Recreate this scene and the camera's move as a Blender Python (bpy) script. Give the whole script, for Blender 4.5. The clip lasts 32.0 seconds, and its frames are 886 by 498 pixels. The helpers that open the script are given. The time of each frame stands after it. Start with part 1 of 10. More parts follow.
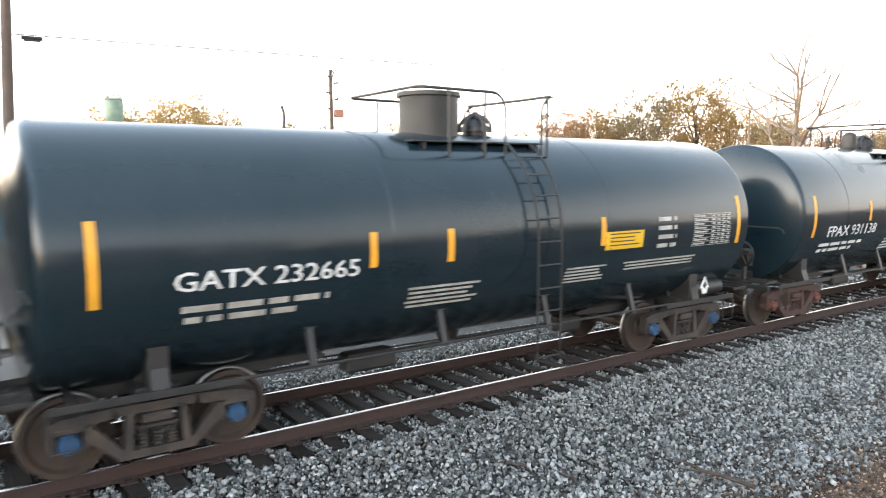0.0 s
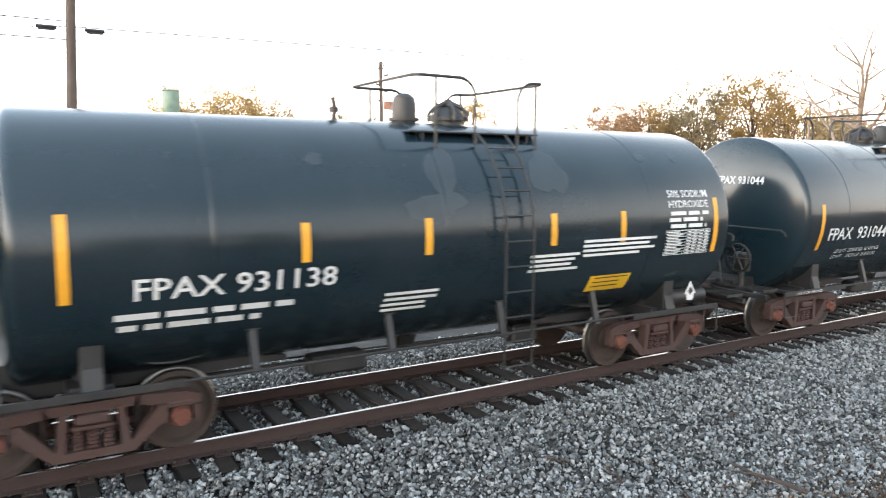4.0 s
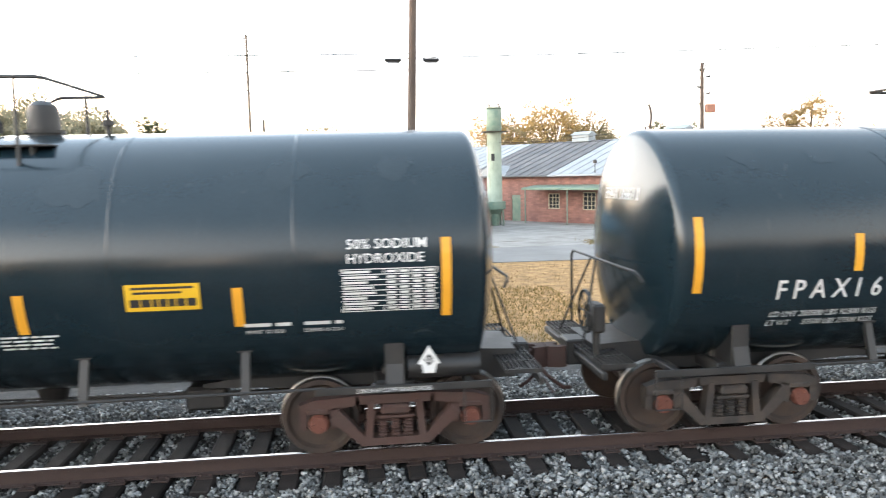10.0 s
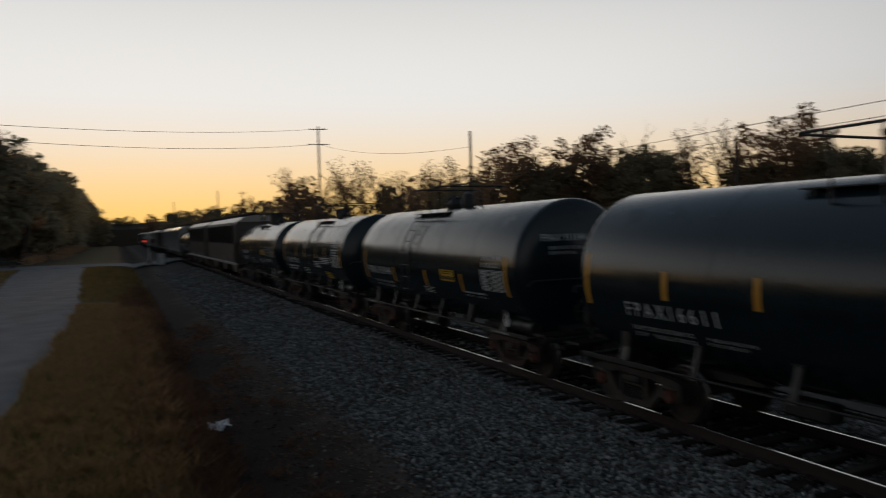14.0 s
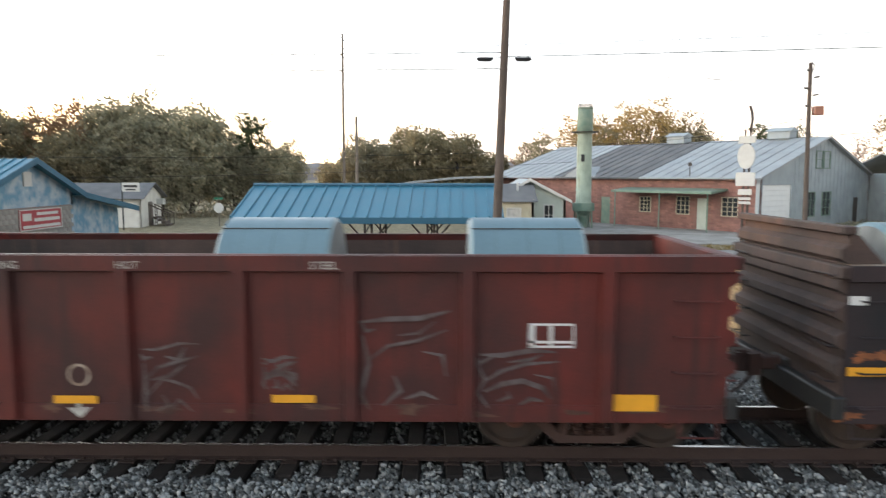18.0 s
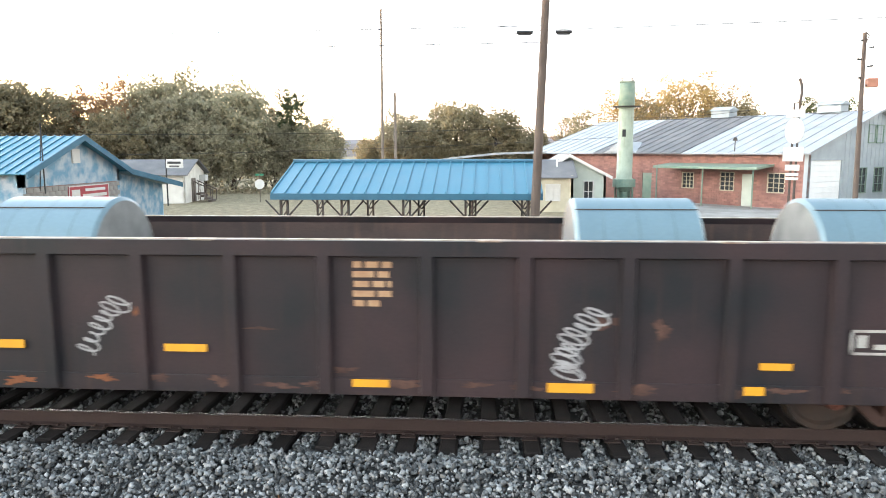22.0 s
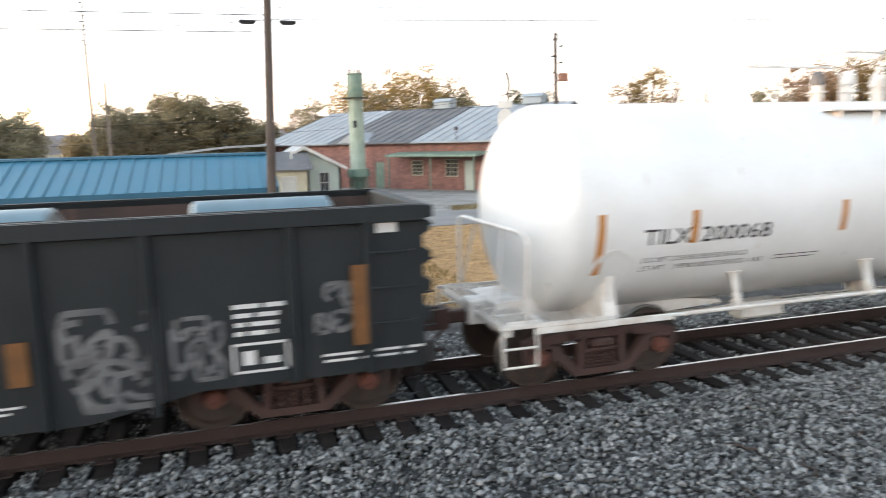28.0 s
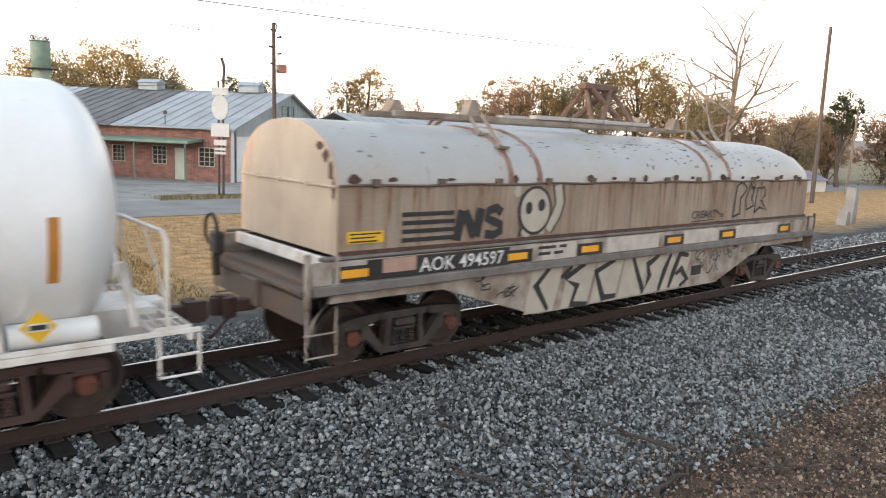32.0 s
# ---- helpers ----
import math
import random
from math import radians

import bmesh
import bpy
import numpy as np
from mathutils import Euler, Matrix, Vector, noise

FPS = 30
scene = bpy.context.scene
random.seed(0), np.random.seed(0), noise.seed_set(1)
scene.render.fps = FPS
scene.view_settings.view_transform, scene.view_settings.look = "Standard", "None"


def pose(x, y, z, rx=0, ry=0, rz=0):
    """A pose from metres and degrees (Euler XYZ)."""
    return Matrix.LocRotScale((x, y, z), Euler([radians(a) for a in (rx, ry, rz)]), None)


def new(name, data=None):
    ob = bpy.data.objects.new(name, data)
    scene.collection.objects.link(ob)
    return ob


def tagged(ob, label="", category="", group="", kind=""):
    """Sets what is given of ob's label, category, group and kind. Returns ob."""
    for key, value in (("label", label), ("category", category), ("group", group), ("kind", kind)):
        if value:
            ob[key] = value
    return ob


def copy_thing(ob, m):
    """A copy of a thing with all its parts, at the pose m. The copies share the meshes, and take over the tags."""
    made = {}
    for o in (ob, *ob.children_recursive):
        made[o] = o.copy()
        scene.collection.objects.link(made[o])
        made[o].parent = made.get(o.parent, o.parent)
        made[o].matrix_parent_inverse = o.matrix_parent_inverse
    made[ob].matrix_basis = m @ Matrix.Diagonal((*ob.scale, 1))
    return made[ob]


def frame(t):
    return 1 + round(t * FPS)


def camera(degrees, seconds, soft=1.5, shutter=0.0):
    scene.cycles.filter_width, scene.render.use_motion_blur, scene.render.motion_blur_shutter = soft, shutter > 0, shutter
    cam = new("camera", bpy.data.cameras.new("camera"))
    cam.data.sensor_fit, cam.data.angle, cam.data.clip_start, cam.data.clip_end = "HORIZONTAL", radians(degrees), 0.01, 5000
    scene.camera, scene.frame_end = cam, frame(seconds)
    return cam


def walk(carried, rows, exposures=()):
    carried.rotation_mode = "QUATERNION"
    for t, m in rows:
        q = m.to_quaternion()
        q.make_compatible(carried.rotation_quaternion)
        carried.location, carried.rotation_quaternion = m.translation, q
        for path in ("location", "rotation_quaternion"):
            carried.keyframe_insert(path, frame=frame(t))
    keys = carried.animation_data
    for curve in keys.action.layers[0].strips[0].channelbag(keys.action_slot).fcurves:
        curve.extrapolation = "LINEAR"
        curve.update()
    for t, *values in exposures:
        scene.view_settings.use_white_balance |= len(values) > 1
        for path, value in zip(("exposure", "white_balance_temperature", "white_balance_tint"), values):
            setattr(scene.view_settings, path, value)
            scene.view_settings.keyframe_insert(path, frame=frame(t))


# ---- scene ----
EYE_Z = 3.294
PATH = [  # seconds, yaw, pitch, roll
    (0, -35.12, -6.26, 0.06),
    (0.5, -35.60, -6.05, -0.52),
    (1, -37.07, -6.04, -1.46),
    (1.5, -37.93, -6.12, -1.82),
    (2, -37.08, -5.98, -1.13),
    (2.5, -35.31, -5.95, -1.25),
    (4.5, -30.90, -6.93, -0.27),
    (5, -31.06, -6.68, -0.36),
    (5.5, -31.43, -6.62, -0.37),
    (6, -32.37, -6.66, -0.88),
    (6.5, -32.45, -6.29, -0.60),
    (7, -31.77, -6.22, -0.64),
    (7.5, -28.34, -6.10, -0.49),
    (8, -17.92, -6.27, -0.20),
    (8.5, -7.50, -6.72, -0.10),
    (9, -6.54, -6.87, -0.97),
    (9.5, -7.93, -6.41, -1.09),
    (10, -6.33, -5.94, 1.24),
    (10.5, -0.80, -6.69, 0.05),
    (11, 6.09, -7.46, 0.51),
    (11.5, 21.09, -6.81, 1.73),
    (12, 38.37, -3.50, 2.26),
    (12.5, 53.76, -2.37, 1.51),
    (13, 66.30, -1.44, 0.89),
    (13.5, 69.26, -0.98, 0.54),
    (14, 65.16, -1.70, 1.59),
    (14.5, 51.57, -2.85, 2.23),
    (15, 33.81, -4.00, 1.92),
    (15.5, 19.22, -4.35, 0.47),
    (17.5, 3.39, -4.29, 0.39),
    (18, 0.75, -5.96, -0.04),
    (18.5, -1.49, -7.23, -0.41),
    (19, -1.55, -7.17, -0.57),
    (19.5, -1.05, -6.78, 0.04),
    (20, 1.47, -6.85, 0.30),
    (20.5, 1.82, -8.96, 0.49),
    (21, 2.04, -8.68, 0.29),
    (21.5, 3.06, -7.89, -0.08),
    (22, 3.84, -7.88, 0.11),
    (22.5, 3.54, -9.80, 0.60),
    (23, 3.26, -10.34, 0.38),
    (23.5, 3.46, -9.46, 0.16),
    (24, 2.34, -9.21, 0.36),
    (24.5, 1.19, -9.46, -0.52),
    (26.5, -2.40, -11.96, 0.00),
    (27, -4.64, -10.82, 1.26),
    (27.5, -8.99, -10.39, 2.15),
    (28, -17.33, -8.82, 1.37),
    (28.5, -22.32, -7.98, 0.67),
    (29, -24.15, -8.70, 0.55),
    (29.5, -28.57, -9.12, 1.01),
    (30, -32.19, -8.66, 0.04),
    (30.5, -34.59, -8.90, -0.68),
    (31, -37.52, -8.91, -1.73),
    (31.5, -39.17, -9.34, -2.29),
    (32, -39.60, -9.08, -2.47),
]
cam = camera(64.19, 32.0, soft=1.0, shutter=0.5)
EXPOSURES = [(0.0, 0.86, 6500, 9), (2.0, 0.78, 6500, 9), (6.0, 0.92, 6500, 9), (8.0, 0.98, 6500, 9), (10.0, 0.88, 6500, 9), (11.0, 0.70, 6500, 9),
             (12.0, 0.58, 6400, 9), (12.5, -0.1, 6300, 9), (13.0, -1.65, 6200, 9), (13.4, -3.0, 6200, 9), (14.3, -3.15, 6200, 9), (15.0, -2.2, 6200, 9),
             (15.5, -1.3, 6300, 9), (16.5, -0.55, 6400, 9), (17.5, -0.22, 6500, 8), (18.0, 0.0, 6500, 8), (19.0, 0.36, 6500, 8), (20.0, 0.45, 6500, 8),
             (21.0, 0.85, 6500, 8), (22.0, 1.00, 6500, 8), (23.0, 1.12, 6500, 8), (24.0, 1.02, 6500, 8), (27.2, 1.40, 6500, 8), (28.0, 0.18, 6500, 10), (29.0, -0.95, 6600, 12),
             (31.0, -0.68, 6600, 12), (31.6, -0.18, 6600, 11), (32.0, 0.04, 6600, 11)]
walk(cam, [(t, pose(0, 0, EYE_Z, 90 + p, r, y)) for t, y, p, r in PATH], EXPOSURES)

# ---------------------------------------------------------------- world, sun
SUN_AZ, SUN_EL = 87.0, 2.4      # degrees to the left of +Y, and above the horizon
HAZE_LOW_SUN, HAZE_MID_SUN = (68.0, 40.0, 10.0), (56.0, 53.0, 49.0)
HAZE_LOW_AWAY, HAZE_MID_AWAY = (29.0, 24.0, 20.5), (19.0, 19.5, 20.5)
HAZE_LOW_ANTI, HAZE_MID_ANTI = (30.0, 26.5, 24.0), (29.0, 28.5, 28.0)     # away from the sunset the haze brightens again
HAZE_HIGH = (8.6, 10.9, 13.6)
world = bpy.data.worlds.new("world")
scene.world = world
world.use_nodes = True
_n = world.node_tree.nodes
_l = world.node_tree.links
_sky = _n.new("ShaderNodeTexSky")
_sky.sky_type = "NISHITA"
_sky.sun_disc = False
_sky.sun_elevation = radians(SUN_EL)
_sky.sun_rotation = radians(-SUN_AZ)
_sky.altitude = 100
_sky.air_density = 1.0
_sky.dust_density = 1.8
_sky.ozone_density = 1.0
_bg = _n["Background"]
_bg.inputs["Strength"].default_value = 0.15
_dir = _n.new("ShaderNodeTexCoord")
_dot = _n.new("ShaderNodeVectorMath")       # how far towards the sunset
_dot.operation = "DOT_PRODUCT"
_dot.inputs[1].default_value = (-math.sin(radians(SUN_AZ)), math.cos(radians(SUN_AZ)), 0.0)
_l.new(_dir.outputs["Generated"], _dot.inputs[0])
_xyz = _n.new("ShaderNodeSeparateXYZ")
_l.new(_dir.outputs["Generated"], _xyz.inputs[0])


def sky_ramp(source, lo, hi, a, b):
    r = _n.new("ShaderNodeMapRange")
    r.interpolation_type = "SMOOTHSTEP"
    r.inputs["From Min"].default_value, r.inputs["From Max"].default_value = lo, hi
    r.inputs["To Min"].default_value, r.inputs["To Max"].default_value = a, b
    _l.new(source, r.inputs["Value"])
    return r.outputs["Result"]


def sky_mix(factor, a, b):
    x = _n.new("ShaderNodeMix")
    x.data_type = "RGBA"
    _l.new(factor, x.inputs["Factor"])
    for key, c in (("A", a), ("B", b)):
        if isinstance(c, tuple):
            x.inputs[key].default_value = (*c, 1)
        else:
            _l.new(c, x.inputs[key])
    return x.outputs["Result"]


# thin high haze: orange along the horizon under the sunset, pale yellow above it, blue-grey overhead and away from it
_near = sky_ramp(_dot.outputs["Value"], -0.05, 1.0, 0.0, 1.0)
_anti = sky_ramp(_dot.outputs["Value"], -0.95, -0.20, 1.0, 0.0)
_glow_low = sky_mix(_near, sky_mix(_anti, HAZE_LOW_AWAY, HAZE_LOW_ANTI), HAZE_LOW_SUN)
_glow_mid = sky_mix(_near, sky_mix(_anti, HAZE_MID_AWAY, HAZE_MID_ANTI), HAZE_MID_SUN)
_band = sky_mix(sky_ramp(_xyz.outputs["Z"], 0.0, 0.19, 0.0, 1.0), _glow_low, _glow_mid)
_tint = sky_mix(sky_ramp(_xyz.outputs["Z"], 0.18, 0.62, 0.0, 1.0), _band, HAZE_HIGH)
_part = sky_ramp(_dot.outputs["Value"], -0.5, 0.8, 0.45, 0.90)
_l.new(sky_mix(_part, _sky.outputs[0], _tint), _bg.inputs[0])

_sun = bpy.data.lights.new("sun", "SUN")
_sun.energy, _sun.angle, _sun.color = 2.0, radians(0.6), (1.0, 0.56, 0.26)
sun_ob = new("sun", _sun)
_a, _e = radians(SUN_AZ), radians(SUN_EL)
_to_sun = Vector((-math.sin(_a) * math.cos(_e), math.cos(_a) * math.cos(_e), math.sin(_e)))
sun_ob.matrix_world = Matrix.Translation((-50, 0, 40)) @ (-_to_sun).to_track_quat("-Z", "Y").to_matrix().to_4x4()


# ---------------------------------------------------------------- materials
def mat(name, base, rough=0.6, metal=0.0, var=0.25, scale=6.0, fine=60.0, bump=0.15, other=None, spread=0.5,
        isle=0.0, obj=0.0, skew=0.0, streak=None, coat=0.0, bump_dist=0.01, spec=0.5):
    """A procedural surface: base colour broken up by stains at one scale and grain at another. other: the colour of the stains;
    streak: (colour, amount) of runs down the sides; isle / obj: how far each loose piece / each object differs."""
    m = bpy.data.materials.new(name)
    m.use_nodes = True
    nt = m.node_tree
    n, l = nt.nodes, nt.links
    p = n["Principled BSDF"]
    tc = n.new("ShaderNodeTexCoord")
    n1 = n.new("ShaderNodeTexNoise")
    n1.inputs["Scale"].default_value, n1.inputs["Detail"].default_value = scale, 5
    n2 = n.new("ShaderNodeTexNoise")
    n2.inputs["Scale"].default_value, n2.inputs["Detail"].default_value = fine, 3
    l.new(tc.outputs["Object"], n1.inputs["Vector"])
    l.new(tc.outputs["Object"], n2.inputs["Vector"])
    ramp = n.new("ShaderNodeValToRGB")
    ramp.color_ramp.elements[0].position, ramp.color_ramp.elements[1].position = 0.5 - spread * 0.4, 0.5 + spread * 0.4
    l.new(n1.outputs["Fac"], ramp.inputs["Fac"])
    mix = n.new("ShaderNodeMix")
    mix.data_type = "RGBA"
    o = other if other else tuple(c * (1 - var) for c in base)
    mix.inputs["A"].default_value, mix.inputs["B"].default_value = (*base, 1), (*o, 1)
    l.new(ramp.outputs["Color"], mix.inputs["Factor"])
    col = mix.outputs["Result"]
    if streak:
        mp = n.new("ShaderNodeMapping")
        mp.inputs["Scale"].default_value = (7, 7, 0.35)
        n3 = n.new("ShaderNodeTexNoise")
        n3.inputs["Scale"].default_value, n3.inputs["Detail"].default_value = 1.3, 6
        l.new(tc.outputs["Object"], mp.inputs["Vector"])
        l.new(mp.outputs["Vector"], n3.inputs["Vector"])
        r3 = n.new("ShaderNodeValToRGB")
        r3.color_ramp.elements[0].position, r3.color_ramp.elements[1].position = 0.72 - 0.3 * streak[1], 0.8
        l.new(n3.outputs["Fac"], r3.inputs["Fac"])
        m3 = n.new("ShaderNodeMix")
        m3.data_type = "RGBA"
        l.new(r3.outputs["Color"], m3.inputs["Factor"])
        l.new(col, m3.inputs["A"])
        m3.inputs["B"].default_value = (*streak[0], 1)
        col = m3.outputs["Result"]
    hsv = n.new("ShaderNodeHueSaturation")
    l.new(col, hsv.inputs["Color"])
    val = n.new("ShaderNodeMapRange")
    val.inputs["To Min"].default_value, val.inputs["To Max"].default_value = 1 - var * 0.7, 1 + var * 0.7
    l.new(n2.outputs["Fac"], val.inputs["Value"])
    out = val.outputs["Result"]
    for amount, source in ((isle, "isle"), (obj, "obj")):
        if amount:
            if source == "isle":
                rnd = n.new("ShaderNodeNewGeometry").outputs["Random Per Island"]
            else:
                rnd = n.new("ShaderNodeObjectInfo").outputs["Random"]
            mr = n.new("ShaderNodeMapRange")
            mr.inputs["To Min"].default_value, mr.inputs["To Max"].default_value = 1 - amount, 1 + amount + skew
            if skew:                            # many dark pieces, few pale ones
                pw = n.new("ShaderNodeMath")
                pw.operation = "POWER"
                pw.inputs[1].default_value = 1.7
                l.new(rnd, pw.inputs[0])
                rnd = pw.outputs[0]
            l.new(rnd, mr.inputs["Value"])
            mm = n.new("ShaderNodeMath")
            mm.operation = "MULTIPLY"
            l.new(out, mm.inputs[0])
            l.new(mr.outputs["Result"], mm.inputs[1])
            out = mm.outputs[0]
    l.new(out, hsv.inputs["Value"])
    l.new(hsv.outputs["Color"], p.inputs["Base Color"])
    rr = n.new("ShaderNodeMapRange")
    rr.inputs["To Min"].default_value, rr.inputs["To Max"].default_value = max(rough - 0.12, 0.02), min(rough + 0.12, 1)
    l.new(n1.outputs["Fac"], rr.inputs["Value"])
    l.new(rr.outputs["Result"], p.inputs["Roughness"])
    p.inputs["Metallic"].default_value = metal
    p.inputs["Specular IOR Level"].default_value = spec
    if coat:
        p.inputs["Coat Weight"].default_value, p.inputs["Coat Roughness"].default_value = coat, 0.12
    if bump:
        b = n.new("ShaderNodeBump")
        b.inputs["Strength"].default_value, b.inputs["Distance"].default_value = bump, bump_dist
        l.new(n2.outputs["Fac"], b.inputs["Height"])
        l.new(b.outputs["Normal"], p.inputs["Normal"])
    return m


def glow(name, color, strength):
    m = bpy.data.materials.new(name)
    m.use_nodes = True
    p = m.node_tree.nodes["Principled BSDF"]
    p.inputs["Base Color"].default_value = (*color, 1)
    p.inputs["Emission Color"].default_value = (*color, 1)
    p.inputs["Emission Strength"].default_value = strength
    return m


BLACK = mat("black_tank_paint", (0.006, 0.015, 0.021), 0.20, 0, 0.3, 1.2, 30, 0.03, other=(0.011, 0.020, 0.026), coat=0.22, spec=0.38,
            streak=((0.026, 0.032, 0.036), 0.15))
BLACK2 = mat("black_frame_paint", (0.011, 0.012, 0.013), 0.5, 0, 0.4, 3, 50, 0.1, other=(0.024, 0.022, 0.021))
WHITE = mat("white_tank_paint", (0.74, 0.75, 0.75), 0.36, 0, 0.06, 1.0, 20, 0.03, other=(0.66, 0.66, 0.64), coat=0.2,
            streak=((0.50, 0.46, 0.40), 0.15))
WHITE2 = mat("white_frame_paint", (0.70, 0.69, 0.66), 0.45, 0, 0.15, 4, 40, 0.08, other=(0.52, 0.47, 0.42))
LETTER = mat("white_lettering", (0.60, 0.60, 0.59), 0.5, 0, 0.1, 6, 60, 0)
LETTERB = mat("black_lettering", (0.02, 0.02, 0.022), 0.5, 0, 0.2, 6, 60, 0)
LETTERG = mat("faded_lettering", (0.42, 0.41, 0.38), 0.6, 0, 0.4, 6, 60, 0, other=(0.25, 0.23, 0.21))
LETTERO = mat("rusted_lettering", (0.42, 0.27, 0.15), 0.6, 0, 0.4, 5, 60, 0, other=(0.30, 0.17, 0.09))
YELLOW = mat("yellow_reflector_tape", (0.70, 0.33, 0.025), 0.4, 0, 0.15, 5, 40, 0.02)
YELLOWO = mat("dull_yellow_tape", (0.17, 0.075, 0.022), 0.5, 0, 0.3, 5, 40, 0.02)
YELLOWSIGN = mat("yellow_notice", (0.66, 0.40, 0.02), 0.4, 0, 0.08, 5, 40, 0.0)
RUSTBROWN = mat("rust_brown_steel", (0.048, 0.021, 0.016), 0.8, 0.0, 0.4, 5, 45, 0.3, other=(0.050, 0.029, 0.024), bump_dist=0.004)
DARKSTEEL = mat("grimy_dark_steel", (0.020, 0.019, 0.019), 0.6, 0.1, 0.4, 5, 45, 0.25, other=(0.055, 0.042, 0.034), bump_dist=0.004)
WHEELM = mat("wheel_steel", (0.022, 0.017, 0.015), 0.6, 0.1, 0.3, 4, 40, 0.15, other=(0.045, 0.028, 0.020))
TREAD = mat("polished_tread", (0.22, 0.205, 0.19), 0.42, 1.0, 0.1, 8, 60, 0.02)
BLUECAP = mat("blue_bearing_cap", (0.018, 0.075, 0.17), 0.5, 0, 0.35, 8, 50, 0.1, other=(0.02, 0.03, 0.05))
REDCAP = mat("rusty_bearing_cap", (0.13, 0.045, 0.03), 0.6, 0.1, 0.3, 8, 50, 0.1)
RAILM = mat("rusty_rail_web", (0.024, 0.012, 0.010), 0.85, 0.0, 0.35, 3, 40, 0.2, other=(0.034, 0.020, 0.017))
RAILTOP = mat("polished_rail_head", (0.42, 0.40, 0.38), 0.22, 1.0, 0.1, 6, 50, 0.02)
TIE = mat("creosoted_tie_wood", (0.011, 0.0095, 0.009), 0.95, 0, 0.4, 3, 30, 0.5, other=(0.024, 0.019, 0.017), obj=0.4, bump_dist=0.01, spec=0.2)
STONE = mat("grey_ballast_stone", (0.142, 0.144, 0.142), 0.8, 0, 0.25, 30, 140, 0.25, other=(0.108, 0.110, 0.107), isle=0.72, skew=0.9, bump_dist=0.004)
STONEBED = mat("ballast_bed", (0.050, 0.052, 0.055), 0.9, 0, 0.6, 14, 45, 1.0, other=(0.07, 0.07, 0.07), bump_dist=0.03)
DIRT = mat("brown_dirt", (0.12, 0.085, 0.062), 0.95, 0, 0.4, 1.5, 25, 0.8, other=(0.062, 0.044, 0.034), bump_dist=0.03)
DRYGRASS = mat("dry_tan_grass_ground", (0.25, 0.175, 0.08), 0.95, 0, 0.35, 0.5, 8, 0.8, other=(0.16, 0.12, 0.05), bump_dist=0.04)
ASPHALT = mat("grey_asphalt", (0.12, 0.125, 0.135), 0.85, 0, 0.25, 0.8, 60, 0.4, other=(0.085, 0.088, 0.095), bump_dist=0.005)
STREET = mat("worn_pale_asphalt", (0.20, 0.19, 0.18), 0.85, 0, 0.2, 0.5, 60, 0.3, other=(0.15, 0.142, 0.135), bump_dist=0.005)
SLAB = mat("stained_old_slab", (0.155, 0.132, 0.110), 0.9, 0, 0.35, 1.6, 22, 0.6, other=(0.085, 0.074, 0.062), bump_dist=0.02)
CONCRETE = mat("weathered_concrete", (0.27, 0.255, 0.235), 0.9, 0, 0.3, 0.9, 25, 0.3, other=(0.17, 0.155, 0.14))


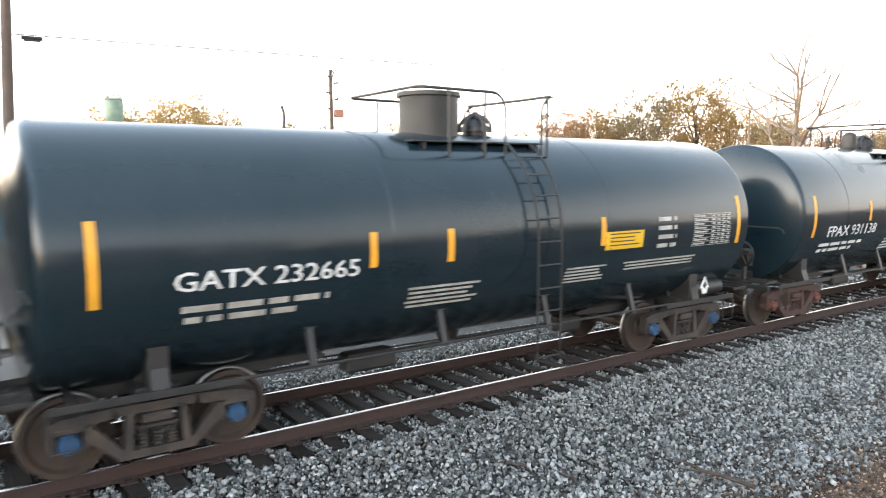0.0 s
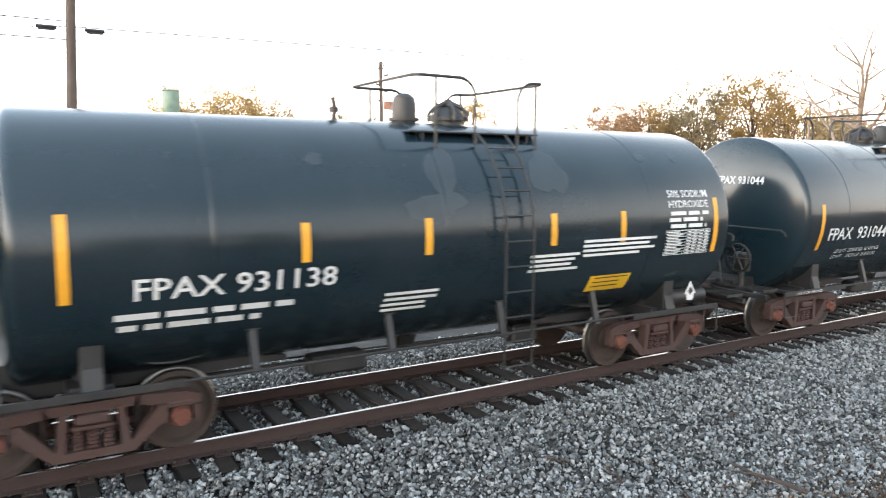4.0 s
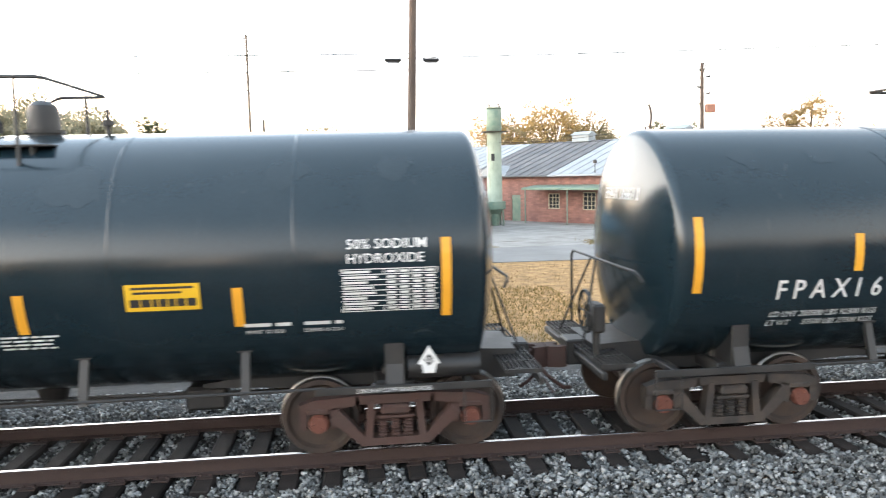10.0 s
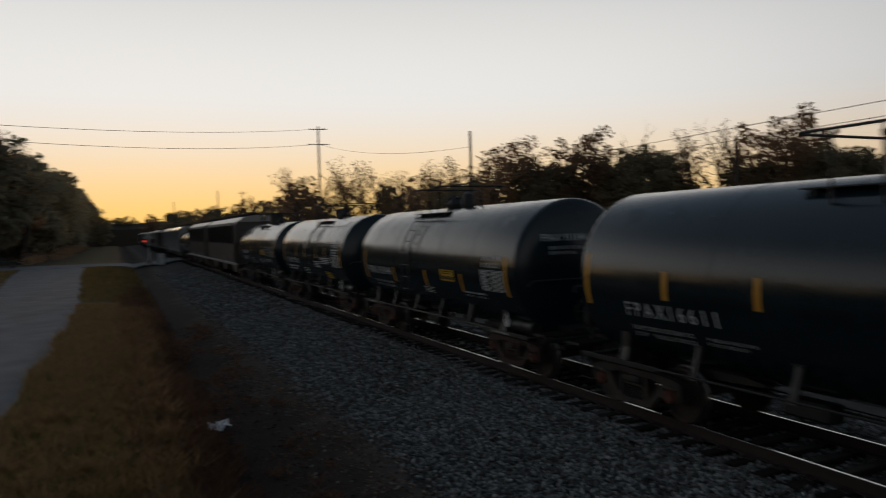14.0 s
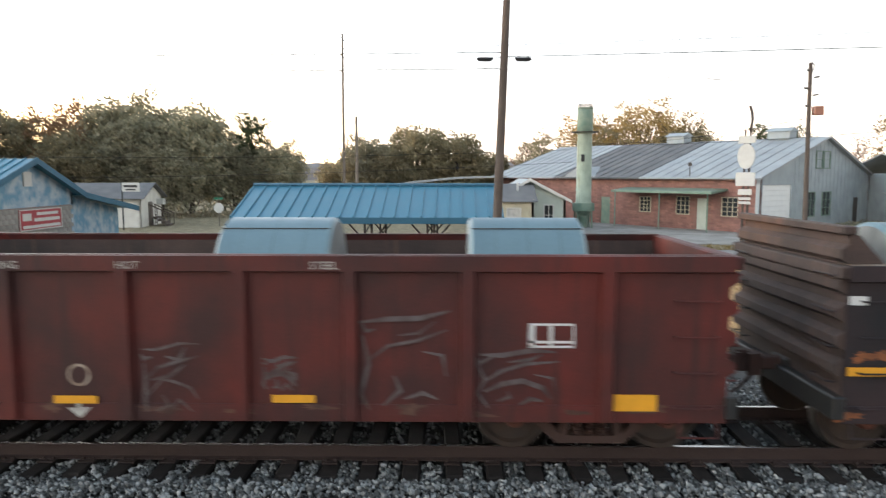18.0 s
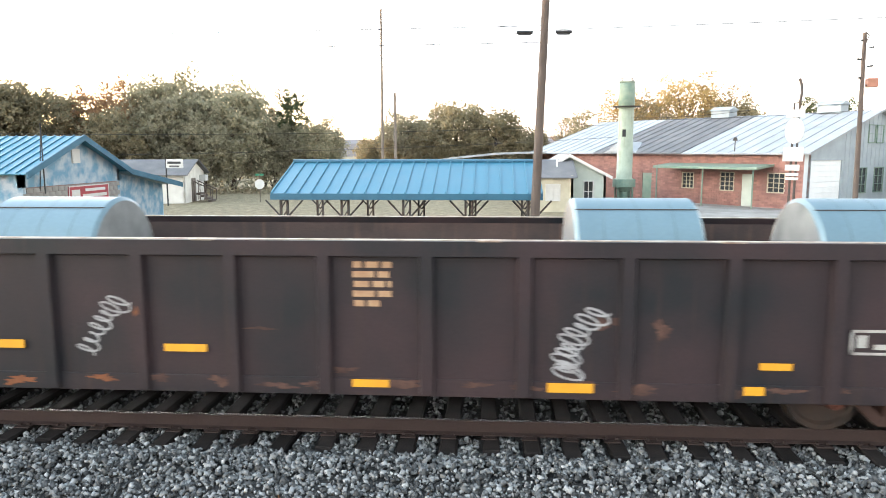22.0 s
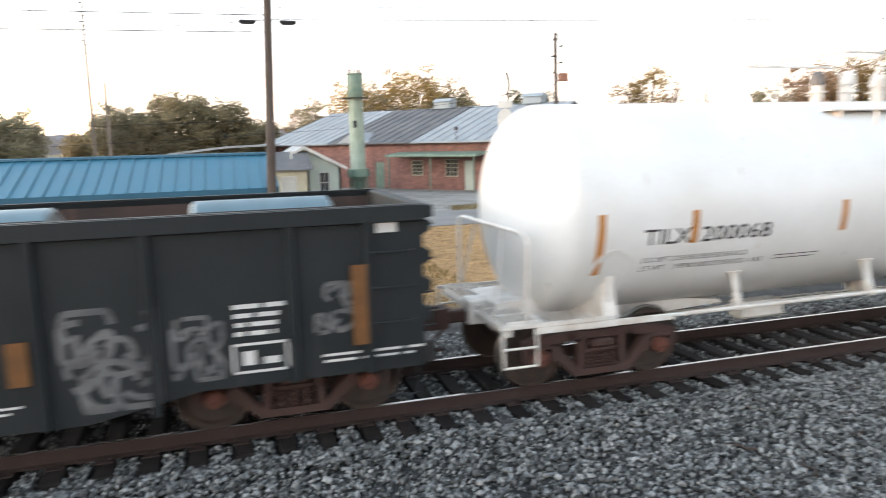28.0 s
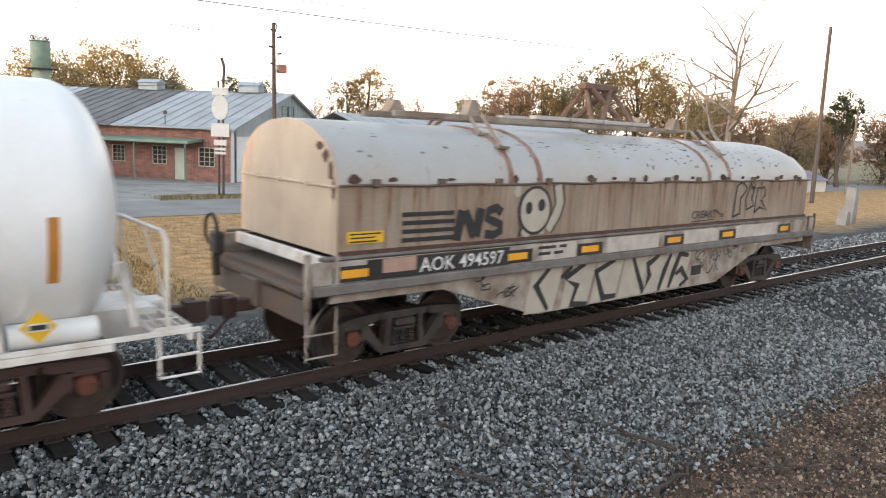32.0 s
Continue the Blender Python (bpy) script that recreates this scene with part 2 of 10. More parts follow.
# ---------------------------------------------------------------- mesh helpers
class Mesh:
    """Collects vertices and faces of one mesh."""

    def __init__(self):
        self.v, self.f, self.mi = [], [], []

    def add(self, verts, faces, slot=0):
        o = len(self.v)
        self.v += [tuple(p) for p in verts]
        self.f += [tuple(i + o for i in q) for q in faces]
        self.mi += [slot] * len(faces)
        return self

    def box(self, c, s, slot=0, b=0.0):
        cx, cy, cz = c
        hx, hy, hz = (q / 2 for q in s)
        if b <= 0:
            vs = [(cx + i * hx, cy + j * hy, cz + k * hz) for i in (-1, 1) for j in (-1, 1) for k in (-1, 1)]
            return self.add(vs, [(0, 1, 3, 2), (4, 6, 7, 5), (0, 4, 5, 1), (2, 3, 7, 6), (0, 2, 6, 4), (1, 5, 7, 3)], slot)
        b = min(b, hx * 0.9, hy * 0.9, hz * 0.9)
        h = (hx, hy, hz)
        vs, ix = [], {}
        for i in (-1, 1):
            for j in (-1, 1):
                for k in (-1, 1):
                    for a in range(3):
                        p = [(h[q] - (0 if q == a else b)) * (i, j, k)[q] for q in range(3)]
                        ix[i, j, k, a] = len(vs)
                        vs.append((cx + p[0], cy + p[1], cz + p[2]))
        fs = []

        def put(idx):
            pts = [Vector(vs[q]) - Vector(c) for q in idx]
            nrm = (pts[1] - pts[0]).cross(pts[2] - pts[0])
            fs.append(tuple(idx) if nrm.dot(sum(pts, Vector())) > 0 else tuple(reversed(idx)))
        for a in range(3):
            for sgn in (-1, 1):
                o = [q for q in range(3) if q != a]
                ring = []
                for u, w in ((-1, -1), (1, -1), (1, 1), (-1, 1)):
                    k = [0, 0, 0]
                    k[a], k[o[0]], k[o[1]] = sgn, u, w
                    ring.append(ix[(*k, a)])
                put(ring)
        for a in range(3):
            o = [q for q in range(3) if q != a]
            for u in (-1, 1):
                for w in (-1, 1):
                    k0, k1 = [0, 0, 0], [0, 0, 0]
                    k0[a], k0[o[0]], k0[o[1]] = -1, u, w
                    k1[a], k1[o[0]], k1[o[1]] = 1, u, w
                    put([ix[(*k0, o[0])], ix[(*k1, o[0])], ix[(*k1, o[1])], ix[(*k0, o[1])]])
        for i in (-1, 1):
            for j in (-1, 1):
                for k in (-1, 1):
                    put([ix[i, j, k, a] for a in range(3)])
        return self.add(vs, fs, slot)

    def cyl(self, p0, p1, r0, r1=None, n=12, slot=0, caps=True):
        r1 = r0 if r1 is None else r1
        p0, p1 = Vector(p0), Vector(p1)
        d = (p1 - p0).normalized()
        u = d.orthogonal().normalized()
        w = d.cross(u)
        vs = []
        for p, r in ((p0, r0), (p1, r1)):
            for i in range(n):
                a = 2 * math.pi * i / n
                vs.append(p + (u * math.cos(a) + w * math.sin(a)) * r)
        fs = [(i, (i + 1) % n, n + (i + 1) % n, n + i) for i in range(n)]
        if caps:
            fs += [tuple(reversed(range(n))), tuple(range(n, 2 * n))]
        return self.add(vs, fs, slot)

    def tube(self, pts, r, n=8, slot=0):
        """One bent pipe through the points; r is one radius or one for each point."""
        pts = [Vector(p) for p in pts]
        rs = r if isinstance(r, (list, tuple)) else [r] * len(pts)
        u, vs = None, []
        for i, p in enumerate(pts):
            d0 = (p - pts[i - 1]).normalized() if i else (pts[1] - p).normalized()
            d1 = (pts[i + 1] - p).normalized() if i + 1 < len(pts) else d0
            d = d0 + d1
            d = d.normalized() if d.length > 1e-3 else d0
            u = d.orthogonal() if u is None else u - d * u.dot(d)
            u = u.normalized() if u.length > 1e-4 else d.orthogonal().normalized()
            w = d.cross(u)
            for k in range(n):
                a = 2 * math.pi * (k + 0.5) / n
                vs.append(p + (u * math.cos(a) + w * math.sin(a)) * rs[i])
        fs = [(j * n + k, j * n + (k + 1) % n, (j + 1) * n + (k + 1) % n, (j + 1) * n + k) for j in range(len(pts) - 1) for k in range(n)]
        fs += [tuple(reversed(range(n))), tuple(range((len(pts) - 1) * n, len(pts) * n))]
        return self.add(vs, fs, slot)

    def prism(self, poly, axis, a0, a1, slot=0):
        """poly in the other two axes (x,z for axis y; y,z for axis x; x,y for axis z), anticlockwise or not."""
        k = len(poly)

        def at(p, a):
            return {"x": (a, p[0], p[1]), "y": (p[0], a, p[1]), "z": (p[0], p[1], a)}[axis]
        vs = [at(p, a0) for p in poly] + [at(p, a1) for p in poly]
        area = sum(poly[i][0] * poly[(i + 1) % k][1] - poly[(i + 1) % k][0] * poly[i][1] for i in range(k))
        flip = (area > 0) != (axis == "y")
        flip = flip != (a1 < a0)
        fs = [(i, (i + 1) % k, k + (i + 1) % k, k + i) for i in range(k)] + [tuple(reversed(range(k))), tuple(range(k, 2 * k))]
        if not flip:
            fs = [tuple(reversed(q)) for q in fs]
        return self.add(vs, fs, slot)

    def lathe(self, prof, axis="x", c=(0, 0, 0), n=32, slot=0, arc=(0, 2 * math.pi)):
        """prof: (along, radius) pairs turned about the axis through c."""
        full = arc[1] - arc[0] > 6.2
        m = n if full else n + 1
        vs = []
        for a, r in prof:
            for i in range(m):
                t = arc[0] + (arc[1] - arc[0]) * i / n
                s, q = math.sin(t) * r, math.cos(t) * r
                vs.append({"x": (c[0] + a, c[1] + q, c[2] + s), "y": (c[0] + s, c[1] + a, c[2] + q),
                           "z": (c[0] + q, c[1] + s, c[2] + a)}[axis])
        fs = []
        for j in range(len(prof) - 1):
            for i in range(n):
                i2 = (i + 1) % m
                fs.append((j * m + i, j * m + i2, (j + 1) * m + i2, (j + 1) * m + i))
        if axis in "xyz":
            fs = [tuple(reversed(q)) for q in fs]
        return self.add(vs, fs, slot)

    def data(self, name, mats, smooth=None):
        me = bpy.data.meshes.new(name)
        me.from_pydata(self.v, [], self.f)
        for m in (mats if isinstance(mats, (list, tuple)) else [mats]):
            me.materials.append(m)
        if any(self.mi):
            me.polygons.foreach_set("material_index", self.mi)
        if smooth:
            me.polygons.foreach_set("use_smooth", [True] * len(me.polygons))
            me.set_sharp_from_angle(angle=radians(smooth))
        me.update()
        return me


def part(name, me, mats=None, parent=None, label="", smooth=None, at=None):
    """One mesh object under a thing or a part."""
    ob = new(name, me.data(name, mats, smooth) if isinstance(me, Mesh) else me)
    if parent is not None:
        ob.parent = parent
    if at is not None:
        ob.matrix_basis = at
    if label:
        ob["label"] = label
    return ob


def thing(name, label, category, group="", at=None, kind=""):
    ob = new(name)
    ob.empty_display_size = 0.2
    if at is not None:
        ob.matrix_basis = at
    return tagged(ob, label, category, group, kind)


def text_data(s, height, bold=False, width=1.0):
    """A flat mesh of the words s: x along, y up, origin at the left of the baseline; height is that of a capital."""
    cu = bpy.data.curves.new("words", "FONT")
    cu.body, cu.size = s, height / 0.70
    cu.resolution_u = 2
    cu.offset = 0.012 * height if bold else 0.0
    ob = new("words", cu)
    bpy.context.view_layer.update()
    me = bpy.data.meshes.new_from_object(ob.evaluated_get(bpy.context.evaluated_depsgraph_get()))
    bpy.data.objects.remove(ob)
    bpy.data.curves.remove(cu)
    v = np.empty(len(me.vertices) * 3)
    me.vertices.foreach_get("co", v)
    v = v.reshape(-1, 3)
    if len(v):
        v[:, 0] = (v[:, 0] - v[:, 0].min()) * width
    return me, v


def lay(me, v, f, m):
    """Put the points v of the flat mesh me through f and give it the material m."""
    w = np.array([f(p[0], p[1]) for p in v])
    me.vertices.foreach_set("co", w.ravel())
    me.materials.clear()
    me.materials.append(m)
    me.update()
    return me


# ---------------------------------------------------------------- track and ground
TRACK_Y = 9.13           # centre line of the track; rail heads at z = 0, the cars roll along x
NEAR_RAIL, FAR_RAIL = TRACK_Y - 0.7525, TRACK_Y + 0.7525


def lane_rise(x, y):
    """The bank and the lane west of the camera lie a little higher than the dirt by the ditch."""
    u = max(0.0, min(1.0, (0.7 - y) / 1.7))
    return max(0.0, min(1.0, (-6 - x) / 6)) * 0.22 * u * u * (3 - 2 * u)


def ground_height(x, y):
    """The lie of the land: ballast shoulders, a ditch by the lane, a level verge beyond."""
    d = abs(y - TRACK_Y)
    if d < 1.7:
        z = -0.275
    elif y < TRACK_Y:
        z = -0.24 - min((d - 1.7) / 2.4, 1) * 0.48
        if x < -6:
            k = min((-6 - x) / 6, 1)
            bed = 1.95 + 0.30 * math.sin(x * 0.31) + 0.16 * math.sin(x * 0.83 + 1.0)
            deep = 0.30 + 0.10 * math.sin(x * 0.57 + 2.0)
            z -= k * deep * math.exp(-((y - bed) / 0.75) ** 2)
            z += lane_rise(x, y) + k * 0.07 * noise.noise((x * 0.9, y * 1.3, 8.0)) * max(0.0, 1 - abs(y - 1.8) / 2.4)
    else:
        z = -0.22 - min((d - 1.7) / 2.6, 1) * 0.26
    z += 0.02 * noise.noise((x * 0.7, y * 0.7, 3.1))
    return z


def grid_ground(name, xs, ys, m, label, category, lift=0.0):
    vs = [(x, y, ground_height(x, y) + lift) for y in ys for x in xs]
    nx = len(xs)
    fs = [(j * nx + i, j * nx + i + 1, (j + 1) * nx + i + 1, (j + 1) * nx + i) for j in range(len(ys) - 1) for i in range(nx - 1)]
    me = Mesh().add(vs, fs).data(name, m, 60)
    return tagged(new(name, me), label, category, kind="structure")


def steps(*spans):
    out = []
    for a, b, s in spans:
        k = max(int(round((b - a) / s)), 1)
        out += [a + (b - a) * i / k for i in range(k)]
    return out + [spans[-1][1]]


XS = steps((-2500, -400, 300), (-400, -160, 40), (-160, -40, 6), (-40, 40, 0.8), (40, 160, 6), (160, 400, 40), (400, 2500, 300))
YS = steps((-2500, -300, 300), (-300, -30, 30), (-30, -8, 2), (-8, 16, 0.4), (16, 60, 4), (60, 300, 30), (300, 3000, 300))


def ground_material():
    m = bpy.data.materials.new("ground_soil_gravel_grass")
    m.use_nodes = True
    n, l = m.node_tree.nodes, m.node_tree.links
    p = n["Principled BSDF"]
    p.inputs["Roughness"].default_value = 0.95
    p.inputs["Specular IOR Level"].default_value = 0.2
    tc = n.new("ShaderNodeTexCoord")
    sep = n.new("ShaderNodeSeparateXYZ")
    l.new(tc.outputs["Object"], sep.inputs[0])
    wob = n.new("ShaderNodeTexNoise")
    wob.inputs["Scale"].default_value, wob.inputs["Detail"].default_value = 0.6, 6
    l.new(tc.outputs["Object"], wob.inputs["Vector"])
    add = n.new("ShaderNodeMath")
    add.operation = "MULTIPLY_ADD"
    l.new(wob.outputs["Fac"], add.inputs[0])
    add.inputs[1].default_value = 2.4
    l.new(sep.outputs["Y"], add.inputs[2])
    mr = n.new("ShaderNodeMapRange")
    mr.inputs["From Min"].default_value, mr.inputs["From Max"].default_value = -8.8, 41.2
    l.new(add.outputs[0], mr.inputs["Value"])
    ramp = n.new("ShaderNodeValToRGB")
    cr = ramp.color_ramp
    zones = [(-10, (0.060, 0.050, 0.028)), (-2.6, (0.150, 0.110, 0.045)), (0.2, (0.150, 0.090, 0.042)), (0.9, (0.070, 0.036, 0.022)),
             (1.4, (0.019, 0.012, 0.009)), (2.7, (0.021, 0.014, 0.011)), (3.3, (0.050, 0.038, 0.030)), (4.2, (0.080, 0.066, 0.056)), (4.9, (0.045, 0.044, 0.043)),
             (13.4, (0.048, 0.046, 0.044)), (14.2, (0.150, 0.115, 0.075)), (17.0, (0.36, 0.215, 0.098)), (29.0, (0.34, 0.205, 0.092)),
             (36.0, (0.20, 0.165, 0.105))]
    while len(cr.elements) < len(zones):
        cr.elements.new(0.5)
    for e, (y, c) in zip(cr.elements, zones):
        e.position, e.color = (y + 10.0) / 50.0, (*c, 1)
    l.new(mr.outputs["Result"], ramp.inputs["Fac"])
    dirt = n.new("ShaderNodeMix")               # east of the ditch the near strip is bare brown dirt with dark damp patches
    dirt.data_type = "RGBA"
    dirt.inputs["A"].default_value, dirt.inputs["B"].default_value = (0.118, 0.070, 0.047, 1), (0.034, 0.018, 0.014, 1)
    pat = n.new("ShaderNodeTexNoise")
    pat.inputs["Scale"].default_value, pat.inputs["Detail"].default_value = 1.1, 5
    l.new(tc.outputs["Object"], pat.inputs["Vector"])
    pm = n.new("ShaderNodeMapRange")
    pm.inputs["From Min"].default_value, pm.inputs["From Max"].default_value = 0.50, 0.62
    l.new(pat.outputs["Fac"], pm.inputs["Value"])
    l.new(pm.outputs["Result"], dirt.inputs["Factor"])
    ex = n.new("ShaderNodeMapRange")
    ex.inputs["From Min"].default_value, ex.inputs["From Max"].default_value = -7.0, -1.0
    l.new(sep.outputs["X"], ex.inputs["Value"])
    ey = n.new("ShaderNodeMapRange")
    ey.inputs["From Min"].default_value, ey.inputs["From Max"].default_value = 6.3, 5.7
    l.new(add.outputs[0], ey.inputs["Value"])
    exy = n.new("ShaderNodeMath")
    exy.operation = "MULTIPLY"
    l.new(ex.outputs["Result"], exy.inputs[0])
    l.new(ey.outputs["Result"], exy.inputs[1])
    zone = n.new("ShaderNodeMix")
    zone.data_type = "RGBA"
    l.new(exy.outputs[0], zone.inputs["Factor"])
    l.new(ramp.outputs["Color"], zone.inputs["A"])
    l.new(dirt.outputs["Result"], zone.inputs["B"])
    wet = n.new("ShaderNodeTexNoise")           # damp black soil with ragged borders in and beside the ditch
    wet.inputs["Scale"].default_value, wet.inputs["Detail"].default_value = 0.5, 7
    l.new(tc.outputs["Object"], wet.inputs["Vector"])
    masks = []
    for socket, a, b in ((wet.outputs["Fac"], 0.41, 0.49), (sep.outputs["X"], -6.0, -9.0), (add.outputs[0], 1.9, 2.5), (add.outputs[0], 5.6, 4.3)):
        r_ = n.new("ShaderNodeMapRange")
        r_.inputs["From Min"].default_value, r_.inputs["From Max"].default_value = a, b
        l.new(socket, r_.inputs["Value"])
        masks.append(r_.outputs["Result"])
    for k_ in range(3):
        mul = n.new("ShaderNodeMath")
        mul.operation = "MULTIPLY"
        l.new(masks[0], mul.inputs[0])
        l.new(masks[k_ + 1], mul.inputs[1])
        masks[0] = mul.outputs[0]
    damp = n.new("ShaderNodeMix")
    damp.data_type = "RGBA"
    l.new(masks[0], damp.inputs["Factor"])
    l.new(zone.outputs["Result"], damp.inputs["A"])
    damp.inputs["B"].default_value = (0.014, 0.009, 0.007, 1)
    g1 = n.new("ShaderNodeTexNoise")
    g1.inputs["Scale"].default_value, g1.inputs["Detail"].default_value = 2.2, 8
    g2 = n.new("ShaderNodeTexNoise")
    g2.inputs["Scale"].default_value, g2.inputs["Detail"].default_value = 28, 4
    for g in (g1, g2):
        l.new(tc.outputs["Object"], g.inputs["Vector"])
    mm = n.new("ShaderNodeMath")
    mm.operation = "MULTIPLY"
    l.new(g1.outputs["Fac"], mm.inputs[0])
    l.new(g2.outputs["Fac"], mm.inputs[1])
    vr = n.new("ShaderNodeMapRange")
    vr.inputs["From Min"].default_value, vr.inputs["From Max"].default_value = 0.1, 0.42
    vr.inputs["To Min"].default_value, vr.inputs["To Max"].default_value = 0.45, 1.6
    l.new(mm.outputs[0], vr.inputs["Value"])
    hsv = n.new("ShaderNodeHueSaturation")
    l.new(damp.outputs["Result"], hsv.inputs["Color"])
    l.new(vr.outputs["Result"], hsv.inputs["Value"])
    l.new(hsv.outputs["Color"], p.inputs["Base Color"])
    b = n.new("ShaderNodeBump")
    b.inputs["Strength"].default_value, b.inputs["Distance"].default_value = 0.8, 0.04
    l.new(mm.outputs[0], b.inputs["Height"])
    l.new(b.outputs["Normal"], p.inputs["Normal"])
    return m


ground = grid_ground("ground", XS, YS, ground_material(), "ballast shoulder, brown dirt and dry grass along the railway", "ground")


def flat_strip(name, outline, m, label, category, lift=0.012, thick=0.10, level=False):
    """A paved sheet laid on the ground: outline in (x, y), following the land."""
    k = len(outline)
    top = [(x, y, ground_height(x, y) + lift - (lane_rise(x, y) if level else 0)) for x, y in outline]
    low = [(x, y, z - thick) for x, y, z in top]
    half = k // 2
    fs = [(i, i + 1, k - 2 - i, k - 1 - i) for i in range(half - 1)]
    fs += [(k + i, k + (i + 1) % k, (i + 1) % k, i) for i in range(k)]
    me = Mesh().add(top + low, fs).data(name, m)
    return tagged(new(name, me), label, category, kind="structure")


# the lane beside the track runs to the crossing; the street runs beyond the verge
lane_x = steps((-101, -60, 3), (-60, -8, 0.5), (-8, 30, 3))


def lane_edges(x):
    near = float(np.interp(x, (-160, -100, -65, -37.5, -19.5, -14.6, 30), (-4.6, -4.0, -2.68, -1.83, -2.28, -2.26, -3.6)))
    far = float(np.interp(x, (-160, -99, -79, -44, -30, 30), (-13.0, -10.8, -9.6, -6.65, -6.2, -6.6)))
    return near + 0.10 * math.sin(x * 0.9) + 0.09 * noise.noise((x * 0.8, 0, 5)), far + 0.15 * noise.noise((x * 0.5, 3, 5))


flat_strip("road_lane", [(x, lane_edges(x)[0]) for x in lane_x] + [(x, lane_edges(x)[1]) for x in reversed(lane_x)],
           ASPHALT, "worn grey asphalt lane beside the railway", "road", 0.045)
cross_y = steps((-40, 28, 1.0))
flat_strip("road_crossing", [(-101, y) for y in cross_y] + [(-113, y) for y in reversed(cross_y)], ASPHALT,
           "asphalt road over the level crossing", "road", 0.275, level=True)
street_x = steps((-170, 170, 10))
flat_strip("road_street", [(x, 35.6) for x in street_x] + [(x, 29.6) for x in reversed(street_x)], STREET,
           "grey asphalt street behind the railway verge", "road", 0.03)
apron_x = steps((6, 44, 2))
flat_strip("pavement_yard", [(x, 46.0 if x > 20 else 58) for x in apron_x] + [(x, 38.4 + 0.4 * math.sin(x)) for x in reversed(apron_x)], CONCRETE,
           "cracked concrete yard before the brick warehouse", "pavement", 0.035)
flat_strip("pavement_drive", [(6, 38.4), (12.5, 38.4), (11.5, 35.6), (7, 35.6)], CONCRETE, "concrete driveway from the street", "pavement", 0.04)


# ---- ties, rails, plates
track = thing("railway_track", "single railway track with rusty rails on creosoted ties", "railway track", kind="structure")


def tie_data(k):
    rng = random.Random(k)
    m = Mesh()
    m.box((0, 0, -0.085), (0.215, 2.59 + rng.uniform(-0.04, 0.04), 0.17), b=0.018)
    v = []
    for x, y, z in m.v:
        v.append((x + rng.uniform(-0.008, 0.008), y + rng.uniform(-0.02, 0.02), z + rng.uniform(-0.008, 0.004)))
    m.v = v
    return m.data("tie", TIE)


tie_meshes = [tie_data(k) for k in range(6)]
far_ties = Mesh()
_rng = random.Random(4)
for i in range(-420, 280):
    x = i * 0.495 + _rng.uniform(-0.02, 0.02)
    y = TRACK_Y + _rng.uniform(-0.07, 0.07)
    if -24 < x < 34:
        part("tie", tie_meshes[_rng.randrange(6)], parent=track, at=pose(x, y, -0.182 + _rng.uniform(-0.012, 0.004), 0, 0, _rng.uniform(-1.6, 1.6)))
    else:
        far_ties.box((x, y, -0.265), (0.215, 2.59, 0.17))
tagged(part("far_ties", far_ties, TIE, track), kind="stuff")

RAIL_PROFILE = [(-0.07, -0.178), (0.07, -0.178), (0.07, -0.168), (0.012, -0.150), (0.009, -0.045), (0.036, -0.034), (0.037, -0.008),
                (0.030, 0.0), (-0.030, 0.0), (-0.037, -0.008), (-0.036, -0.034), (-0.009, -0.045), (-0.012, -0.150), (-0.07, -0.168)]
for y in (NEAR_RAIL, FAR_RAIL):
    m = Mesh()
    m.prism([(y + a, b) for a, b in RAIL_PROFILE], "x", -210, 140)
    ob = part("rail", m, RAILM, track, "rusty steel rail with a polished head")
    m = Mesh()
    m.prism([(y - 0.029, 0.001), (y + 0.024, 0.001), (y + 0.022, 0.004), (y - 0.027, 0.004)], "x", -210, 140)
    part("rail_head", m, RAILTOP, ob, "polished running surface")
plates = Mesh()
spikes = Mesh()
for i in range(-60, 80):
    x = i * 0.495
    for y in (NEAR_RAIL, FAR_RAIL):
        plates.box((x, y, -0.1795), (0.19, 0.34, 0.016))
        for sx, sy in ((-0.06, -0.085), (0.06, 0.085), (-0.06, 0.085), (0.06, -0.085)):
            spikes.box((x + sx, y + sy, -0.160), (0.03, 0.035, 0.026))
tagged(part("tie_plates", plates, RAILM, track), kind="stuff")
tagged(part("spikes", spikes, RAILM, track), kind="stuff")


# ---- ballast stones
def stone_shapes():
    rng = np.random.RandomState(7)
    v = np.array([(x, y, z) for x in (-1, 1) for y in (-1, 1) for z in (-1, 1)], float) * 0.62
    f = np.array([(0, 1, 3), (0, 3, 2), (4, 6, 7), (4, 7, 5), (0, 4, 5), (0, 5, 1), (2, 3, 7), (2, 7, 6), (0, 2, 6), (0, 6, 4), (1, 5, 7), (1, 7, 3)])
    return [(v * rng.uniform(0.55, 1.35, (8, 3)) * np.array([1.25, 0.95, 0.8])) for _ in range(14)], f


SHAPES, SHAPE_F = stone_shapes()


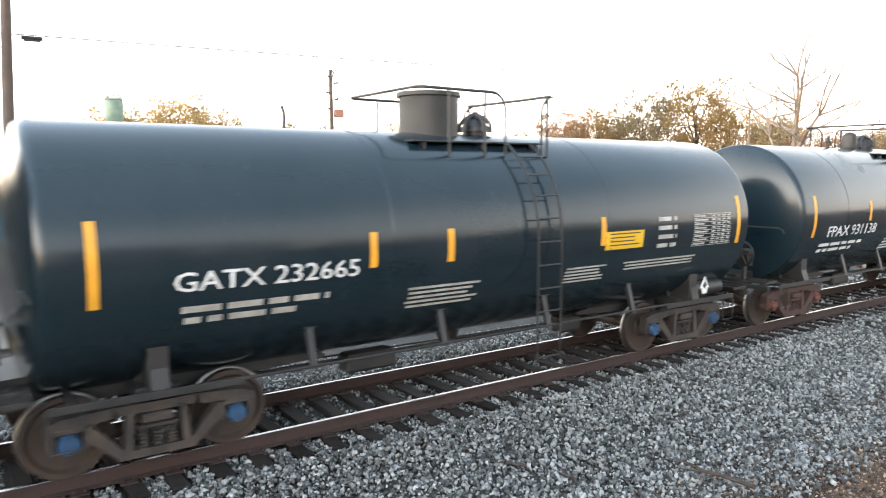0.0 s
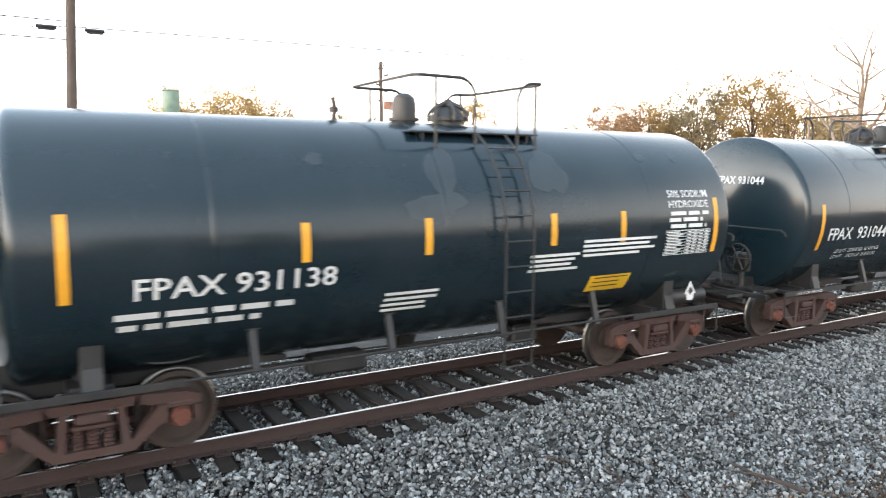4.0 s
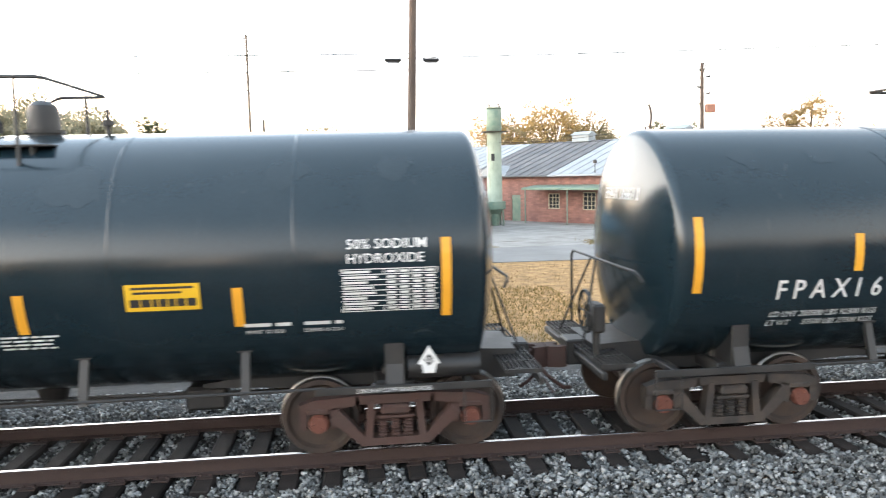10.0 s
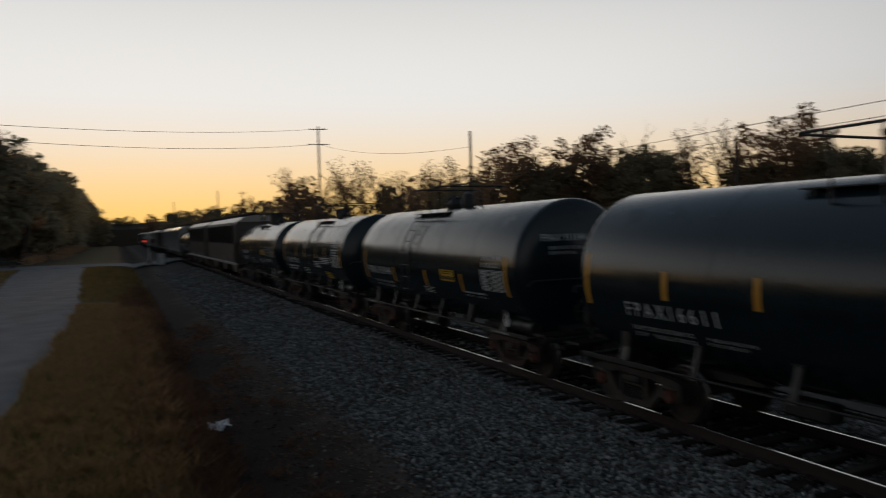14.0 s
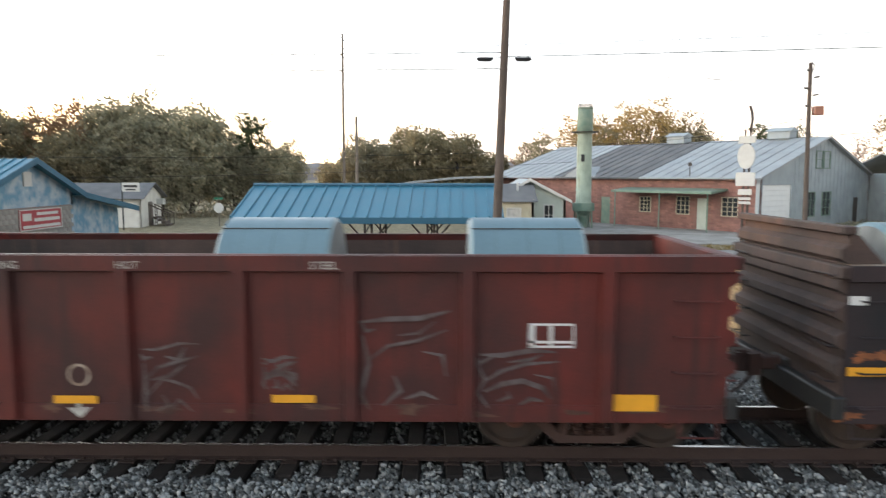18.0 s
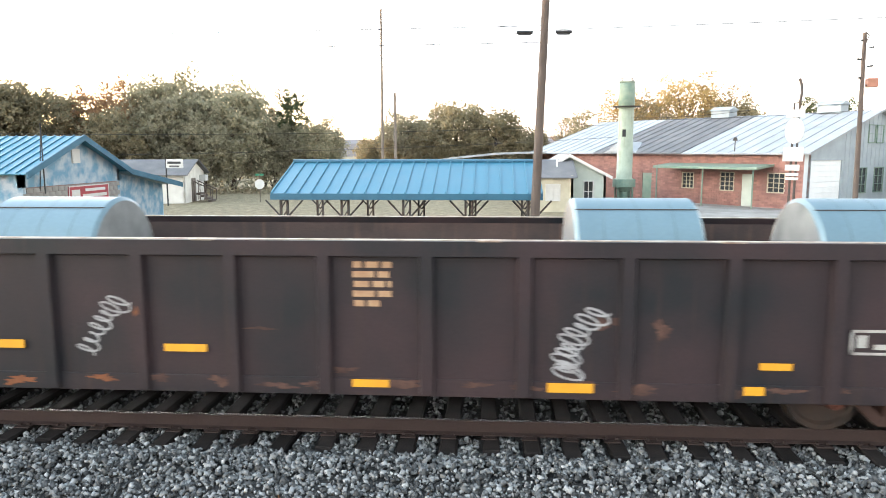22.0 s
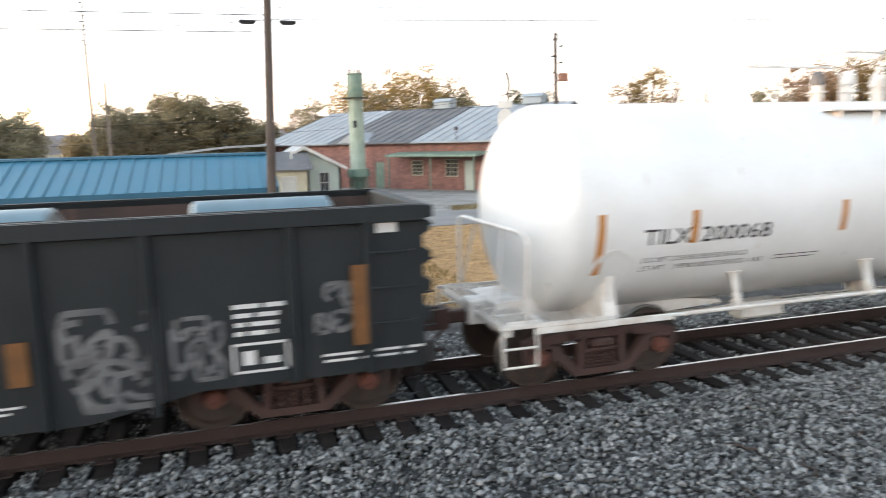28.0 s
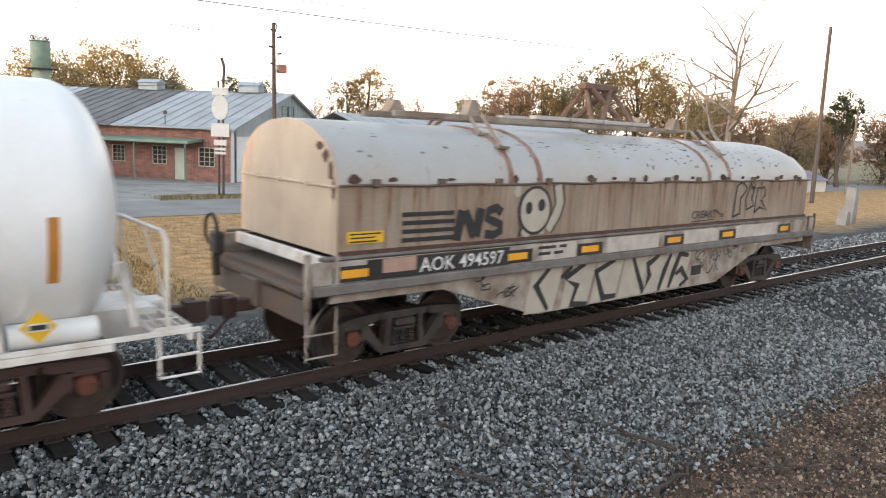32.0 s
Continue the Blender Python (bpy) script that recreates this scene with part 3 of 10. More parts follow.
def scatter(name, spots, sizes, m, seed, label, category, parent=None):
    """Many loose stones in one mesh: spots (k, 3), sizes (k,)."""
    rng = np.random.RandomState(seed)
    k = len(spots)
    pick = rng.randint(0, len(SHAPES), k)
    base = np.array(SHAPES)[pick] * sizes[:, None, None]
    q = rng.normal(size=(k, 4))
    q /= np.linalg.norm(q, axis=1)[:, None]
    w, x, y, z = q.T
    rot = np.array([[1 - 2 * (y * y + z * z), 2 * (x * y - z * w), 2 * (x * z + y * w)],
                    [2 * (x * y + z * w), 1 - 2 * (x * x + z * z), 2 * (y * z - x * w)],
                    [2 * (x * z - y * w), 2 * (y * z + x * w), 1 - 2 * (x * x + y * y)]]).transpose(2, 0, 1)
    v = np.einsum("kij,kvj->kvi", rot, base) + spots[:, None, :]
    f = SHAPE_F[None] + (np.arange(k) * 8)[:, None, None]
    me = bpy.data.meshes.new(name)
    me.vertices.add(k * 8)
    me.vertices.foreach_set("co", v.astype(np.float32).ravel())
    nf = k * 12
    me.loops.add(nf * 3)
    me.loops.foreach_set("vertex_index", f.astype(np.int32).ravel())
    me.polygons.add(nf)
    me.polygons.foreach_set("loop_start", np.arange(nf, dtype=np.int32) * 3)
    me.materials.append(m)
    me.update()
    me.validate()
    ob = new(name, me)
    if parent is not None:
        ob.parent = parent
    return tagged(ob, label, category, kind="stuff")


def bed_z(x, y):
    d = np.abs(y - TRACK_Y)
    near = np.where(d < 1.36, -0.255, -0.225) - np.minimum(np.maximum(d - 1.7, 0) / 2.4, 1) * 0.48
    far = np.where(d < 1.36, -0.255, -0.225) - np.minimum(np.maximum(d - 1.7, 0) / 2.6, 1) * 0.26
    return np.where(y < TRACK_Y, near, far)


def ballast(name, x0, x1, y0, y1, density, size, seed, lift=0.012, fade=0.0, cribs=False):
    rng = np.random.RandomState(seed)
    k = int((x1 - x0) * (y1 - y0) * density)
    x, y = rng.uniform(x0, x1, k), rng.uniform(y0, y1, k)
    if fade:
        keep = rng.uniform(0, 1, k) < np.clip((y - y0) / fade + 0.06, 0, 1)
        x, y = x[keep], y[keep]
    if cribs:
        off = np.abs((x / 0.495 + 0.5) % 1.0 - 0.5) * 0.495
        keep = (off > 0.135) | (np.abs(y - TRACK_Y) > 1.36)
        x, y = x[keep], y[keep]
    s = rng.gamma(6, size / 6, len(x)).clip(size * 0.45, size * 1.9)
    z = bed_z(x, y) + lift + rng.uniform(-0.4, 0.5, len(x)) * s
    return scatter(name, np.stack([x, y, z], 1), s, STONE, seed, "crushed grey granite ballast stones", "ballast")


ballast("ballast_near", -15, 17, 4.1, 7.72, 700, 0.0245, 11, fade=1.0)
ballast("ballast_tie_ends", -18, 24, 7.55, 8.30, 560, 0.024, 17, lift=0.035, cribs=True)
ballast("ballast_between", -16, 24, 7.72, 12.6, 260, 0.026, 12, lift=0.0, cribs=True)
ballast("ballast_lane", -34, -15, 3.9, 8.0, 260, 0.030, 15, fade=1.0)
ballast("ballast_west", -62, -15, 8.0, 11.5, 60, 0.040, 13)
ballast("ballast_far_west", -80, -34, 3.6, 8.0, 50, 0.045, 16, fade=1.2)
ballast("ballast_east", 17, 60, 3.8, 12.5, 60, 0.040, 14, fade=1.2)


def pebbles(name, n, xr, yr, size, m, seed, label):
    """Loose gravel thinly spread over the dirt."""
    rng = np.random.RandomState(seed)
    x, y = rng.uniform(*xr, n), rng.uniform(*yr, n)
    rim = np.minimum(np.minimum(x - xr[0], xr[1] - x) / 1.5, np.minimum(y - yr[0], yr[1] - y) / 0.5)
    k = rng.uniform(0, 1, n) < rim                            # thinning out towards the edges of the spread
    x, y, n = x[k], y[k], int(k.sum())
    z = np.array([ground_height(a, b) for a, b in zip(x, y)])
    s = rng.gamma(3, size / 3, n).clip(size * 0.35, size * 2.4)
    return scatter(name, np.stack([x, y, z + 0.45 * s], 1), s, m, seed, label, "gravel")


CLOD = mat("brown_soil_clod", (0.050, 0.034, 0.025), 0.95, 0, 0.3, 20, 90, 0.3, other=(0.028, 0.019, 0.015), isle=0.6)
TANSTONE = mat("tan_brown_gravel", (0.205, 0.150, 0.108), 0.9, 0, 0.3, 20, 90, 0.3, other=(0.12, 0.082, 0.058), isle=0.7, skew=0.5)
pebbles("gravel_dirt", 34000, (2.2, 17.8), (1.5, 5.6), 0.0135, TANSTONE, 21, "tan and brown gravel on the dirt")
pebbles("soil_crumbs", 8000, (2.2, 17.8), (1.5, 5.5), 0.017, CLOD, 24, "dark soil crumbs on the dirt")
pebbles("gravel_ditch", 5000, (-34, -5), (0.9, 3.4), 0.014, CLOD, 22, "soil crumbs beside the ditch")
pebbles("gravel_shoulder", 9000, (-36, -3), (3.2, 5.2), 0.014, TANSTONE, 25, "brown gravel between ditch and ballast")
pebbles("gravel_pale", 4200, (-34, 17), (2.6, 5.0), 0.014, STONE, 23, "scattered grey ballast chips on the dirt")


# ---------------------------------------------------------------- rail cars: running gear
MESHES = {}


def cached(key, make):
    if key not in MESHES:
        MESHES[key] = make()
    return MESHES[key]


WHEEL_R = 0.455
AXLES = 1.78
WHEELSETS = []
MOVERS = []


def wheelset_data(cap):
    m = Mesh()
    for s in (-1, 1):
        prof = [(0.70, 0.10), (0.70, 0.30), (0.675, 0.385), (0.683, 0.47), (0.700, 0.485), (0.712, 0.478), (0.722, 0.457), (0.815, 0.452), (0.815, 0.395),
                (0.775, 0.36), (0.765, 0.18), (0.805, 0.12), (0.805, 0.085)]
        prof = [(s * a, r) for a, r in prof]
        o = len(m.f)
        m.lathe(prof if s > 0 else prof[::-1], "y", n=36)
        for i in range(o, len(m.f)):
            zz = [m.v[q] for q in m.f[i]]
            rr = [math.hypot(p[0], p[2]) for p in zz]
            if min(rr) > 0.45:
                m.mi[i] = 1
        m.cyl((0, s * 0.80, 0), (0, s * 1.06, 0), 0.105, 0.115, 16, 0)
        m.cyl((0, s * 1.06, 0), (0, s * 1.125, 0), 0.118, 0.098, 18, 2)
        for k in range(3):
            a = 2.094 * k
            m.cyl((0.06 * math.sin(a), s * 1.125, 0.06 * math.cos(a)), (0.06 * math.sin(a), s * 1.145, 0.06 * math.cos(a)), 0.02, 0.02, 6, 2)
    m.cyl((0, -0.8, 0), (0, 0.8, 0), 0.085, 0.085, 16)
    return m.data("wheelset", [WHEELM, TREAD, cap], 35)


def side_frame_data(mt, sgn):
    m = Mesh()
    y0, y1 = sgn * 0.93, sgn * 1.07
    a = AXLES / 2
    m.prism([(-a - 0.22, 0.56), (-a - 0.22, 0.68), (-a - 0.05, 0.735), (-0.45, 0.765), (-0.40, 0.665), (-a + 0.16, 0.61)], "y", y0, y1)
    m.prism([(a + 0.22, 0.56), (a + 0.22, 0.68), (a + 0.05, 0.735), (0.45, 0.765), (0.40, 0.665), (a - 0.16, 0.61)], "y", y0, y1)
    m.prism([(-0.46, 0.66), (-0.46, 0.765), (0.46, 0.765), (0.46, 0.66)], "y", y0 - sgn * 0.015, y1)
    for s in (-1, 1):
        # pedestal jaws round the bearing, the long sloping strut, and the column
        m.prism([(s * (a + 0.13), 0.58), (s * (a + 0.22), 0.58), (s * (a + 0.22), 0.40), (s * (a + 0.14), 0.38)], "y", y0, y1)
        m.prism([(s * (a - 0.13), 0.62), (s * (a - 0.24), 0.64), (s * (a - 0.26), 0.42), (s * (a - 0.14), 0.38)], "y", y0, y1)
        m.prism([(s * (a - 0.12), 0.50), (s * (a - 0.24), 0.60), (s * 0.36, 0.27), (s * 0.30, 0.165), (s * 0.40, 0.165)], "y", y0 - sgn * 0.01, y1 + sgn * 0.012)
        m.prism([(s * 0.235, 0.69), (s * 0.315, 0.69), (s * 0.365, 0.24), (s * 0.275, 0.24)], "y", y0, y1 + sgn * 0.02)
        m.box((s * a, sgn * 1.0, 0.60), (0.26, 0.17, 0.07), b=0.015)
    m.prism([(-0.42, 0.165), (0.42, 0.165), (0.36, 0.255), (-0.36, 0.255)], "y", y0 - sgn * 0.02, y1 + sgn * 0.02)
    m.box((0, sgn * 1.02, 0.595), (0.34, 0.24, 0.11), b=0.025)
    m.box((0, sgn * 1.02, 0.50), (0.42, 0.16, 0.045), b=0.012)
    return m.data("side_frame", mt)


def springs_data(mt, sgn):
    m = Mesh()
    for k in (-0.15, 0.0, 0.15):
        m.lathe([(0.25, 0.04)] + [q for i in range(5) for q in ((0.259 + i * 0.042, 0.044), (0.275 + i * 0.042, 0.067), (0.291 + i * 0.042, 0.044))] + [(0.49, 0.04)],
                "z", (k, sgn * 1.02, 0), 12)
    return m.data("spring_group", mt, 40)


def bolster_data(mt):
    m = Mesh()
    m.box((0, 0, 0.58), (0.36, 1.9, 0.2), b=0.03)
    m.cyl((0, 0, 0.66), (0, 0, 0.76), 0.18, 0.18, 18)
    for s in (-1, 1):
        m.box((s * 0.42, 0, 0.40), (0.09, 1.5, 0.09), b=0.01)
        m.cyl((s * 0.42, -0.5, 0.40), (s * 0.1, 0.0, 0.5), 0.025, 0.025, 8)
        for q in (-1, 1):
            m.box((s * 0.445, q * 0.76, 0.42), (0.05, 0.10, 0.30), b=0.01)
    return m.data("truck", mt)


def add_truck(car, x, mt, cap=REDCAP, tag="a", name="truck", moving=True):
    key = mt.name
    t = part(name, cached(("bolster", key), lambda: bolster_data(mt)), parent=car, at=pose(x, 0, 0),
             label="four-wheel freight truck with cast side frames")
    for s in (-1, 1):
        part("side_frame", cached(("sf", key, s), lambda: side_frame_data(mt, s)), parent=t)
        part("spring_group", cached(("sp", key, s), lambda: springs_data(mt, s)), parent=t)
    for s in (-1, 1):
        w = part("wheelset", cached(("ws", cap.name), lambda: wheelset_data(cap)), parent=t, at=pose(s * AXLES / 2, 0, WHEEL_R))
        if moving:
            WHEELSETS.append((w, s * AXLES / 2))
    return t


def coupler_data(mt):
    """A knuckle coupler with its shank, pointing to +x from the end of the sill."""
    m = Mesh()
    m.box((0.12, 0, 0.86), (0.34, 0.15, 0.17), b=0.02)
    m.prism([(0.26, -0.11), (0.40, -0.16), (0.52, -0.14), (0.50, -0.06), (0.40, -0.05), (0.38, 0.03), (0.46, 0.10), (0.44, 0.16), (0.33, 0.14), (0.26, 0.10)],
            "z", 0.72, 1.0)
    m.prism([(0.43, -0.13), (0.56, -0.12), (0.58, -0.02), (0.50, 0.02), (0.47, -0.05)], "z", 0.75, 0.98)
    m.tube([(0.10, -0.20, 0.78), (0.28, -0.22, 0.60), (0.46, -0.16, 0.45), (0.58, -0.08, 0.42)], 0.026, 8)
    m.tube([(0.02, 0.05, 0.80), (0.02, -0.9, 0.80), (0.05, -1.2, 0.72)], 0.013, 6)
    return m.data("coupler", mt, 40)


def add_couplers(car, x0, x1, mt=RUSTBROWN):
    me = cached(("cpl", mt.name), lambda: coupler_data(mt))
    part("coupler", me, parent=car, at=pose(x1, 0, 0), label="knuckle coupler with an air hose")
    part("coupler", me, parent=car, at=pose(x0, 0, 0, 0, 0, 180), label="knuckle coupler with an air hose")


def rail_car(u, name, label, category="rail car"):
    """An empty on the track under the middle of a car; u is its x at the start."""
    ob = thing(name, label, category, "cars of the freight train", pose(u, TRACK_Y, 0))
    MOVERS.append((ob, u, TRACK_Y, 0.0))
    return ob


# ---- paint on sides
def on_side(y):
    return lambda a, b: (a, y, b)


def on_shell(r, zc, gap=0.005):
    def f(a, b):
        t = math.asin(max(-1, min(1, (b - zc) / r)))
        return (a, -(r + gap) * math.cos(t), zc + (r + gap) * math.sin(t))
    return f


def words(car, s, x, z, h, f, m, name="lettering", bold=True, fit=None, label=""):
    me, v = text_data(s, h, bold)
    if fit and len(v):
        v[:, 0] *= fit / v[:, 0].max()
    v[:, 0] += x
    v[:, 1] += z
    me.name = name
    return part(name, lay(me, v, f, m), parent=car, label=label or 'lettering "%s"' % s)


def patch(car, name, x0, x1, z0, z1, f, m, label="", lean=0.0, rows=5):
    g = Mesh()
    vs = []
    for i in range(rows + 1):
        zz = z0 + (z1 - z0) * i / rows
        k = lean * (1 - i / rows)
        vs += [f(x0 + k, zz), f(x1 + k, zz)]
    g.add(vs, [(2 * i, 2 * i + 1, 2 * i + 3, 2 * i + 2) for i in range(rows)])
    return part(name, g, m, car, label)


def bars(car, name, x0, x1, z_top, n, h, pitch, f, m, label="", seed=1, words_each=0):
    """Lines of small writing as plain bars."""
    rng = random.Random(seed)
    g = Mesh()
    for i in range(n):
        z = z_top - i * pitch
        a = x0 + rng.uniform(0, 0.04) * (x1 - x0)
        end = x1 - rng.uniform(0, 0.25) * (x1 - x0) if i else x1
        spans = []
        if words_each:
            while a < end - 0.03:
                b = min(end, a + rng.uniform(0.5, 1.6) * words_each)
                spans.append((a, b))
                a = b + 0.25 * words_each
        else:
            spans = [(a, end)]
        for a, b in spans:
            g.add([f(a, z - h), f(b, z - h), f(b, z), f(a, z)], [(0, 1, 2, 3)])
    return part(name, g, m, car, label)


def table_of_lines(car, x0, x1, z0, z1, f, m, n=8, cols=4):
    g = Mesh()

    def r(a, b, c, d):
        g.add([f(a, c), f(b, c), f(b, d), f(a, d)], [(0, 1, 2, 3)])
    t = 0.010
    for i in range(n + 1):
        z = z0 + (z1 - z0) * i / n
        r(x0, x1, z - t / 2, z + t / 2)
        if i < n:
            zz, hh = z + (z1 - z0) / n * 0.3, (z1 - z0) / n * 0.42
            r(x0 + 0.02, x0 + (x1 - x0) * (0.32 + 0.06 * math.sin(i * 2.3)), zz, zz + hh)
            for c in range(cols):
                a = x0 + (x1 - x0) * (0.46 + 0.54 * c / cols)
                r(a + 0.015, a + (x1 - x0) * 0.54 / cols * 0.78, zz, zz + hh)
    for q in [0] + [0.44 + 0.56 * c / cols for c in range(cols + 1)]:
        a = x0 + (x1 - x0) * q
        r(a - t / 2, a + t / 2, z0, z1)
    return part("stencil_table", g, m, car, "dark grey table of small stencilled lines" if m is not LETTER else "white table of small stencilled lines")


# ---------------------------------------------------------------- tank cars
def grating(m, x0, x1, y0, y1, z, pitch=0.09):
    m.box(((x0 + x1) / 2, y0, z), (x1 - x0, 0.012, 0.05))
    m.box(((x0 + x1) / 2, y1, z), (x1 - x0, 0.012, 0.05))
    k = int((x1 - x0) / pitch)
    for i in range(k + 1):
        m.box((x0 + (x1 - x0) * i / k, (y0 + y1) / 2, z), (0.012, y1 - y0, 0.04))
    for i in range(1, 6):
        m.box(((x0 + x1) / 2, y0 + (y1 - y0) * i / 6, z + 0.008), (x1 - x0, 0.008, 0.02))
    return m


VALVEGREY = mat("grey_valve_paint", (0.10, 0.10, 0.105), 0.6, 0.2, 0.3, 6, 50, 0.1, other=(0.17, 0.16, 0.15))


def dished_head(r, depth, knuckle=0.14):
    """A dished tank end from its middle to the rim: (bulge, radius) pairs; a wide dish turned into the shell by a tight knuckle."""
    if depth > 0.6:                             # an elliptical end
        return [(depth * math.cos(math.pi / 2 * i / 16), max(r * math.sin(math.pi / 2 * i / 16), 0.001)) for i in range(17)]
    dish = r * 1.2
    for _ in range(40):                         # the dish radius that gives the depth
        h = dish - math.sqrt((dish - knuckle) ** 2 - (r - knuckle) ** 2)
        dish *= 1 + 0.5 * (h - depth)
    a1 = math.asin((r - knuckle) / (dish - knuckle))
    out = [(depth - dish * (1 - math.cos(a1 * i / 10)), max(dish * math.sin(a1 * i / 10), 0.001)) for i in range(11)]
    for i in range(1, 8):
        a = a1 + (math.pi / 2 - a1) * i / 7
        out.append((knuckle * math.cos(a), r - knuckle + knuckle * math.sin(a)))
    return out


def tank_car(um, label, shell, trucks, sill, paint=BLACK, framing=BLACK2, truck_paint=RUSTBROWN, cap=REDCAP, r=1.545, zc=2.335, head=0.40,
             ladder=None, platform=None, fittings=(), stripes=(), stripe_paint=YELLOW, seams=(), rail_h=0.78, tank_label="", near=True, crossover=True):
    car = rail_car(um, "tank_car", label, "tank car")
    x0, x1 = shell[0] - um, shell[1] - um
    dome = dished_head(r, head)
    prof = [(x0 - d, q) for d, q in dome]
    for s in sorted(seams):
        q = s - um
        prof += [(q - 0.02, r), (q - 0.012, r + 0.005), (q + 0.012, r + 0.005), (q + 0.02, r)]
    prof += [(x1 + d, q) for d, q in reversed(dome)]
    part("tank_shell", Mesh().lathe(prof, "x", (0, 0, zc), 72), paint, car, tank_label, smooth=30)
    # sills, saddles and end structure
    e0, e1 = sill[0] - um, sill[1] - um
    for s, e, t in ((-1, e0, trucks[0] - um), (1, e1, trucks[1] - um)):
        m = Mesh()
        inner = t - s * 1.1
        m.box(((e + inner) / 2, 0, 0.92), (abs(e - inner), 0.36, 0.34), b=0.02)
        m.box((t, 0, 0.86), (0.45, 2.2, 0.16), b=0.02)
        part("stub_sill", m, framing, car)
        m = Mesh()
        w = 0.2
        for q in (-1, 1):
            m.prism([(q * 1.30, 0.95), (q * 1.10, 1.62), (q * 0.62, 1.05), (q * 0.62, 0.90), (q * 1.30, 0.88)], "x", t - w / 2, t + w / 2)
            m.box((t, q * 1.22, 1.28), (0.16 if paint is WHITE else 0.22, 0.03, 0.66), b=0.008)
        m.box((t, 0, 1.02), (0.28, 1.6, 0.32), b=0.02)
        part("saddle", m, framing, car, "bolster saddle that carries the tank")
        m = Mesh()
        for q in (-1, 1):
            m.box((t + s * 0.10, q * 1.34, 0.915), (2.0, 0.035, 0.085), b=0.006)
            m.box((t + s * 0.85, q * 0.85, 0.92), (0.09, 0.95, 0.07), b=0.006)
            xo, xi = (e - s * 0.03, e - s * 0.48) if paint is WHITE else (t + s * 1.10, t + s * 0.78)
            m.tube([(xo, q * 1.34, 0.95), (xo, q * 1.36, 0.48), (xi, q * 1.36, 0.48), (xi, q * 1.34, 0.95)], 0.022 if paint is WHITE else 0.014, 6)
            if paint is WHITE:
                m.tube([(xo, q * 1.36, 0.72), (xi, q * 1.36, 0.72)], 0.016, 6)
                m.box(((e + t) / 2, q * 1.34, 0.99), (abs(e - t), 0.04, 0.05))
        m.box((e - s * 0.12, 0, 0.915), (0.06, 2.7, 0.09), b=0.01)
        part("end_sill", m, framing, car)
        m = Mesh()
        grating(m, min(e - s * 0.10, e - s * 0.52), max(e - s * 0.10, e - s * 0.52), -1.28, 1.28, 1.02, 0.085 if paint is WHITE else 0.055)
        part("crossover_platform", m, framing, car, "open grating walkway across the end")
        if paint is WHITE:
            xr = e - s * 0.37
            m = Mesh()
            m.tube([(xr, -1.30, 1.02), (xr, -1.30, 2.0), (xr, -1.24, 2.08), (xr, -1.12, 2.12), (xr, 1.12, 2.12), (xr, 1.24, 2.08), (xr, 1.30, 2.0), (xr, 1.30, 1.02)], 0.024, 8)
            rail = part("end_handrail", m, framing, car, "bent pipe handrail across the end")
            ends = ((-0.5, -0.75), (0.5, 0.75))
        else:
            xr = e - s * 0.50
            m = Mesh()
            m.tube([(xr - s * 0.06, -1.36, 2.02), (xr - s * 0.02, -1.34, 2.09), (xr, -1.27, 2.13), (xr, 1.18, 2.13), (xr, 1.27, 2.06), (xr, 1.27, 1.02)], 0.018, 8)
            rail = part("end_handrail", m, framing, car, "bent pipe handrail across the end")
            ends = ((0.15, -0.35), (0.35, 0.75))
        for ya, yb in ends:
            m = Mesh()
            m.tube([(xr, ya, 2.12), (e - s * 0.16, yb, 1.02)], 0.016, 6)
            part("brace", m, framing, rail)
        m = Mesh()
        m.prism([(e - s * 0.25, 1.10), (t + s * 0.2, 1.16), (t - s * 2.3, 0.84), (t - s * 2.3, 0.80), (t - s * 1.2, 0.74), (e - s * 0.25, 0.74)], "y", -0.52, 0.52)
        part("draft_sill", m, framing, car, "tapered sill plate under the tank end")
        if paint is WHITE:
            for q in (-1, 1):
                m = Mesh()
                n_ = 28
                vs = []
                for i in range(n_):
                    a_ = 2 * math.pi * i / n_
                    zz = 1.52 + 0.36 * math.sin(a_)
                    for rr in (r + 0.002, r + 0.014):
                        vs.append((t + 0.33 * math.cos(a_), q * math.sqrt(max(rr * rr - (zz - zc) ** 2, 0)), zz))
                top_ = [2 * i + 1 for i in range(n_)]
                m.add(vs, [tuple(top_ if q < 0 else reversed(top_))] + [(2 * i, 2 * ((i + 1) % n_), 2 * ((i + 1) % n_) + 1, 2 * i + 1) for i in range(n_)])
                part("saddle_pad", m, paint, car, "round reinforcing pad above the saddle")
    # running rods along the flanks, with their brackets
    a, b = trucks[0] - um + 0.8, trucks[1] - um - 0.8
    for q in (-1, 1):
        m = Mesh()
        m.tube([(a, q * 1.34, 0.93), (b, q * 1.34, 0.95)], 0.030 if paint is WHITE else 0.019, 8)
        part("side_rod", m, framing, car)
        for k in range(4):
            x = a + (b - a) * (k + 0.5) / 4
            m = Mesh()
            m.prism([(q * 1.36, 0.90), (q * 1.30, 0.90), (q * 1.14, 1.40), (q * 1.20, 1.42)], "x", x - 0.045, x + 0.045)
            m.box((x, q * 1.18, 1.40), (0.17, 0.10, 0.025))
            part("bracket", m, framing, car)
    m = Mesh()
    m.tube([(a, -0.30, 0.66), (b, -0.30, 0.66)], 0.022, 8)
    m.box((a + 2.2, -0.45, 0.64), (0.8, 0.32, 0.26), b=0.04)
    m.box((b - 1.5, -0.25, 0.62), (0.5, 0.3, 0.3), b=0.04)
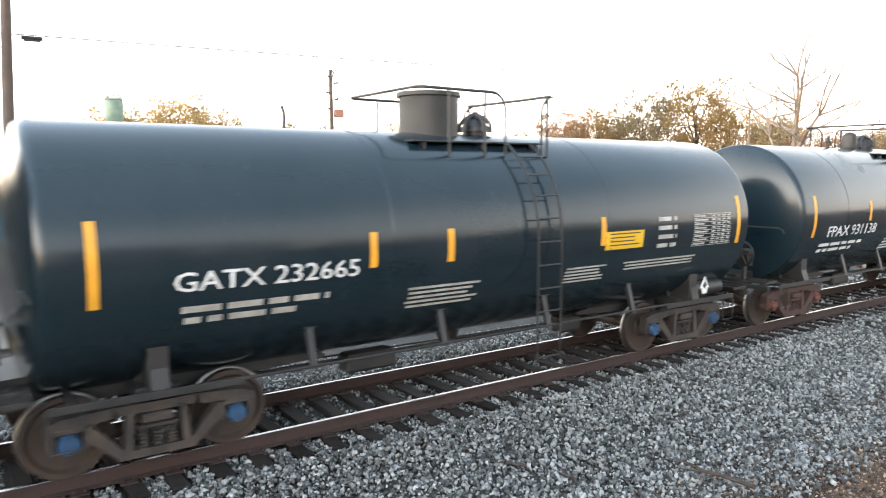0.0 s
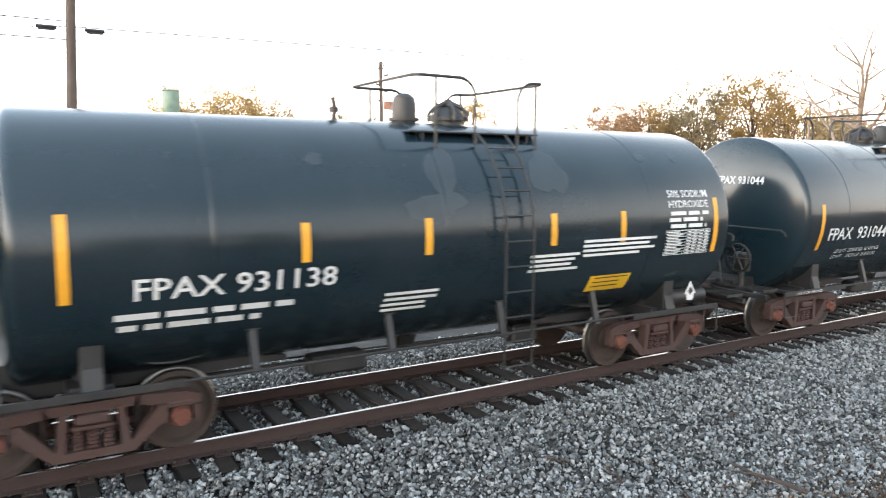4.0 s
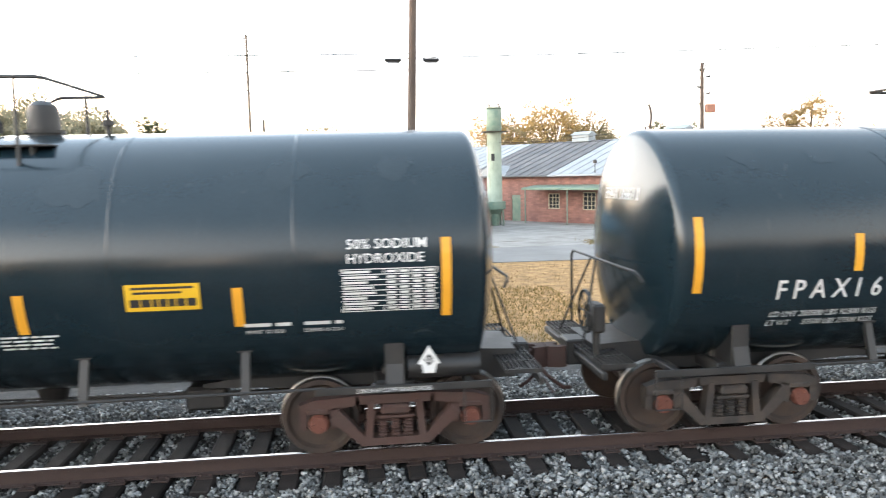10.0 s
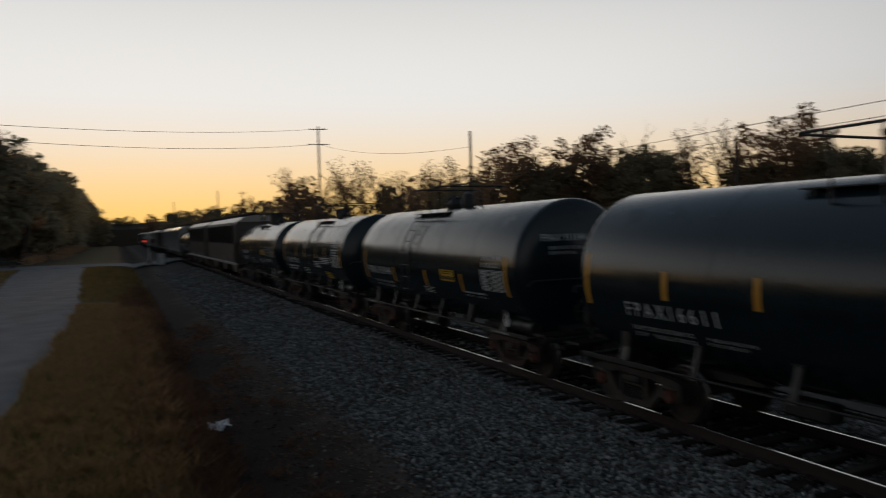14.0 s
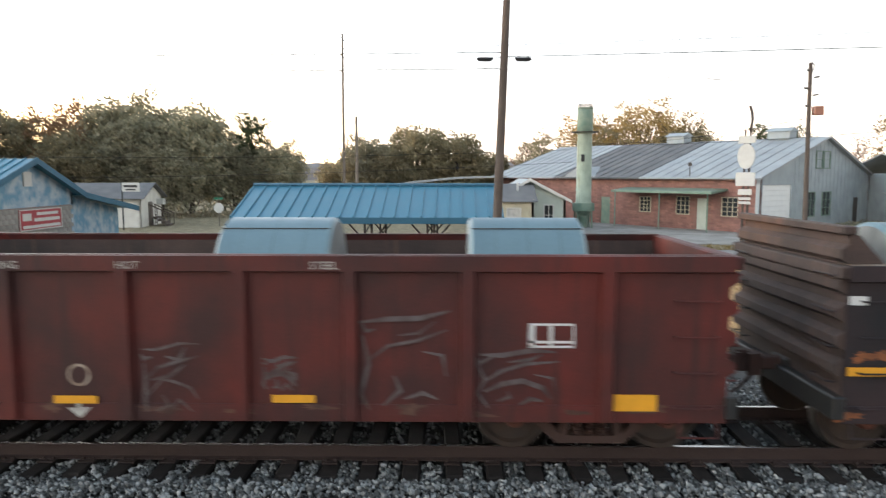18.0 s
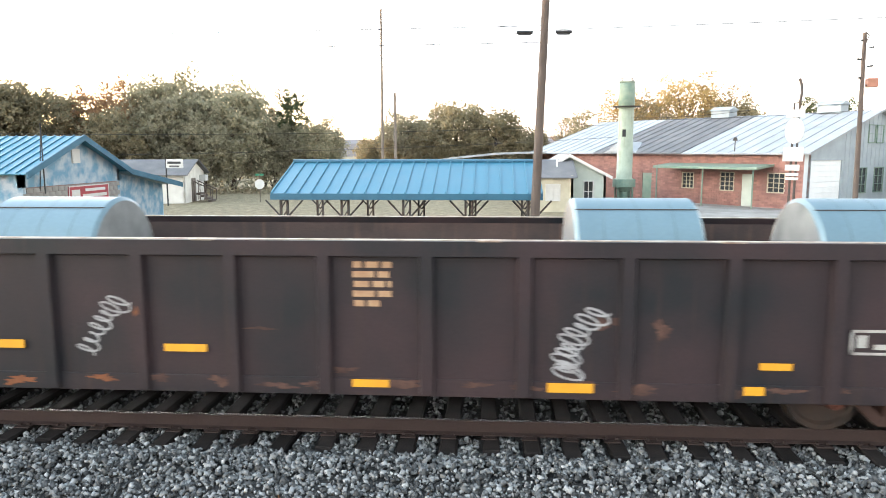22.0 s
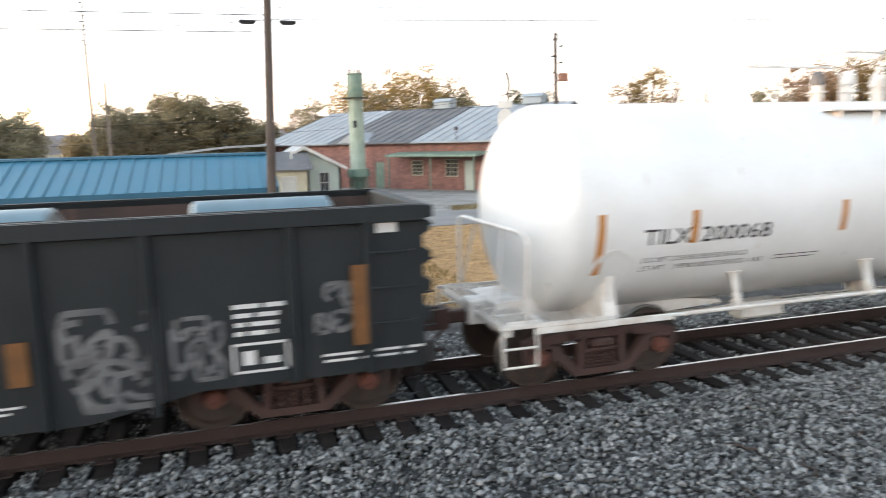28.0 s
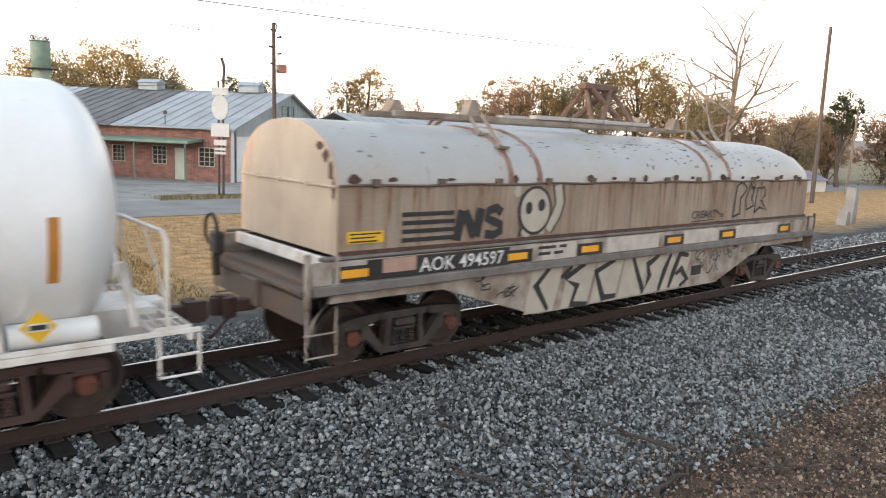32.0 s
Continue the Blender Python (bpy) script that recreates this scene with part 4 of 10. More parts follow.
    m.tube([(a + 0.3, 0.2, 0.60), (b - 0.3, -0.1, 0.60)], 0.014, 6)
    m.tube([(a + 0.3, 0.2, 0.60), (a + 0.3, 0.2, 0.95)], 0.014, 6)
    part("brake_rigging", m, framing, car)
    m = Mesh()
    xc = (a + b) / 2
    m.cyl((xc, 0, zc - r - 0.22), (xc, 0, zc - r + 0.06), 0.14, 0.22, 16)
    part("bottom_outlet", m, framing, car)
    m = Mesh()
    m.cyl((trucks[1] - um + 0.15, -1.05, 1.08), (trucks[1] - um + 1.0, -1.05, 1.08), 0.14, 0.14, 16)
    part("air_reservoir", m, paint if paint is WHITE else framing, car, smooth=40)
    add_couplers(car, e0, e1)
    for t in trucks:
        add_truck(car, t - um, truck_paint, cap)
    # top platform, guard rails, ladder
    top = zc + r
    if platform:
        p0, p1 = platform[0] - um, platform[1] - um
        for q in (-1, 1):
            m = Mesh()
            m.box(((p0 + p1) / 2, q * 0.66, top - 0.16), (p1 - p0, 0.42, 0.025), b=0.006)
            for x in (p0 + 0.2, (p0 + p1) / 2, p1 - 0.2):
                m.prism([(q * 0.87, top - 0.175), (q * 0.70, top - 0.175), (q * 0.84, top - 0.27), (q * 0.87, top - 0.29)], "x", x - 0.015, x + 0.015)
            part("top_walkway", m, framing, car, "narrow plate walkway beside the manway")
        zr = top + rail_h - 0.22
        lx = (ladder - um) if ladder else (p0 + p1) / 2
        bend = 0.26
        for c0, c1 in ((p0, lx - 0.30), (p1, lx + 0.42)):
            s = 1 if c1 > c0 else -1
            arm = []
            for i in range(6):
                a_ = math.pi / 2 * i / 5
                arm.append((c1 - s * bend * (1 - math.cos(a_)), zr - bend * (1 - math.sin(a_))))
            m = Mesh()
            m.tube([(c1, -1.0, top - 0.34)] + [(x, -1.0, z) for x, z in arm] + [(c0 + s * 0.08, -1.0, zr), (c0, -0.90, zr), (c0, 0.90, zr), (c0 + s * 0.08, 1.0, zr)]
                   + [(x, 1.0, z) for x, z in reversed(arm)] + [(c1, 1.0, top - 0.34)], 0.021, 8)
            rail = part("guard_rail", m, framing, car, "round pipe guard rail bent down at its ends")
            for y in (-1.0, 1.0):
                x = c1 + (c0 - c1) * 0.66
                m = Mesh()
                m.tube([(x, y, top - 0.40), (x, y, zr)], 0.022, 8)
                part("post", m, framing, rail)
                if abs(c1 - c0) > 1.4:
                    m = Mesh()
                    x = c1 + (c0 - c1) * 0.25
                    m.tube([(x, y, top - 0.40), (x, y, zr)], 0.022, 8)
                    part("post", m, framing, rail)
    if ladder:
        for q in (-1, 1):
            lx = ladder - um
            ro = r + 0.13
            path = []
            t0 = math.acos(min(1, 0.95 / ro))
            for i in range(9):
                t = t0 * (1 - i / 8)
                path.append((q * ro * math.cos(t), zc + ro * math.sin(t)))
            path.append((q * ro, 0.55))
            m = Mesh()
            for dx in (-0.23, 0.23):
                m.tube([(lx + dx, y, z) for y, z in path], 0.018, 6)
            stiles = part("ladder", m, framing, car)
            L = [0.0]
            for p, p2 in zip(path[:-1], path[1:]):
                L.append(L[-1] + math.hypot(p2[0] - p[0], p2[1] - p[1]))
            k = int(L[-1] / 0.34)
            for i in range(1, k + 1):
                d = L[-1] - (i - 1) * 0.34 - 0.03
                for j in range(len(L) - 1):
                    if L[j] <= d <= L[j + 1]:
                        t = (d - L[j]) / (L[j + 1] - L[j])
                        y = path[j][0] + t * (path[j + 1][0] - path[j][0])
                        z = path[j][1] + t * (path[j + 1][1] - path[j][1])
                        m = Mesh()
                        m.tube([(lx - 0.23, y, z), (lx + 0.23, y, z)], 0.012, 6)
                        part("rung", m, framing, stiles)
    for kind, u, w, h in fittings:
        x = u - um
        m = Mesh()
        if kind == "housing":
            m.lathe([(-0.15, w / 2), (h - 0.06, w / 2), (h - 0.06, w / 2 + 0.04), (h, w / 2 + 0.04), (h, w / 2 - 0.03), (h + 0.02, 0.001)], "z", (x, 0, top), 28)
        elif kind == "dome":
            m.lathe([(-0.1, w / 2), (h - w * 0.45, w / 2), (h - w * 0.2, w * 0.44), (h - w * 0.06, w * 0.27), (h, 0.001)], "z", (x, 0, top), 20)
            m.lathe([(0.02, w / 2 + 0.05), (0.06, w / 2 + 0.05)], "z", (x, 0, top), 20)
        elif kind == "manway":
            m.lathe([(-0.1, w * 0.44), (0.05, w * 0.44), (0.05, w * 0.52), (0.10, w * 0.52), (0.14, w * 0.46), (0.20, w * 0.36), (0.25, w * 0.20), (0.27, 0.001)], "z", (x, 0, top), 24)
            for i in range(6):
                t = i * math.pi / 3 + 0.3
                c_, s_ = math.cos(t), math.sin(t)
                m.tube([(x + w * 0.56 * c_, w * 0.56 * s_, top + 0.04), (x + w * 0.56 * c_, w * 0.56 * s_, top + 0.15), (x + w * 0.42 * c_, w * 0.42 * s_, top + 0.24), (x + w * 0.12 * c_, w * 0.12 * s_, top + 0.31)], 0.030, 6)
            m.cyl((x, 0, top + 0.26), (x, 0, top + 0.36), w * 0.16, w * 0.12, 10)
        elif kind == "valve":
            m.cyl((x, 0, top - 0.06), (x, 0, top + h * 0.55), w * 0.36, w * 0.36, 16)
            m.cyl((x, 0, top + h * 0.30), (x, 0, top + h * 0.36), w * 0.55, w * 0.55, 16)
            cap_ = Mesh()
            cap_.cyl((x, 0, top + h * 0.56), (x, 0, top + h * 0.78), w * 0.44, w * 0.44, 16)
            cap_.cyl((x, 0, top + h * 0.78), (x, 0, top + h * 0.88), w * 0.40, w * 0.40, 16)
            cap_.cyl((x, 0, top + h * 0.88), (x, 0, top + h * 1.0), w * 0.40, w * 0.28, 16)
        elif kind == "pipe":
            m.cyl((x, 0, top - 0.05), (x, 0, top + h), 0.035, 0.03, 8)
            m.cyl((x, 0, top + h * 0.35), (x, 0, top + h * 0.55), 0.07, 0.07, 10)
        names = {"housing": "valve_housing", "dome": "valve_dome", "manway": "manway_cover", "valve": "valve", "pipe": "vent_pipe"}
        fit_ = part(names[kind], m, framing, car, smooth=35)
        if kind == "valve":
            part("valve_cap", cap_, VALVEGREY if u == fittings[0][1] else framing, fit_, "relief valve cap", smooth=35)
    if paint is not WHITE:
        m = Mesh()
        xb = e0 + 0.22
        m.box((xb, -0.72, 1.50), (0.16, 0.30, 0.36), b=0.03)
        m.tube([(xb, -0.72, 1.0), (xb, -0.72, 1.4)], 0.05, 8)
        m.tube([(xb + 0.02, -0.72, 1.02), (xb + 0.5, -0.30, 1.02)], 0.02, 6)
        brake = part("hand_brake", m, framing, car, "hand brake gearbox on its stand")
        m = Mesh()
        m.lathe([(-0.015, 0.27), (0.015, 0.28), (0.015, 0.245), (-0.015, 0.24)], "x", (xb - 0.14, -0.72, 1.58), 24)
        for i in range(3):
            a_ = i * math.pi / 3
            m.tube([(xb - 0.14, -0.72 + 0.25 * math.cos(a_), 1.58 + 0.25 * math.sin(a_)), (xb - 0.14, -0.72 - 0.25 * math.cos(a_), 1.58 - 0.25 * math.sin(a_))], 0.012, 6)
        part("brake_wheel", m, framing, brake)
    f = on_shell(r, zc)
    for i, (u0, z1, z0, lean) in enumerate(stripes):
        shift_ = -0.01 if paint is WHITE else 0.03
        patch(car, "reflector_stripe", u0 - um + shift_, u0 - um + shift_ + 0.105, z0, z1, f, stripe_paint, "yellow reflective stripe", lean)
    return car


def placard(car, x, y, z, s=0.21, name="placard", m=LETTER):
    """A hazard diamond in its small white house-shaped bracket."""
    g = Mesh()
    g.prism([(x - s * 0.62, z - s * 0.25), (x, z + s * 0.75), (x + s * 0.62, z - s * 0.25), (x + s * 0.42, z - s * 0.25), (x + s * 0.30, z - s * 0.75),
             (x - s * 0.30, z - s * 0.75), (x - s * 0.42, z - s * 0.25)], "y", y - 0.012, y)
    ob = part(name, g, m, car, "white hazard placard in a bracket")
    d = Mesh()
    d.prism([(x + s * a, z - s * 0.02 + s * b) for a, b in ((-0.30, 0), (0, -0.34), (0.30, 0), (0, 0.34))], "y", y - 0.0155, y - 0.0125)
    part("hazard_mark", d, LETTERB, ob, "dark hazard diamond")
    return ob


RT, ZT = 1.545, 2.335       # shell radius and axis height of the first three black cars
RD, ZD = 1.52, 2.32
REPAINT = mat("paler_touched_up_paint", (0.030, 0.040, 0.047), 0.32, 0, 0.3, 2.5, 30, 0.05, other=(0.018, 0.027, 0.033), coat=0.1, spec=0.38)

REPAINT2 = mat("slightly_paler_paint", (0.015, 0.024, 0.030), 0.24, 0, 0.3, 2.5, 30, 0.05, other=(0.010, 0.019, 0.025), coat=0.2, spec=0.38)


def touch_up(car, u, z, ru, rz, r, zc, seed, m=REPAINT):
    """A ragged patch where the shell was painted over, paler than the rest."""
    rng = random.Random(seed)
    ph = [rng.uniform(0, 6.28) for _ in range(3)]
    f_ = on_shell(r, zc, 0.0022)
    rings, n_ = 5, 28
    vs = [f_(u, z)]
    for k in range(1, rings + 1):
        for i in range(n_):
            a_ = 2 * math.pi * i / n_
            q = k / rings * (0.8 + 0.14 * math.sin(2 * a_ + ph[0]) + 0.10 * math.sin(3 * a_ + ph[1]) + 0.05 * math.sin(7 * a_ + ph[2]))
            vs.append(f_(u + ru * q * math.cos(a_), z + rz * q * math.sin(a_)))
    g_ = Mesh()
    g_.add(vs, [(0, 1 + i, 1 + (i + 1) % n_) for i in range(n_)] + [(1 + k * n_ + i, 1 + (k + 1) * n_ + i, 1 + (k + 1) * n_ + (i + 1) % n_, 1 + k * n_ + (i + 1) % n_) for k in range(rings - 1) for i in range(n_)])
    return part("touch_up", g_, m, car, "paler touched-up paint", smooth=60)


# ---- black tank car with a tall valve housing and blue bearing caps
um = 6.5
A = tank_car(um, "black tank car with a tall valve housing and blue wheel hubs", (0.75, 12.35), (1.78, 11.21), (0.05, 12.95), truck_paint=DARKSTEEL, cap=BLUECAP,
             ladder=7.15, platform=(5.3, 7.75), fittings=(("housing", 6.15, 0.92, 0.60), ("manway", 7.05, 0.45, 0.3)),
             stripes=((1.05, 2.81, 1.93, 0), (4.21, 2.55, 2.11, 0), (5.39, 2.54, 2.10, 0), (8.34, 2.58, 2.13, 0), (12.0, 2.84, 1.96, 0)),
             seams=(4.6, 8.6))
f = on_shell(RT, ZT)
words(A, "GATX 232665", 1.90 - um, 2.03, 0.21, f, LETTER, fit=2.2)
bars(A, "small_lettering", 1.97 - um, 3.72 - um, 1.86, 2, 0.075, 0.13, f, LETTERG, words_each=0.3)
bars(A, "notice_text", 4.85 - um, 6.04 - um, 1.79, 5, 0.035, 0.065, f, LETTERG, seed=3)
patch(A, "emergency_notice", 8.48 - um, 9.38 - um, 2.05, 2.34, f, YELLOWSIGN, "yellow emergency notice")
bars(A, "notice_text", 8.55 - um, 9.30 - um, 2.31, 4, 0.02, 0.06, on_shell(RT, ZT, 0.008), LETTERB, seed=5)
for i in range(4):
    bars(A, "small_lettering", 9.75 - um, 10.25 - um, 2.53 - i * 0.15, 1, 0.07, 0.1, f, LETTERG, seed=i, words_each=0.25)
table_of_lines(A, 10.72 - um, 11.84 - um, 1.98, 2.54, f, LETTERG)
bars(A, "notice_text", 7.7 - um, 8.6 - um, 1.82, 5, 0.03, 0.055, f, LETTERG, seed=7)
bars(A, "notice_text", 9.0 - um, 10.9 - um, 1.82, 3, 0.03, 0.055, f, LETTERG, seed=8)
placard(A, 11.30 - um, -1.40, 1.22)

# ---- black tank car, second of the row
um = 19.57
B = tank_car(um, "black tank car with white stencils and a domed valve", (14.5, 24.65), (15.1, 23.68), (13.45, 25.65),
             ladder=20.25, platform=(19.0, 21.15), fittings=(("dome", 19.38, 0.36, 0.42), ("manway", 20.12, 0.52, 0.3), ("pipe", 18.3, 0.1, 0.3)),
             stripes=((14.79, 2.78, 1.90, 0), (17.23, 2.62, 2.17, 0), (18.84, 2.62, 2.16, 0), (20.86, 2.62, 2.17, 0), (22.20, 2.62, 2.16, 0), (24.30, 2.78, 1.89, 0)),
             seams=(16.3, 19.2, 22.9))
words(B, "FPAX 931138", 15.5 - um, 1.88, 0.23, f, LETTER, fit=2.2)
bars(B, "small_lettering", 15.3 - um, 17.2 - um, 1.74, 2, 0.07, 0.13, f, LETTER, words_each=0.3)
bars(B, "notice_text", 18.35 - um, 19.15 - um, 1.70, 4, 0.04, 0.075, f, LETTER, seed=2)
bars(B, "notice_text", 20.55 - um, 21.45 - um, 2.05, 4, 0.04, 0.07, f, LETTER, seed=3)
bars(B, "notice_text", 21.5 - um, 23.0 - um, 2.22, 4, 0.04, 0.07, f, LETTER, seed=4)
patch(B, "emergency_notice", 21.80 - um, 22.64 - um, 1.39, 1.65, f, YELLOWSIGN, "yellow emergency notice")
bars(B, "notice_text", 21.86 - um, 22.58 - um, 1.62, 3, 0.02, 0.07, on_shell(RT, ZT, 0.008), LETTERB, seed=5)
words(B, "50% SODIUM", 23.28 - um, 2.80, 0.11, f, LETTER, fit=0.92)
words(B, "HYDROXIDE", 23.28 - um, 2.64, 0.11, f, LETTER, fit=0.92)
bars(B, "small_lettering", 23.28 - um, 24.2 - um, 2.58, 3, 0.06, 0.10, f, LETTER, seed=6, words_each=0.25)
table_of_lines(B, 23.22 - um, 24.24 - um, 1.89, 2.28, f, LETTER)
placard(B, 24.0 - um, -1.40, 1.25)

for k, (u, z, ru, rz) in enumerate(((17.55, 3.34, 0.16, 0.08), (19.25, 3.20, 0.26, 0.42), (19.05, 2.75, 0.55, 0.22), (21.0, 3.18, 0.36, 0.42), (23.0, 3.42, 0.10, 0.09), (23.75, 3.42, 0.09, 0.08))):
    touch_up(B, u - um, z, ru, rz, RT, ZT, k)

# ---- black tank car with clear white stencils
um = 32.2
C = tank_car(um, "black tank car stencilled fifty percent sodium hydroxide", (27.15, 37.25), (27.88, 36.34), (26.1, 38.15),
             ladder=31.42, platform=(30.6, 32.65), fittings=(("manway", 31.40, 0.56, 0.3), ("dome", 32.24, 0.36, 0.42), ("pipe", 32.98, 0.1, 0.30), ("pipe", 30.9, 0.1, 0.2)),
             stripes=((27.43, 2.60, 1.73, 0), (30.01, 2.15, 1.72, 0), (32.40, 2.16, 1.73, 0), (34.60, 2.16, 1.72, 0), (36.84, 2.63, 1.75, 0)),
             seams=(28.4, 30.2, 33.4, 35.3))
MOVERS[-1] = (C, um - 0.04, TRACK_Y, 0.0)
words(C, "FPAX", 27.78 - um, 1.905, 0.235, f, LETTER, fit=0.79)
words(C, "931044", 28.76 - um, 1.905, 0.235, f, LETTER, fit=1.06)
words(C, "LD LMT  203800 LB  92 450 KG", 28.20 - um, 1.63, 0.075, f, LETTER, fit=1.58, bold=False)
words(C, "LT WT     59200 LB  26 850 KG", 28.20 - um, 1.51, 0.075, f, LETTER, fit=1.58, bold=False)
patch(C, "emergency_notice", 33.54 - um, 34.30 - um, 1.94, 2.23, f, YELLOWSIGN, "yellow emergency notice")
bars(C, "notice_number", 33.58 - um, 34.26 - um, 2.07, 1, 0.085, 0.1, on_shell(RT, ZT, 0.008), LETTERB, words_each=0.07)
bars(C, "notice_text", 33.6 - um, 34.24 - um, 2.20, 2, 0.025, 0.05, on_shell(RT, ZT, 0.008), LETTERB)
words(C, "50% SODIUM", 35.85 - um, 2.53, 0.105, f, LETTER, fit=0.86)
words(C, "HYDROXIDE", 35.85 - um, 2.375, 0.105, f, LETTER, fit=0.83)
table_of_lines(C, 35.78 - um, 36.82 - um, 1.84, 2.31, f, LETTER)
bars(C, "notice_text", 32.2 - um, 32.85 - um, 1.71, 4, 0.022, 0.045, f, LETTER, seed=2, words_each=0.12)
bars(C, "small_lettering", 34.72 - um, 35.22 - um, 1.745, 1, 0.04, 0.06, f, LETTER, words_each=0.2)
words(C, "PAINT 12-2020", 34.74 - um, 1.62, 0.045, f, LETTER, bold=False)
bars(C, "small_lettering", 35.36 - um, 35.78 - um, 1.745, 1, 0.04, 0.06, f, LETTER, words_each=0.2)
words(C, "LINING 01-2011", 35.36 - um, 1.62, 0.045, f, LETTER, bold=False)
words(C, "2 INCH HF COMP BRAKE SHOES", 27.1 - um, 0.885, 0.05, on_side(-1.362), LETTER, fit=0.85, bold=False)
words(C, "2 INCH HF COMP BRAKE SHOES", 35.9 - um, 0.885, 0.05, on_side(-1.362), LETTER, fit=0.85, bold=False)
pl = placard(C, 36.72 - um, -1.40, 1.25)
words(C, "1824", 36.65 - um, 1.22, 0.055, on_side(-1.417), LETTER, fit=0.14, label="pale figures on the placard")


def end_words(car, lines, xe, r, zc, head, side):
    """Lettering on the dished end of a tank: side +1 for the end at +x."""
    rim_d, rim_r = zip(*dished_head(r, head))
    for s, y, z, h, wid in lines:
        me, v = text_data(s, h, True)
        v[:, 0] *= wid / max(v[:, 0].max(), 1e-6)

        def g(a, b):
            yy = (y + a) * side
            bulge = float(np.interp(math.hypot(yy, z + b), rim_r, rim_d))
            return (xe + side * (bulge + 0.007), yy, zc + z + b)
        part("lettering", lay(me, v, g, LETTER), parent=car, label="white lettering on the tank end")


end_words(C, (("FPAX 931044", -0.95, 0.62, 0.15, 1.05), ("CAPY 16572 US GAL", -0.8, 0.44, 0.07, 0.8), ("CAPY 62 714 L", -0.8, 0.33, 0.07, 0.62)), 37.25 - um, RT, ZT, 0.40, 1)

for k, (u, z, ru, rz) in enumerate(((29.3, 3.35, 0.30, 0.16), (33.0, 3.25, 0.34, 0.30), (35.2, 3.35, 0.30, 0.18), (36.4, 3.40, 0.26, 0.16))):
    touch_up(C, u - um, z, ru, rz, RT, ZT, 20 + k, REPAINT2)

# ---- black insulated tank car
um = 44.65
D = tank_car(um, "black insulated tank car with wide spaced white lettering", (39.64, 49.80), (40.44, 48.95), (38.6, 50.85), truck_paint=DARKSTEEL, r=RD, zc=ZD,
             ladder=45.55, platform=(43.6, 46.2), fittings=(("housing", 44.55, 0.62, 0.56), ("manway", 45.35, 0.5, 0.3)),
             stripes=((39.68, 2.76, 1.88, 0), (41.64, 2.52, 2.08, 0), (43.38, 2.52, 2.08, 0), (46.02, 2.51, 2.07, 0), (47.74, 2.51, 2.08, 0), (49.62, 2.72, 1.85, 0)),
             seams=(42.6, 46.9), tank_label="dark insulated shell")
MOVERS[-1] = (D, um + 0.02, TRACK_Y, 0.0)
f = on_shell(RD, ZD)
words(D, "F P A X", 40.76 - um, 1.765, 0.235, f, LETTER, fit=0.90)
words(D, "1 6 6 1 1", 41.76 - um, 1.765, 0.235, f, LETTER, fit=0.95)
words(D, "LD LMT 203500 LBS 92300 KGS", 40.75 - um, 1.53, 0.075, f, LETTER, fit=1.36, bold=False)
words(D, "LT WT      59500 LBS 27000 KGS", 40.75 - um, 1.41, 0.075, f, LETTER, fit=1.36, bold=False)
words(D, '4" FIBERGLASS INSULATION', 42.38 - um, 1.53, 0.055, f, LETTER, fit=0.9, bold=False)
words(D, "DO NOT EXCEED 450 F", 42.38 - um, 1.45, 0.055, f, LETTER, fit=0.72, bold=False)
words(D, "50% SODIUM HYDROXIDE", 46.83 - um, 1.89, 0.11, f, LETTER, fit=1.46)
table_of_lines(D, 48.31 - um, 49.34 - um, 1.85, 2.31, f, LETTERG)
bars(D, "small_lettering", 48.55 - um, 48.95 - um, 2.40, 1, 0.05, 0.1, f, LETTERG)
patch(D, "emergency_notice", 47.0 - um, 47.8 - um, 1.46, 1.68, f, YELLOWO, "faded dull yellow emergency notice")
bars(D, "notice_text", 47.06 - um, 47.74 - um, 1.65, 3, 0.02, 0.06, on_shell(RD, ZD, 0.008), LETTERB, seed=5)
bars(D, "notice_text", 46.2 - um, 46.8 - um, 1.70, 3, 0.025, 0.06, f, LETTERG, seed=9)
bars(D, "notice_text", 47.9 - um, 48.7 - um, 1.68, 3, 0.025, 0.06, f, LETTERG, seed=10)
placard(D, 48.95 - um, -1.40, 1.25)
end_words(D, (("FPAX 16611", -0.95, 0.62, 0.15, 1.0), ("CAPY", -0.8, 0.44, 0.07, 0.3)), 49.80 - um, RD, ZD, 0.40, 1)
end_words(D, (("FPAX 16611", -0.3, 0.62, 0.15, 1.0),), 39.64 - um, RD, ZD, 0.40, -1)
end_words(C, (("FPAX 931044", -0.3, 0.62, 0.15, 1.0),), 27.15 - 32.2, RT, ZT, 0.40, -1)

for k, (u, z, ru, rz) in enumerate(((40.55, 3.42, 0.22, 0.15), (41.5, 3.44, 0.20, 0.14), (42.35, 3.42, 0.18, 0.14), (47.3, 3.40, 0.20, 0.14), (48.4, 3.42, 0.18, 0.14))):
    touch_up(D, u - um, z, ru, rz, RD, ZD, 40 + k, REPAINT2)

